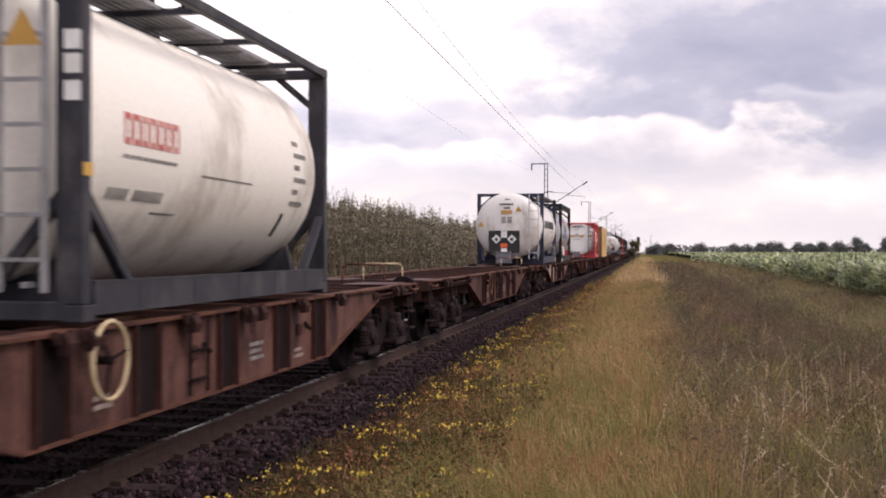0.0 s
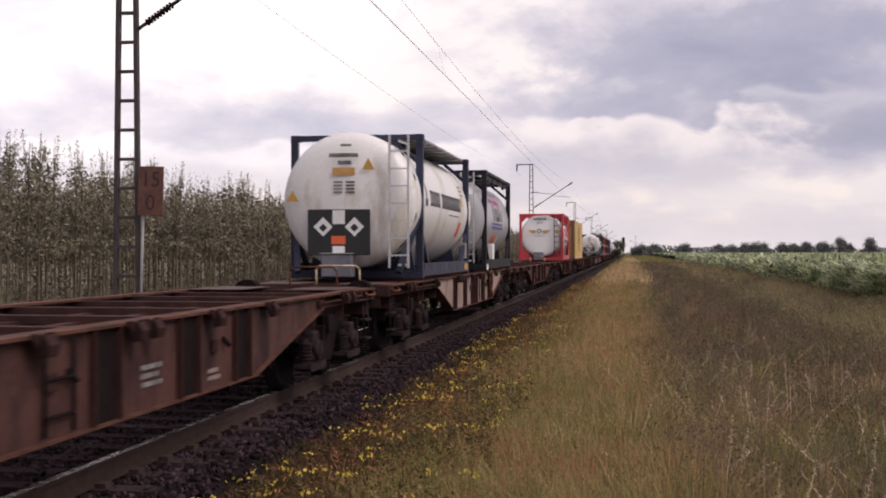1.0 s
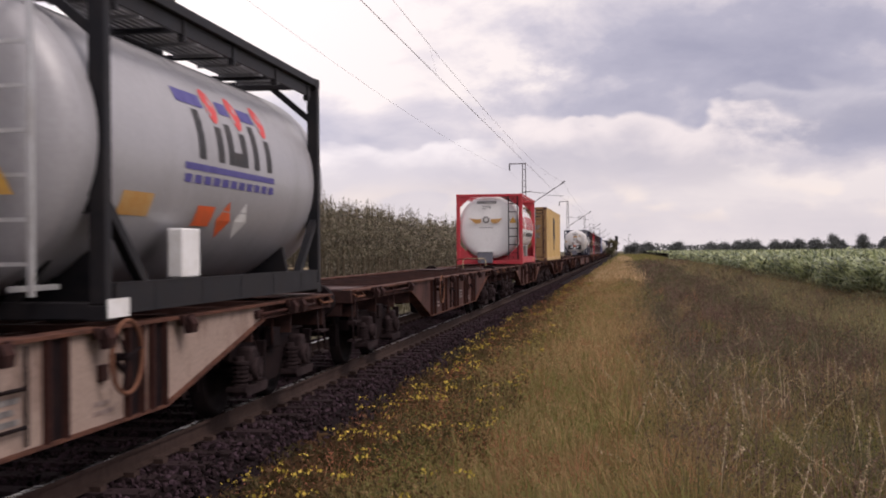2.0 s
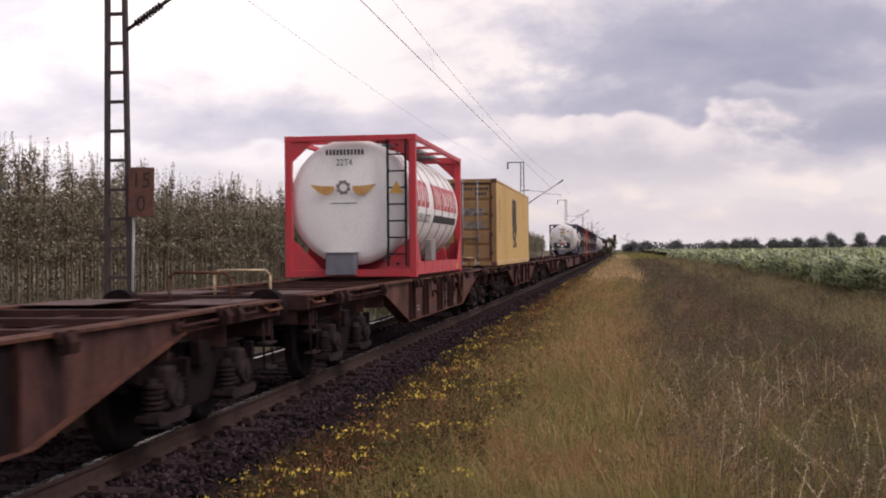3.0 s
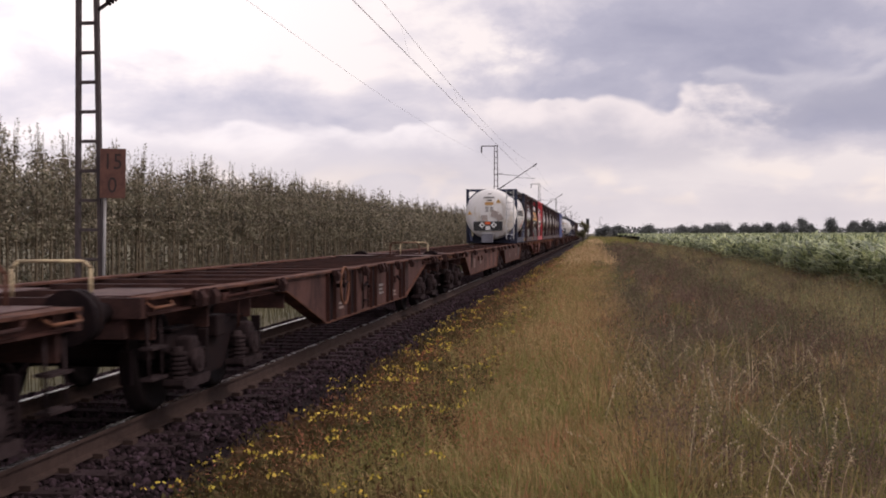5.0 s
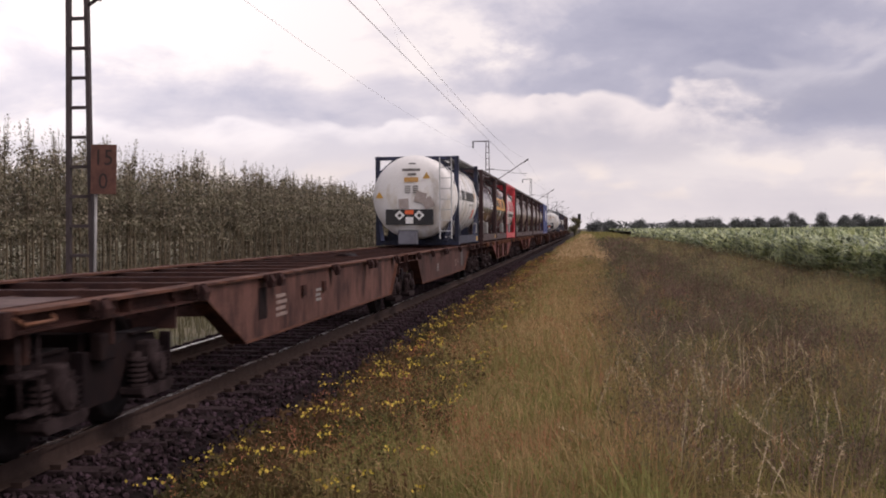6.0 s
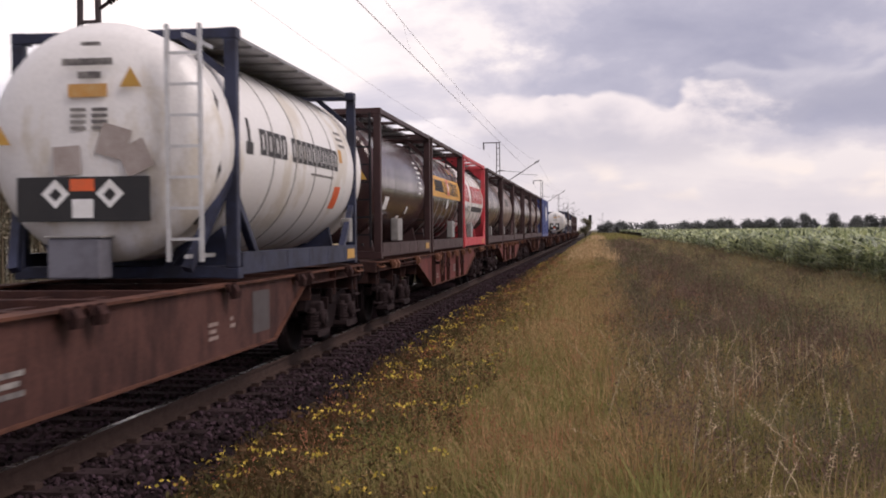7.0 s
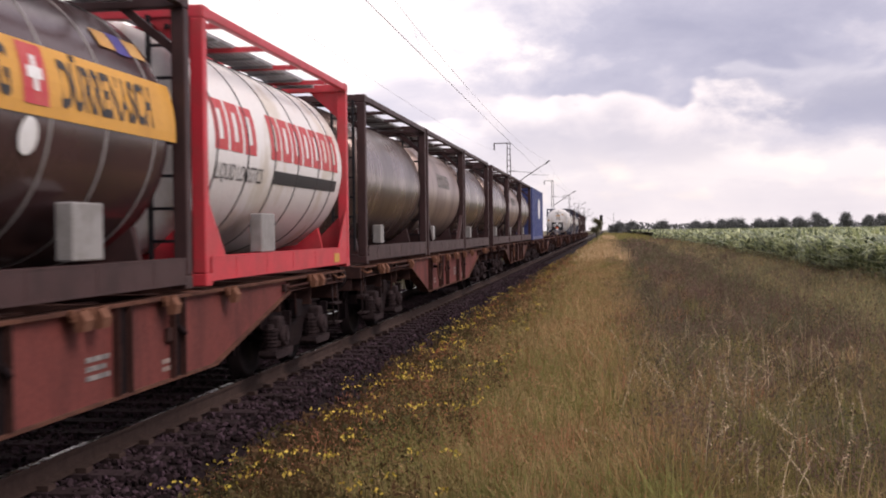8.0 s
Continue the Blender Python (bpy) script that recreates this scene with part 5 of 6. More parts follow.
        part("reflector", box(B(), 1.22, 1.225, 5.3, 5.75, 0.1, 0.22), WARN_YELLOW, t)
    else:
        small_box(t, 0.9 if style == "steel" else 1.4, 0.3, 0.28, 0.3)
        if style == "steel":
            place = on_shell(1.15, 1.36, 0.005)
            word_blocks(tank, INK_FADED, "faint brand block", place, 2.0, 3.9, 0.1, 0.42, 4)
    return t


BELT = paint("ochre belt paint", (0.60, 0.30, 0.045), (0.4, 0.2, 0.05), 0.5, 0.5)


def corrugated(bm, a, b, z0, z1, out, depth=0.036, pitch=0.278):
    """A trapezoid-corrugated wall from y = a to b at x = out."""
    n = round((b - a) / pitch)
    pitch = (b - a) / n
    s = 1 if out > 0 else -1
    ys, xs = [], []
    for i in range(n):
        for u, d in ((0.0, 0), (0.25, 0), (0.5, 1), (0.75, 1)):
            ys.append(a + pitch * (i + u))
            xs.append(out - s * depth * d)
    ys.append(b)
    xs.append(out)
    lo = [bm.verts.new((x, y, z0)) for x, y in zip(xs, ys)]
    hi = [bm.verts.new((x, y, z1)) for x, y in zip(xs, ys)]
    for i in range(len(lo) - 1):
        bm.faces.new((lo[i], lo[i + 1], hi[i + 1], hi[i]))
    return bm


def box_container(label, L, paint_mat, door_mat, logo):
    c = thing("box_container", label, "shipping container", "containers of the train")
    W, H = 1.219, 2.591
    for y, d in ((0.0, 1), (L, -1)):
        for s in (-1, 1):
            a, b = sorted((s * W, s * (W - 0.15)))
            post = part("corner_post", box(B(), a, b, min(y, y + d * 0.1), max(y, y + d * 0.1), 0.118, H - 0.118, 0.012), (BOX_TRIM if logo == "yellow" and y == 0.0 and s < 0 else door_mat), c)
            for z in (0.0, H - 0.118):
                a, b = sorted((s * (W + 0.003), s * (W - 0.162)))
                part("corner_casting", box(B(), a, b, min(y, y + d * 0.178), max(y, y + d * 0.178), z, z + 0.118, 0.01), BOX_TRIM if logo == "yellow" else door_mat, post)
        part("end_rail", box(B(), -W + 0.16, W - 0.16, min(y, y + d * 0.1), max(y, y + d * 0.1), H - 0.12, H - 0.004, 0.01), door_mat, c)
        part("end_rail", box(B(), -W + 0.16, W - 0.16, min(y, y + d * 0.1), max(y, y + d * 0.1), 0.005, 0.14, 0.01), door_mat, c)
    walls = []
    for s in (-1, 1):
        bm = corrugated(B(), 0.11, L - 0.11, 0.16, H - 0.07, s * (W - 0.006))
        walls.append(part("side_wall", bm, paint_mat, c, "corrugated side wall"))
        a, b = sorted((s * W, s * (W - 0.07)))
        part("top_rail", box(B(), a, b, 0.17, L - 0.17, H - 0.075, H - 0.012, 0.008), paint_mat, c)
        part("bottom_rail", box(B(), a, b, 0.17, L - 0.17, 0.01, 0.165, 0.008), paint_mat, c)
    part("roof", box(B(), -W + 0.06, W - 0.06, 0.1, L - 0.1, H - 0.03, H - 0.015), paint_mat, c)
    part("container_floor", box(B(), -W + 0.06, W - 0.06, 0.1, L - 0.1, 0.10, 0.15), DECK_STEEL, c)
    part("end_wall", box(B(), -W + 0.1, W - 0.1, L - 0.08, L - 0.05, 0.14, H - 0.12), door_mat, c)
    # two door leaves with seals, pressed panels, lock rods, cams and handles
    trim = BOX_TRIM if logo == "yellow" else door_mat
    for s in (-1, 1):
        a, b = sorted((s * 0.012, s * 1.06))
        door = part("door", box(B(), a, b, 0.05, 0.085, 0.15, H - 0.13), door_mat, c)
        bm = B()
        for e in (a, b - 0.035):
            box(bm, e, e + 0.035, 0.038, 0.052, 0.15, H - 0.13)
        for z in (0.15, H - 0.165):
            box(bm, a + 0.035, b - 0.035, 0.038, 0.052, z, z + 0.035)
        part("door_seal", bm, trim, door, "dark perished rubber seal")
        for i in range(5):
            z = 0.22 + 0.447 * i
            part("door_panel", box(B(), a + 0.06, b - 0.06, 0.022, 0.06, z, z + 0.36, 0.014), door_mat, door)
        for q in (0.22, 0.66):
            bm = tube(B(), (s * q, 0.0, 0.06), (s * q, 0.0, H - 0.08), 0.017, 8)
            for z in (0.3, 0.9, 1.6, 2.2):
                box(bm, s * q - 0.045, s * q + 0.045, -0.012, 0.03, z - 0.02, z + 0.02, 0.004)
            for z in (0.05, H - 0.12):
                box(bm, s * q - 0.05, s * q + 0.05, -0.02, 0.02, z, z + 0.07, 0.006)
            part("lock_rod", bm, GALV, door, "galvanised lock rod")
            k = s if q < 0.5 else -s
            bm = B()
            ends = [(s * q, 0.80), (s * q + k * 0.10, 0.83), (s * q + k * 0.30, 0.80), (s * q + k * 0.36, 0.77)]
            for (xa, za), (xb, zb) in zip(ends, ends[1:]):
                tube(bm, (xa, -0.025, za), (xb, -0.025, zb), 0.013, 6)
            part("door_handle", bm, BLACK, door)
        for i in range(4):
            z = 0.35 + 0.55 * i
            part("hinge", tube(B(), (s * 1.09, -0.004, z), (s * 1.09, -0.004, z + 0.14), 0.022, 8), trim, door)
        if logo == "yellow":
            for x0, x1, z in DOOR_LINES[s]:
                front_line(door, 0.018, x0, x1, z, z + 0.055)
            for x0, z, n in DOOR_WORDS[s]:
                for i in range(n):
                    front_line(door, 0.018, x0 + 0.085 * i, x0 + 0.085 * i + 0.06, z, z + 0.085, INK, "digit_bar")
    x = W + 0.004
    if logo == "yellow":
        # large plain dark shapes on the side, on the outer flats
        def flat(bm, pts):
            bm.faces.new([bm.verts.new((x, y, z)) for y, z in pts])
        for outline in LOGO:
            bm = B()
            flat(bm, [(a + 0.12, b) for a, b in outline])
            part("brand_shape", bm, INK, walls[1], "large black brand shape")
        for i in range(8):
            part("brand_block", box(B(), x - 0.003, x, 0.94, 1.06, 1.0 + 0.135 * i, 1.09 + 0.135 * i), INK, walls[1], "small dark brand block")
        # the same mark, small, on the left leaf
        for outline in LOGO:
            bm = B()
            bm.faces.new([bm.verts.new((-0.92 + (a - 4.97) * 0.175, 0.016, 1.93 + (b - 0.54) * 0.235)) for a, b in outline])
            part("brand_shape", bm, INK, c, "small black brand shape")
        part("grey_label", head_patch(B(), 0.016, -0.95, -0.72, 1.12, 1.36), LABEL_GREY, c)
        bm = B()
        bm.faces.new([bm.verts.new((-0.32 + 0.09 * math.cos(a), 0.016, 2.18 + 0.12 * math.sin(a))) for a in [2 * math.pi * i / 14 for i in range(14)]])
        part("round_label", bm, PLACARD_WHITE, c)
        part("warning_triangle", triangle(B(), 0.016, -0.36, 1.30, -0.09), PLACARD_WHITE, c)
        part("reflector", box(B(), x - 0.003, x, L - 3.2, L - 2.4, 0.05, 0.1), GALV, c)
    else:
        bm = B()
        bm.faces.new([bm.verts.new((x, L * 0.6 + 0.9 * math.cos(a), 1.6 + 0.55 * math.sin(a))) for a in [2 * math.pi * i / 24 for i in range(24)]])
        part("emblem", bm, PLACARD_WHITE, walls[1], "round white emblem")
    return c


# plain bars on the doors, by leaf: (from x, to x, z); rows of digit bars: (from x, z, count)
DOOR_LINES = {-1: (), 1: tuple((0.16 + 0.02 * (i % 2), 0.93 - 0.05 * (i % 3), 1.66 - 0.075 * i) for i in range(3)) + tuple((0.16, 0.90 - 0.06 * (i % 2), 1.27 - 0.075 * i) for i in range(3))}
DOOR_WORDS = {-1: (), 1: ((0.20, 2.25, 4), (0.58, 2.25, 5), (0.60, 2.10, 4))}
LOGO = (((4.97, 1.28), (5.18, 1.36), (5.18, 2.20), (5.50, 2.20), (5.50, 1.44), (5.62, 1.44), (5.62, 1.30), (5.3, 1.24), (4.97, 1.22)),
        ((5.52, 2.02), (5.52, 2.18), (5.82, 2.18), (5.95, 2.02)), ((5.72, 1.22), (5.72, 2.0), (6.02, 2.0), (6.02, 1.22)),
        ((6.04, 2.02), (6.04, 2.18), (6.34, 2.18), (6.52, 2.05), (6.52, 1.36), (6.74, 1.30), (6.74, 1.20), (6.22, 1.20), (6.22, 2.02)),
        ((5.20, 0.94), (5.20, 1.12), (5.34, 1.22), (5.78, 1.22), (5.78, 1.06), (5.44, 1.06), (5.44, 0.94)), ((5.20, 0.92), (5.78, 0.92), (5.78, 0.68), (5.56, 0.68), (5.56, 0.82), (5.20, 0.84)),
        ((5.20, 0.66), (5.78, 0.66), (5.66, 0.56), (5.20, 0.56)), ((5.98, 0.72), (5.98, 1.10), (6.16, 1.10), (6.16, 0.72)), ((5.98, 1.12), (6.10, 1.22), (6.46, 1.22), (6.60, 1.10), (6.60, 0.98), (6.36, 0.98), (6.36, 1.08)),
        ((5.98, 0.70), (6.60, 0.70), (6.60, 0.66), (6.34, 0.54), (6.14, 0.56)))

put(cream_tank(), 7.28, DECK)
vt = white_tank(False)
put(vt, 42.91, DECK)
put(grey_tank(), 52.33, DECK)
red_1 = red_tank(False)
put(red_1, 87.46, DECK)
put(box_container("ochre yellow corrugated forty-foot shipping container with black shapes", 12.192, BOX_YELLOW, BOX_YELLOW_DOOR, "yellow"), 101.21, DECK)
vt2 = white_tank(True)
put(vt2, 166.99, DECK)
put(brown_tank("plain"), 175.09, DECK)
put(brown_tank("belt"), 181.45, DECK)
put(red_tank(True), 187.86, DECK)
dark_1 = brown_tank("dark")
steel_1 = brown_tank("steel")
put(dark_1, 195.11, DECK)
put(steel_1, 201.4, DECK)
for k, (src, s) in enumerate(((dark_1, 207.7), (dark_1, 215.1), (steel_1, 221.4), (dark_1, 227.7))):
    put(copy_thing(src, pose(0, s, 0)), s, DECK)
put(box_container("dark blue corrugated thirty-foot container with a round white emblem", 9.125, BOX_BLUE, BOX_BLUE, "round"), 235.0, DECK)
for src, s in ((vt, 295.4), (dark_1, 304.0), (vt, 316.5), (dark_1, 335.0), (dark_1, 342.0), (dark_1, 356.0), (steel_1, 363.0)):
    put(copy_thing(src, pose(0, s, 0)), s, DECK)


# ---- plants ----
GOLD = mat("dry golden grass", (0.45, 0.305, 0.155), 0.9, 0, (0.24, 0.185, 0.08), 0.45, 0.85, 0.2, 0, island=0.25, translucent=0.35, spec=0.12)
RUSSET = mat("russet dry grass", (0.43, 0.20, 0.115), 0.9, 0, (0.30, 0.175, 0.09), 0.6, 0.8, 0.2, 0, island=0.25, translucent=0.35, spec=0.12)
GREEN_GRASS = mat("olive green grass", (0.195, 0.198, 0.064), 0.85, 0, (0.285, 0.195, 0.095), 0.7, 0.85, 0.2, 0, island=0.16, translucent=0.35, spec=0.12)
WEED = mat("dull brown green weeds", (0.22, 0.148, 0.112), 0.9, 0, (0.092, 0.06, 0.047), 1.1, 0.95, 0.15, 0, island=0.1, translucent=0.42, spec=0.12)
WEED_GREEN = mat("grey green weeds", (0.175, 0.16, 0.095), 0.9, 0, (0.082, 0.07, 0.04), 1.1, 0.95, 0.15, 0, island=0.1, translucent=0.42, spec=0.12)
SORREL = mat("rusty red sorrel", (0.36, 0.15, 0.08), 0.9, 0, (0.22, 0.105, 0.06), 1.5, 0.8, 0.2, 0, island=0.4, translucent=0.25, spec=0.1)
PALE_OLIVE = mat("pale olive grass", (0.30, 0.275, 0.145), 0.9, 0, (0.19, 0.175, 0.085), 0.6, 0.85, 0.2, 0, island=0.15, translucent=0.4, spec=0.12)
PALE_DRY = mat("bleached dry grass", (0.60, 0.43, 0.25), 0.9, 0, (0.43, 0.29, 0.15), 0.4, 0.7, 0.2, 0, island=0.2, translucent=0.3, spec=0.1)
STRAW = mat("pale straw seed heads", (0.50, 0.40, 0.27), 0.9, 0, (0.38, 0.28, 0.16), 2, 0.7, 0.2, 0, island=0.3, translucent=0.2, spec=0.15)
FLOWER = mat("yellow ragwort petals", (0.62, 0.47, 0.09), 0.8, 0, (0.45, 0.32, 0.05), 5, 0.6, 0.1, 0, island=0.3, translucent=0.2, spec=0.12)
HERB = mat("dark green herb leaves", (0.082, 0.07, 0.03), 0.85, 0, (0.14, 0.068, 0.038), 1.2, 0.8, 0.2, 0, island=0.2, translucent=0.35, spec=0.15)
MAIZE_LEAF = mat("maize leaf", (0.36, 0.40, 0.22), 0.32, 0, (0.15, 0.19, 0.085), 1.3, 0.9, 0.15, 0, island=0.85, translucent=0.35)
# darker than the leaves: shade inside the canopy is put into this green
MAIZE_SHADE = mat("maize canopy shade", (0.11, 0.13, 0.06), 0.9, 0, (0.075, 0.095, 0.04), 0.6, 0.8, 0.3, 0.3)
TREE_LEAF = mat("dusty olive leaves", (0.25, 0.225, 0.155), 0.55, 0, (0.085, 0.068, 0.052), 1.1, 0.95, 0.15, 0, island=0.6, translucent=0.3, spec=0.3)
STEM_BARK = mat("pale young bark", (0.15, 0.12, 0.082), 0.9, 0, (0.06, 0.046, 0.034), 3, 0.8, 0.2, 0.2, island=0.35, spec=0.15)
# aerial haze is mixed into this greyed, lightened leaf colour
HAZY_LEAF = mat("distant dark foliage", (0.125, 0.13, 0.13), 0.9, 0, (0.09, 0.094, 0.094), 0.2, 0.8, 0.2, 0, island=0.4)
BARK = mat("dark bark", (0.06, 0.05, 0.04), 0.95, 0, None, 2, 0.7, 0.2, 0.3)


def smooth_field(x, y, scale, seed):
    """A slow random field in -1..1, for patches of growth."""
    r = np.random.default_rng(seed)
    total = np.zeros_like(x)
    for _ in range(7):
        a, k, p = r.uniform(0, 2 * np.pi), r.uniform(0.5, 1.6) / scale, r.uniform(0, 2 * np.pi)
        total = total + np.sin((x * np.cos(a) + y * np.sin(a)) * k * 2 * np.pi + p)
    return total / 3.2


def blades(x, y, z, height, width, lean, droop=0.5, joints=(0.0, 0.55, 1.0), taper=(1.0, 0.8, 0.15)):
    """Bent leaf strips: three quads each."""
    n = len(x)
    a = RNG.uniform(0, 2 * np.pi, n)
    side = np.stack([-np.sin(a), np.cos(a), np.zeros(n)], -1)
    way = np.stack([np.cos(a), np.sin(a), np.zeros(n)], -1)
    base = np.stack([x, y, z], -1)
    rows = []
    for u, w in zip(joints, taper):
        out = lean * (u * 0.45 + droop * u * u)
        up = height * (u - 0.35 * droop * (lean / np.maximum(height, 1e-3)) * u * u)
        c = base + way * out[:, None] + np.array([0, 0, 1.0]) * up[:, None]
        half = side * (width * w / 2)[:, None]
        rows += [c - half, c + half]
    v = np.stack(rows, 1)
    k = len(joints)
    q = np.array([(2 * i, 2 * i + 1, 2 * i + 3, 2 * i + 2) for i in range(k - 1)])
    f = q[None] + (2 * k) * np.arange(n)[:, None, None]
    return v.reshape(-1, 3), f.reshape(-1, 4)


def leaf_quads(centres, size, flat=0.6):
    """Small leaf-shaped diamonds, turned at random."""
    n = len(centres)
    d = RNG.normal(size=(n, 3))
    d /= np.linalg.norm(d, axis=1)[:, None]
    e = np.cross(d, RNG.normal(size=(n, 3)))
    e /= np.linalg.norm(e, axis=1)[:, None]
    s = size[:, None]
    v = np.stack([centres - d * s, centres + e * s * flat * 0.5, centres + d * s, centres - e * s * flat * 0.5], 1)
    f = np.arange(4)[None] + 4 * np.arange(n)[:, None]
    return v.reshape(-1, 3), f


def join(*sets):
    vs, fs, k = [], [], 0
    for v, f in sets:
        vs.append(v)
        fs.append(f + k)
        k += len(v)
    return np.concatenate(vs), np.concatenate(fs)


def stuff(name, data, material, label, category):
    ob = new(name, mesh_from_arrays(name, data[0], data[1], material))
    return tagged(ob, label, category, kind="stuff")


def verge_points(n, y0, y1, x0, x1=None, power=1.0):
    """Places on the verge, denser towards the near end; x1 None: out to the field."""
    y = y0 * (y1 / y0) ** (RNG.random(n) ** power)
    hi = np.minimum(0.27 * y + 2.2, 9.0) if x1 is None else np.full(n, x1)
    x = x0 + (hi - x0) * RNG.random(n)
    return x, y


def grow_verge():
    edge = -2.95      # where ballast ends
    # low herbs and yellow flowers along the ballast
    n = 42000
    x, y = verge_points(n, 7.5, 90, edge, -1.35)
    ok = (smooth_field(x, y, 3.0, 3) > -0.55 + 0.5 * (x - edge)) | (RNG.random(n) < 0.2)
    x, y = x[ok] + 0.12 * smooth_field(x[ok], y[ok], 1.6, 5), y[ok]
    h = RNG.uniform(0.05, 0.34, len(x))
    c = np.stack([x, y, ground_height(x, y) + h], -1)
    low = leaf_quads(c, RNG.uniform(0.02, 0.05, len(x)))
    stems = blades(x[::2], y[::2], ground_height(x[::2], y[::2]), h[::2] * 1.1, np.full(len(x[::2]), 0.012), RNG.uniform(0, 0.08, len(x[::2])))
    stuff("verge_herbs", join(low, stems), HERB, "low dark green herbs along the ballast", "herbs")
    m = 1150
    x, y = verge_points(m, 7.5, 80, edge - 0.02, -1.15)
    ok = (smooth_field(x, y, 1.5, 9) > 0.02 + 0.5 * (x - edge)) | (RNG.random(m) < 0.05)
    x, y = x[ok], y[ok]
    heads = []
    top = 0.30 + 0.10 * RNG.random(len(x))
    for _ in range(7):
        j = RNG.normal(0, 0.048, (len(x), 3)) * np.array([1, 1, 0.3])
        c = np.stack([x, y, ground_height(x, y) + top], -1) + j
        heads.append(leaf_quads(c, RNG.uniform(0.010, 0.020, len(x)), 1.7))
    stuff("ragwort_flowers", join(*heads), FLOWER, "small bright yellow ragwort flower heads", "flowers")
    k = np.repeat(np.arange(len(x)), 3)
    stuff("ragwort_stems", blades(x[k], y[k], ground_height(x[k], y[k]), RNG.uniform(0.25, 0.34, len(k)), np.full(len(k), 0.01), RNG.uniform(0, 0.1, len(k))), HERB, "thin green ragwort stems", "flowers")
    # rusty red sorrel plumes between the herbs and the grass
    m = 620
    cx, cy = verge_points(m, 7.6, 75, -2.75, -0.6)
    ok = smooth_field(cx, cy, 1.8, 13) > 0.0 + 0.2 * (cx + 1.5)
    cx, cy = cx[ok], cy[ok]
    k = np.repeat(np.arange(len(cx)), 46)
    u = RNG.random(len(k))
    tall = RNG.uniform(0.28, 0.5, len(cx))[k]
    reach = RNG.uniform(0.05, 0.16, len(cx))[k] * (1.2 - 0.8 * u)
    c = np.stack([cx[k] + RNG.normal(0, 1, len(k)) * reach, cy[k] + RNG.normal(0, 1, len(k)) * reach, ground_height(cx[k], cy[k]) + tall * (0.25 + 0.75 * u)], -1)
    stuff("sorrel_plumes", leaf_quads(c, RNG.uniform(0.008, 0.018, len(k)) * (0.8 + cy[k] / 40), 0.7), SORREL, "rusty red dry sorrel plumes along the ballast", "weeds")
    # short russet and olive grass next to them
    n = 52000
    x, y = verge_points(n, 7.5, 140, edge + 0.25, 0.6)
    tone = 0.8 * smooth_field(x, y, 3.0, 21) + RNG.normal(0, 0.35, n) - 0.35 * np.exp(-((x + 1.9) / 0.5) ** 2) + 0.25 * np.exp(-((x + 0.9) / 0.4) ** 2)
    h = RNG.uniform(0.14, 0.40, n) * (0.7 + 0.35 * np.clip((x - edge) / 2, 0, 1.4)) * (0.85 + 0.4 * smooth_field(x, y, 1.3, 23))
    w = RNG.uniform(0.006, 0.012, n) * (0.6 + y / 22)
    for name, ok, m_, lab in (("russet_grass", tone < -0.35, RUSSET, "short russet dry grass"), ("olive_grass", (tone >= -0.35) & (tone < 0.75), GREEN_GRASS, "short olive green grass"), ("golden_grass", tone >= 0.75, GOLD, "golden dry grass")):
        stuff(name, blades(x[ok], y[ok], ground_height(x[ok], y[ok]), h[ok], w[ok], np.abs(RNG.normal(0.12, 0.3, ok.sum())), 0.9), m_, lab, "grass")
    # taller golden strip in the middle, running far back
    n = 30000
    x, y = verge_points(n, 8.0, 420, -0.85, 0.4)
    x = x + 0.35 * smooth_field(x, y, 9.0, 31) + RNG.normal(0, 0.2, n)
    keep = RNG.random(n) < np.clip((y - 7) / 9, 0.25, 1)
    x, y = x[keep], y[keep]
    n = len(x)
    h = RNG.uniform(0.22, 0.58, n) * (0.9 + 0.3 * smooth_field(x, y, 1.8, 33)) * np.clip(0.55 + y / 30, 0.7, 1)
    w = RNG.uniform(0.005, 0.010, n) * (0.5 + y / 20)
    stuff("tall_golden_grass", blades(x, y, ground_height(x, y), h, w, np.abs(RNG.normal(0.2, 0.42, n)), 0.9), GOLD, "tall golden dry grass", "grass")
    n = 24000
    x, y = verge_points(n, 8.0, 120, -2.0, 0.5)
    stuff("tall_olive_grass", blades(x, y, ground_height(x, y), RNG.uniform(0.2, 0.5, n), RNG.uniform(0.005, 0.010, n) * (0.6 + y / 20), np.abs(RNG.normal(0.2, 0.42, n)), 0.9), GREEN_GRASS, "tall olive green grass", "grass")
    n = 120000
    x, y = verge_points(n, 7.6, 160, -2.5, 0.7)
    x = x + 0.3 * smooth_field(x, y, 4.0, 57)
    c = np.stack([x, y, ground_height(x, y) + RNG.uniform(0.12, 0.60, n) * np.clip(0.55 + 0.4 * (x + 2.2), 0.5, 1)], -1)
    s = RNG.uniform(0.007, 0.018, n) * (0.6 + y / 24)
    pick = smooth_field(x, y, 2.2, 55) + RNG.normal(0, 0.4, n)
    for name, ok, m_, lab in (("golden_seed_heads", pick > 0.15 + 0.6 * (y < 15), GOLD, "fluffy golden grass seed heads"), ("russet_seed_heads", (pick <= 0.15) & (pick > -0.2), RUSSET, "fluffy russet grass seed heads"), ("green_seed_heads", (pick <= -0.2) | ((y < 15) & (pick > 0.15) & (pick <= 0.75)), GREEN_GRASS, "green grass seed heads")):
        stuff(name, leaf_quads(c[ok], s[ok], 0.45), m_, lab, "grass")
    # bright dry patch farther along
    n = 9000
    x, y = verge_points(n, 62, 300, -1.3, 0.9)
    x = x + RNG.normal(0, 0.35, n)
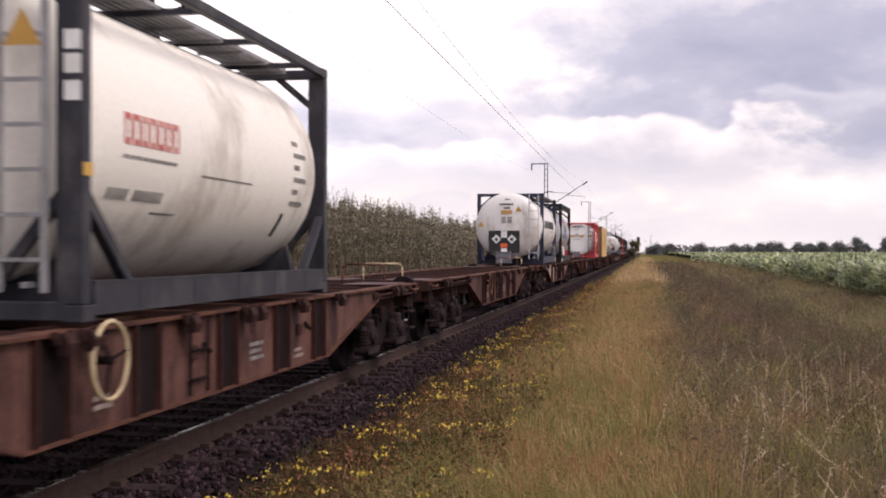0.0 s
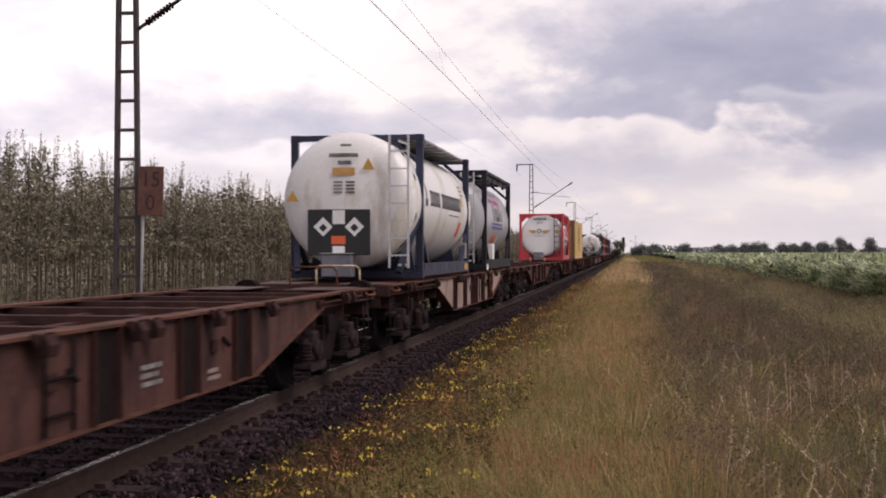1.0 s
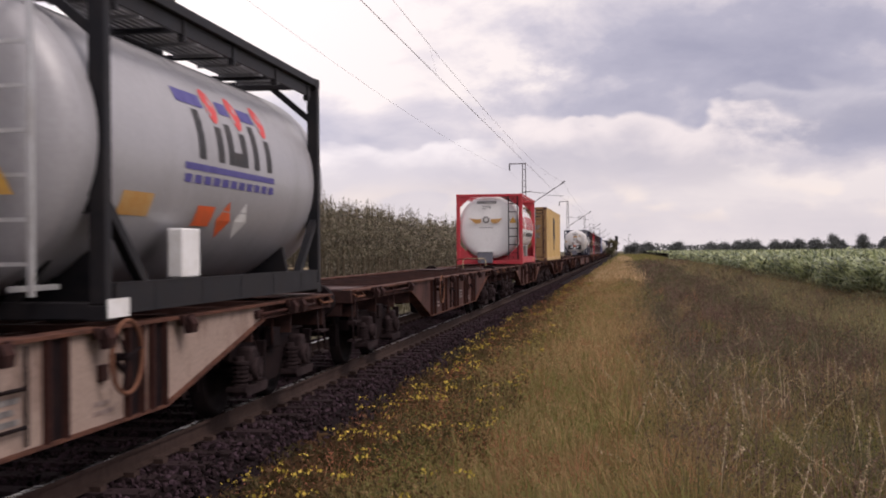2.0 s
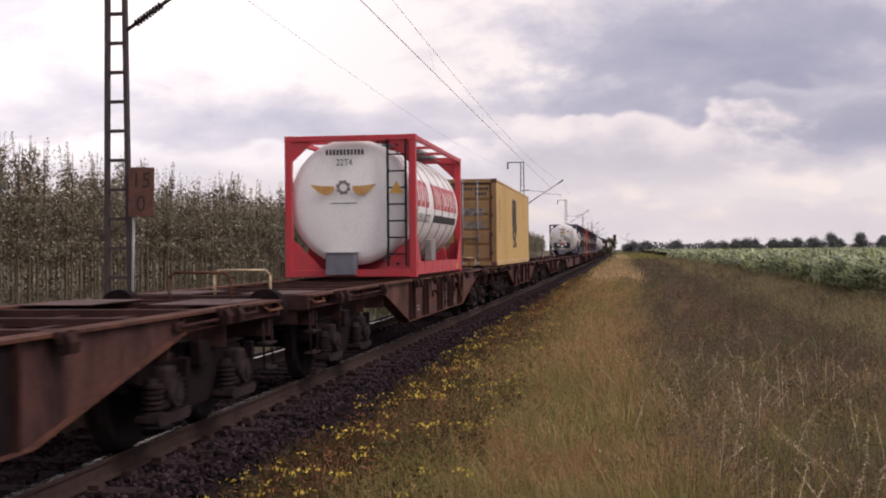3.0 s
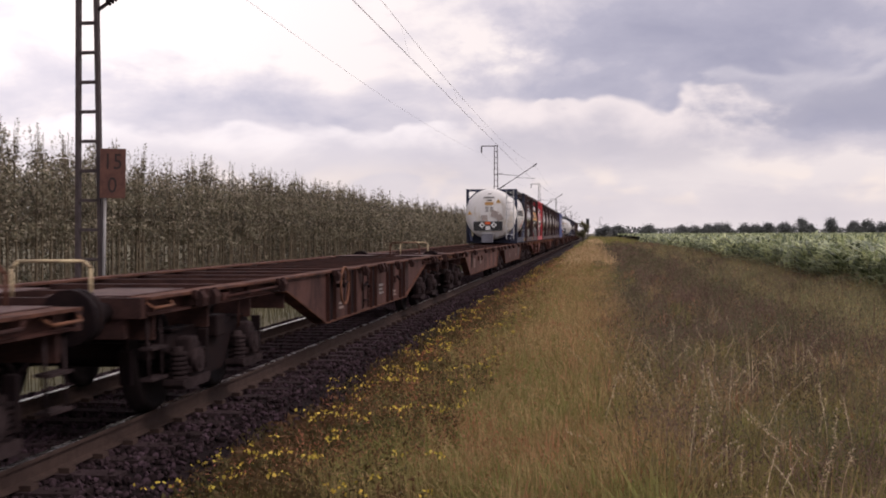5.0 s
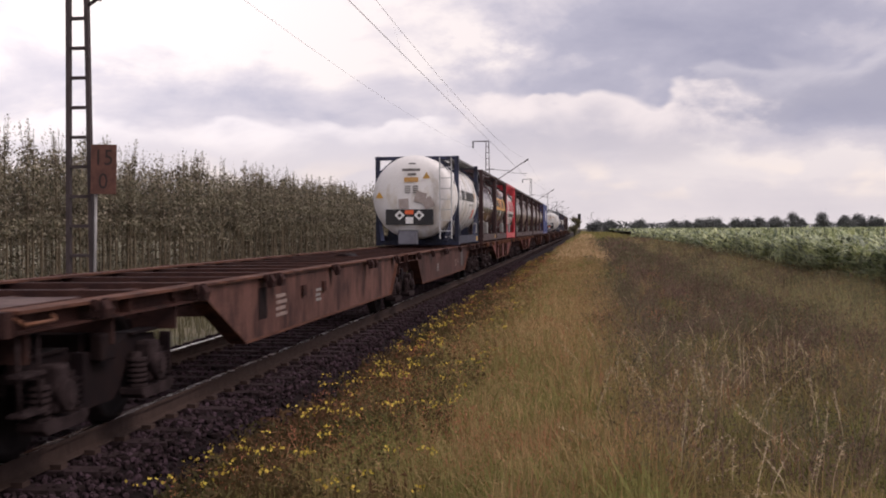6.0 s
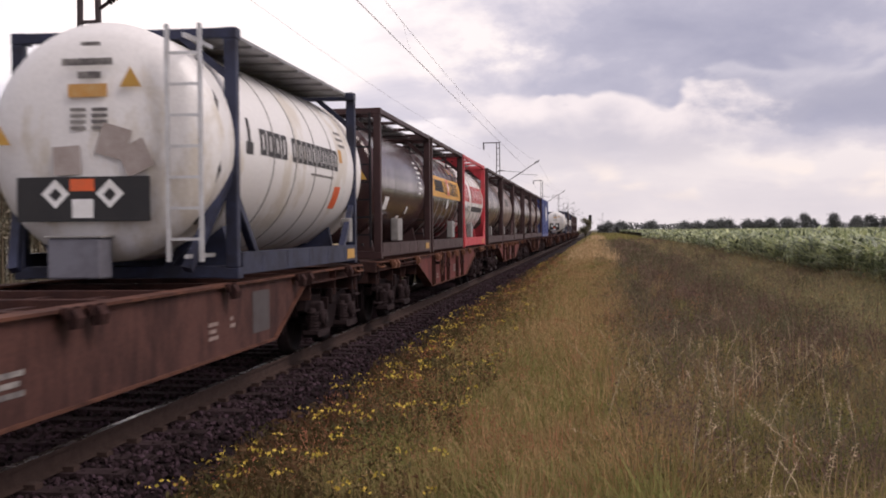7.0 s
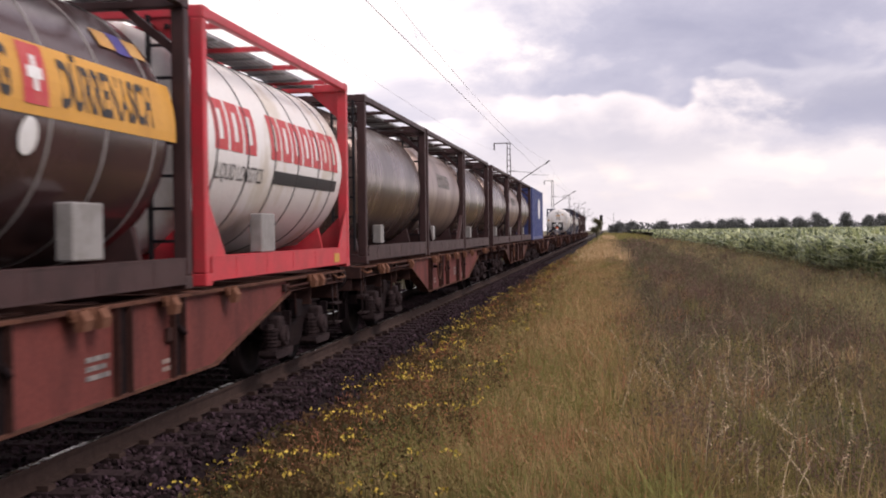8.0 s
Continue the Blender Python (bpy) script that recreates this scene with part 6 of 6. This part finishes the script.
    stuff("dry_patch_grass", blades(x, y, ground_height(x, y), RNG.uniform(0.45, 0.8, n), RNG.uniform(0.03, 0.06, n), np.abs(RNG.normal(0.2, 0.4, n))), PALE_DRY, "pale dry grass patch along the line", "grass")
    # dark weeds towards the field
    count = 3600
    cx, cy = verge_points(count, 8.4, 170, -0.1)
    ok = (smooth_field(cx, cy, 1.5, 85) > -0.7) & (cx > 0.3 + 0.3 * smooth_field(cx, cy, 6.0, 41) + 0.3 * smooth_field(cx, cy, 1.8, 87) + RNG.normal(0, 0.2, count)) & ((cy > 12) | (RNG.random(count) < 0.6))
    cx, cy = cx[ok], cy[ok]
    spread = RNG.uniform(0.12, 0.26, len(cx)) * (1 + cy / 70)
    big = 0.54 + 0.2 * smooth_field(cx, cy, 2.6, 43) + 0.12 * smooth_field(cx, cy, 0.9, 45) + 0.2 * np.clip((cx - 1) / 4, 0, 1) + RNG.normal(0, 0.09, len(cx))
    k = np.repeat(np.arange(len(cx)), 12)
    dx, dy = RNG.normal(0, 1, len(k)), RNG.normal(0, 1, len(k))
    x, y = cx[k] + dx * spread[k], cy[k] + dy * spread[k]
    h = big[k] * np.clip(1.08 - 0.16 * (dx ** 2 + dy ** 2), 0.35, 1.1) * RNG.uniform(0.75, 1.08, len(k))
    w = RNG.uniform(0.006, 0.012, len(x)) * (0.7 + y / 20)
    tone = 1.3 * smooth_field(x, y, 3.0, 47) + RNG.normal(0, 0.5, len(cx))[k]
    g = tone > -0.1
    stuff("weeds", blades(x[~g], y[~g], ground_height(x[~g], y[~g]), h[~g], w[~g] * 0.8, np.abs(RNG.normal(0.15, 0.36, (~g).sum())), 0.8), WEED, "dense dull brown weeds", "weeds")
    stuff("green_weeds", blades(x[g], y[g], ground_height(x[g], y[g]), h[g], w[g] * 0.8, np.abs(RNG.normal(0.15, 0.36, g.sum())), 0.8), WEED_GREEN, "dense grey green weeds", "weeds")
    k = np.repeat(np.arange(len(x)), 8)
    c = np.stack([x[k] + RNG.normal(0, 0.12, len(k)), y[k] + RNG.normal(0, 0.12, len(k)), ground_height(x[k], y[k]) + h[k] * RNG.uniform(0.3, 1.0, len(k))], -1)
    s = RNG.uniform(0.008, 0.022, len(k)) * (0.65 + y[k] / 26)
    pick = ~g[k]
    stuff("weed_leaves", leaf_quads(c[pick], s[pick], 0.8), WEED, "small dull brown weed leaves", "weeds")
    stuff("green_weed_leaves", leaf_quads(c[~pick], s[~pick], 0.8), WEED_GREEN, "small grey green weed leaves", "weeds")
    # rough olive grass between the weeds and the maize
    n = 26000
    x, y = verge_points(n, 17, 150, 4.2, 8.8)
    ok = x > 4.6 + 0.9 * smooth_field(x, y, 7.0, 83)
    x, y = x[ok], y[ok]
    n = len(x)
    h = RNG.uniform(0.45, 0.95, n) * (0.9 + 0.25 * smooth_field(x, y, 3.0, 81))
    stuff("field_edge_grass", blades(x, y, ground_height(x, y), h, RNG.uniform(0.006, 0.012, n) * (0.6 + y / 22), np.abs(RNG.normal(0.2, 0.4, n)), 0.9), PALE_OLIVE, "rough olive grass along the maize field", "grass")
    c = np.stack([x, y, ground_height(x, y) + h * RNG.uniform(0.5, 1.0, n)], -1)
    stuff("field_edge_heads", leaf_quads(c, RNG.uniform(0.012, 0.026, n) * (0.6 + y / 30), 0.5), GOLD, "dry grass seed heads along the maize field", "grass")
    # mixed grass in the foreground on the field side
    n = 46000
    x, y = verge_points(n, 7.0, 19, -0.6)
    tone = smooth_field(x, y, 2.5, 51) + RNG.normal(0, 0.6, n)
    h = RNG.uniform(0.22, 0.58, n) * (0.85 + 0.4 * smooth_field(x, y, 1.4, 53))
    w = RNG.uniform(0.005, 0.010, n)
    for name, ok, m_, lab in (("meadow_grass", tone < 0.6, GREEN_GRASS, "olive green meadow grass"), ("dry_meadow_grass", tone >= 0.6, GOLD, "dry golden meadow grass")):
        stuff(name, blades(x[ok], y[ok], ground_height(x[ok], y[ok]), h[ok], w[ok], np.abs(RNG.normal(0.25, 0.45, ok.sum())), 0.9), m_, lab, "grass")
    # tussocks: fans of blades out of one root
    for name, m_, count, x0, lab in (("golden_tussocks", GOLD, 230, -1.6, "golden grass tussocks"), ("brown_tussocks", WEED, 380, 0.2, "dull brown tussocks"), ("green_tussocks", GREEN_GRASS, 260, -2.2, "olive green tussocks"), ("russet_tussocks", RUSSET, 150, -2.4, "russet tussocks")):
        tx, ty = verge_points(count, 8.6, 70, x0)
        k = np.repeat(np.arange(count), 46)
        n = len(k)
        tall = RNG.uniform(0.3, 0.62, count)[k] * np.where(tx[k] < -1.2, 0.65, 1.0)
        x, y = tx[k] + RNG.normal(0, 0.05, n), ty[k] + RNG.normal(0, 0.05, n)
        stuff(name, blades(x, y, ground_height(x, y), tall * RNG.uniform(0.6, 1.1, n), RNG.uniform(0.004, 0.008, n) * (0.6 + y / 25), np.abs(RNG.normal(0.0, 0.32, n)), 0.8), m_, lab, "grass")
    # round the standpoint and behind it
    n = 14000
    x, y = RNG.uniform(-2.7, 9, n), RNG.uniform(-7, 8, n)
    stuff("near_grass", blades(x, y, ground_height(x, y), RNG.uniform(0.12, 0.4, n), RNG.uniform(0.008, 0.016, n), np.abs(RNG.normal(0.1, 0.25, n))), GREEN_GRASS, "rough olive grass at the standpoint", "grass")
    # pale seed stalks standing over the rest
    cx, cy = verge_points(34, 7.8, 20, 0.3)
    k = np.repeat(np.arange(34), 6)
    x, y = verge_points(110, 7.6, 26, 0.0)
    x = np.concatenate([x, cx[k] + RNG.normal(0, 0.22, len(k))])
    y = np.concatenate([y, cy[k] + RNG.normal(0, 0.22, len(k))])
    n = len(x)
    h = RNG.uniform(0.5, 0.92, n)
    lean = RNG.uniform(0.05, 0.6, n)
    stalk = blades(x, y, ground_height(x, y), h, np.full(n, 0.008), lean, 0.9)
    tips = stalk[0].reshape(n, 6, 3)
    sets = [stalk]
    for u in np.linspace(0.25, 1.0, 14):
        c = tips[:, 2:4].mean(1) * (1 - u) + tips[:, 4:6].mean(1) * u
        for _ in range(2):
            sets.append(leaf_quads(c + RNG.normal(0, 0.008, (n, 3)), RNG.uniform(0.009, 0.018, n), 0.6))
    stuff("seed_stalks", join(*sets), STRAW, "pale straw coloured bent grass seed heads", "grass")
    # thin sward beyond, both sides of the line
    n = 5000
    x, y = verge_points(n, 130, 620, -2.5, 10.5)
    stuff("far_verge_grass", blades(x, y, ground_height(x, y), RNG.uniform(0.4, 0.8, n), RNG.uniform(0.08, 0.2, n), np.abs(RNG.normal(0.2, 0.4, n))), GREEN_GRASS, "distant rough grass along the line", "grass")
    n = 34000
    y = 8 * (500 / 8) ** RNG.random(n)
    x = -7.0 - 14.5 * RNG.random(n)
    stuff("far_side_grass", blades(x, y, ground_height(x, y), RNG.uniform(0.3, 0.7, n), RNG.uniform(0.01, 0.02, n) * (0.6 + y / 30), RNG.uniform(0.05, 0.25, n)), WEED_GREEN, "rough dull grass beyond the track", "grass")


def grow_maize():
    x0 = 8.5
    n = 4300
    y = 20 * (230 / 20) ** (RNG.random(n))
    wide = np.maximum(0.30 * y + 4 - x0, 3.0)
    x = x0 + wide * RNG.random(n) ** 1.6
    x = x0 + np.round((x - x0) / 0.75) * 0.75 + RNG.normal(0, 0.06, n)
    g = ground_height(x, y)
    tall = 1.72 + RNG.normal(0, 0.13, n) + 0.1 * smooth_field(x, y, 9.0, 61)
    sets = []
    for i in range(8):
        base = tall * (0.24 + 0.093 * i)
        size = RNG.uniform(0.5, 0.85, n)
        sets.append(blades(x + RNG.normal(0, 0.02, n), y, g + base, size * RNG.uniform(0.45, 0.9, n), RNG.uniform(0.07, 0.13, n) * (0.8 + y / 120), size * RNG.uniform(0.5, 1.2, n), 1.3, (0, 0.35, 0.7, 1.0), (0.6, 1.0, 0.8, 0.1)))
    stuff("maize_leaves", join(*sets), MAIZE_LEAF, "long arching green maize leaves", "maize")
    stuff("maize_stalks", blades(x, y, g, tall, np.full(n, 0.03), np.full(n, 0.03)), WEED_GREEN, "upright maize stalks in rows", "maize")
    # the far part of the field: a rough canopy, leaf shade in its colour
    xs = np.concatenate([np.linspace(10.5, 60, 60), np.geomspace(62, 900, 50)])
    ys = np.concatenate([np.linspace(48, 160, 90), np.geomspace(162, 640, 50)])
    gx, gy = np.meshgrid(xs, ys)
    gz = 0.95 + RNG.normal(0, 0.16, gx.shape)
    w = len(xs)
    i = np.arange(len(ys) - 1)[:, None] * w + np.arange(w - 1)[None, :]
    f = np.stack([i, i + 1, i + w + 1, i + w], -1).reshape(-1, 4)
    stuff("maize_canopy", (np.stack([gx, gy, gz], -1).reshape(-1, 3), f), MAIZE_SHADE, "dense canopy sheet of the far maize, coloured as shade", "maize")
    n = 20000
    y = 55 * (620 / 55) ** RNG.random(n)
    x = 9.5 + (0.36 * y) * RNG.random(n)
    stuff("far_maize_leaves", blades(x, y, np.full(n, 0.8), RNG.uniform(0.35, 0.8, n), RNG.uniform(0.08, 0.16, n) * (0.8 + y / 110), RNG.uniform(0.1, 0.5, n), 0.8), MAIZE_LEAF, "green maize leaf tips far off", "maize")


def young_tree_mesh(seed, leaves=210, tall=5.0):
    """A thin pole with a leafy crown on its upper half and a few feathery leaders above it."""
    r = np.random.default_rng(seed)
    bm = B()
    bend = r.normal(0, 0.08, 2)
    pts = [(0, 0, -0.3), (bend[0] * 0.3, bend[1] * 0.3, tall * 0.4), (bend[0], bend[1], tall * 0.80), (bend[0] * 1.3, bend[1] * 1.3, tall * 0.97)]
    for (a, b), (ra, rb) in zip(zip(pts, pts[1:]), ((0.05, 0.04), (0.04, 0.018), (0.018, 0.006))):
        tube(bm, a, b, ra, 5, rb, False)
    centres = []
    foot_of_crown = r.uniform(0.24, 0.42)
    for k in range(15):
        z = tall * (foot_of_crown + (0.80 - foot_of_crown) * k / 14)
        a = r.uniform(0, 6.28)
        reach = r.uniform(0.35, 0.85) * (1.0 - 0.045 * k)
        tip = (math.cos(a) * reach, math.sin(a) * reach, z + r.uniform(0.15, 0.5))
        tube(bm, (bend[0] * 0.6, bend[1] * 0.6, z - 0.2), tip, 0.012, 4, 0.004, False)
        centres.append(tip)
    leaders = []
    for k in range(4):
        a = r.uniform(0, 6.28)
        foot = np.array([bend[0] + math.cos(a) * 0.12, bend[1] + math.sin(a) * 0.12, tall * 0.78])
        tip = foot + np.array([math.cos(a) * 0.18 + r.normal(0, 0.08), math.sin(a) * 0.18 + r.normal(0, 0.08), tall * r.uniform(0.08, 0.27)])
        tube(bm, foot, tip, 0.008, 4, 0.003, False)
        leaders.append((foot, tip))
    trunk = bpy.data.meshes.new("trunk")
    bm.to_mesh(trunk)
    bm.free()
    trunk.materials.append(STEM_BARK)
    pts, size = [], []
    tips = np.array(centres)
    for i in range(leaves):
        if i < leaves * 0.78:
            c = tips[r.integers(len(tips))] * r.uniform(0.6, 1.0, 3) ** np.array([1, 1, 0]) + r.normal(0, 0.13, 3)
            size.append(r.uniform(0.07, 0.125))
        else:
            foot, tip = leaders[r.integers(4)]
            u = r.random() ** 0.8
            c = foot * (1 - u) + tip * u + r.normal(0, 0.06 * (1.2 - 0.7 * u), 3)
            size.append(r.uniform(0.03, 0.065))
        pts.append(c)
    v, f = leaf_quads(np.array(pts), np.array(size), 0.8)
    return trunk, mesh_from_arrays("crown", v, f, TREE_LEAF), (v, f)


def grow_plantation():
    kinds = [young_tree_mesh(100 + i, 460, 4.9 + 0.32 * i) for i in range(7)]
    # the front row stands as single trees
    k = 0
    for i in range(105):
        y = 22 + 0.85 * i + RNG.normal(0, 0.12)
        trunk, crown, _ = kinds[RNG.integers(7)]
        tree = thing("young_tree", "slender young tree with an olive crown in a dense row", "tree", "plantation trees", m=pose(-21.6 + RNG.normal(0, 0.12), y, -0.62, 0, 0, RNG.uniform(0, 360)))
        for nm, me in (("trunk", trunk), ("crown", crown)):
            o = new(nm, me)
            o.parent = tree
    # all that stand behind them and farther along
    leaf_sets, stems = [], []
    pos = []
    for row in range(11):
        y = 16.0
        while y < 330:
            if not (row == 0 and y < 112):
                pos.append((-21.6 - 1.1 * row + RNG.normal(0, 0.15), y + RNG.normal(0, 0.2)))
            y += 0.8 if y < 120 else 1.3
    pos = np.array(pos)
    for j, (px, py) in enumerate(pos):
        v, f = kinds[(j * 5 + j // 7) % 7][2]
        far = py > 90
        step = 3 if far or px < -25 else (1 if px > -23 else 2)
        q = v.reshape(-1, 4, 3)[j % step::step]
        if far:
            q = q.mean(1, keepdims=True) + (q - q.mean(1, keepdims=True)) * 1.6
        a = RNG.uniform(0, 6.28)
        rot = np.array([[math.cos(a), -math.sin(a), 0], [math.sin(a), math.cos(a), 0], [0, 0, RNG.uniform(0.92, 1.08)]])
        leaf_sets.append(q.reshape(-1, 3) @ rot.T + np.array([px, py, -0.62]))
    v = np.concatenate(leaf_sets)
    stuff("plantation_leaves", (v, np.arange(len(v)).reshape(-1, 4)), TREE_LEAF, "olive foliage of a dense young tree plantation", "trees")
    n = 15000
    x, y = -22.5 - 11 * RNG.random(n) ** 1.5, 17 * (260 / 17) ** RNG.random(n)
    low = leaf_quads(np.stack([x, y, -0.6 + 1.5 * RNG.random(n) ** 1.4], -1), RNG.uniform(0.06, 0.13, n) * (0.8 + y / 120), 0.8)
    stuff("undergrowth", low, TREE_LEAF, "dark undergrowth between the plantation stems", "undergrowth")
    n = len(pos)
    stuff("plantation_stems", blades(pos[:, 0], pos[:, 1], np.full(n, -0.62), RNG.uniform(3.2, 4.4, n), np.full(n, 0.045), np.full(n, 0.1), 0.2), STEM_BARK, "thin upright plantation stems", "trees")


def broad_tree(name, label, x, y, tall, wide, seed, material, group=""):
    """Trunk with limbs, and a crown of leaf clumps with gaps."""
    r = np.random.default_rng(seed)
    t = thing(name, label, "tree" if "tree" in name else "bush", group, m=pose(x, y, -0.55))
    bm = B()
    tube(bm, (0, 0, -0.2), (0, 0, tall * 0.5), tall * 0.03, 7, tall * 0.018)
    blobs = []
    for i in range(16):
        a, u = r.uniform(0, 6.28), r.random()
        z = tall * (0.28 + 0.58 * u)
        reach = wide * 0.5 * math.sin(math.pi * min(0.95, 0.25 + 0.72 * u)) * r.uniform(0.35, 0.85)
        c = np.array((math.cos(a) * reach, math.sin(a) * reach, z))
        tube(bm, (0, 0, tall * (0.2 + 0.25 * u)), c, tall * 0.01, 5, tall * 0.004, False)
        blobs.append((c, wide * r.uniform(0.13, 0.22)))
    part("trunk", bm, BARK, t)
    pts = np.concatenate([c + r.normal(0, 1, (190, 3)) * s * np.array([0.62, 0.62, 0.55]) for c, s in blobs])
    v, f = leaf_quads(pts, r.uniform(0.03, 0.06, len(pts)) * wide * 0.9, 0.9)
    o = new("crown", mesh_from_arrays("crown", v, f, material))
    o.parent = t
    return t


def grow_distance():
    D = 600.0
    k = 0
    for angle_px, tall, wide in ((92, 5.2, 8), (150, 4.2, 9), (172, 4.6, 8), (192, 4.8, 8), (212, 5.6, 8), (232, 5.0, 8), (262, 5.2, 8), (280, 4.8, 8), (300, 5.4, 8), (322, 5.6, 9), (348, 8.0, 8), (376, 4.8, 6), (412, 9.0, 8.5), (436, 6.6, 8), (462, 7.4, 8), (487, 7.6, 8), (512, 8.0, 8), (538, 7.6, 8), (562, 8.2, 8), (590, 7.6, 9)):
        broad_tree("broad_tree", "distant dark broad-crowned tree behind the maize field", angle_px / 2085 * D, D + RNG.uniform(-15, 15), tall + 1.0, wide, 200 + k, HAZY_LEAF, "trees on the horizon")
        k += 1
    n = 9000
    y = D + 30 + RNG.uniform(-8, 8, n)
    x = RNG.uniform(3, 230, n)
    top = 3.3 + 0.9 * smooth_field(x, y, 30.0, 71)
    z = -0.5 + (top + 0.9) * RNG.random(n)
    stuff("far_hedge", leaf_quads(np.stack([x, y, z], -1), RNG.uniform(0.4, 0.9, n), 1.0), HAZY_LEAF, "low dark hedge along the horizon", "hedge")
    broad_tree("bush", "tall green bush close beside the track", -2.2, 221, 5.2, 2.5, 301, WEED_GREEN)
    broad_tree("broad_tree", "dark tree beyond the far end of the train", -12.0, 420, 8.6, 8.0, 302, HAZY_LEAF)
    broad_tree("broad_tree", "dark tree beyond the far end of the train", 3.0, 520, 6.0, 8.0, 303, HAZY_LEAF)
    broad_tree("broad_tree", "dark tree beyond the far end of the train", 11.0, 540, 5.0, 9.0, 304, HAZY_LEAF)
    # signal beside the line
    sig = thing("railway_signal", "dark railway light signal on a slim post", "signal", m=pose(-2.0, 330, 0))
    part("post", tube(B(), (0, 0, -0.6), (0, 0, 3.6), 0.09, 8), MAST_STEEL, sig)
    part("signal_head", box(B(), -0.42, 0.42, -0.12, 0.12, 3.5, 5.6, 0.05), BLACK, sig, "black signal screen")
    part("lamp_box", box(B(), -0.3, 0.3, -0.12, 0.12, 1.7, 2.5, 0.04), BLACK, sig)
    mast = [o for o in scene.objects if o.name == "catenary_mast"][0]
    copy_thing(mast, pose(2.3, 560, 0, 0, 0, 180))


grow_verge()
grow_maize()
grow_plantation()
grow_distance()


# ---- what moves ----
def motions():
    end = 8.0
    times = [0.0, 1 / FPS] + [0.5 * i for i in range(1, 16)] + [end - 1 / FPS, end]
    for ob, s, h in MOVERS:
        walk(ob, [(t, pose(TRACK, s - SPEED * t, h)) for t in times])
    turn = math.degrees(SPEED / FPS / WHEEL)
    for ob, s, h in MOVERS:
        wheels = [c for c in ob.children if c.name.startswith("wheelset")]
        if s > 345:
            continue
        for w in wheels:
            y = w.matrix_basis.translation.y
            walk(w, [(k / FPS, pose(0, y, WHEEL, turn * k, 0, 0)) for k in range(int(end * FPS) + 1)])


motions()
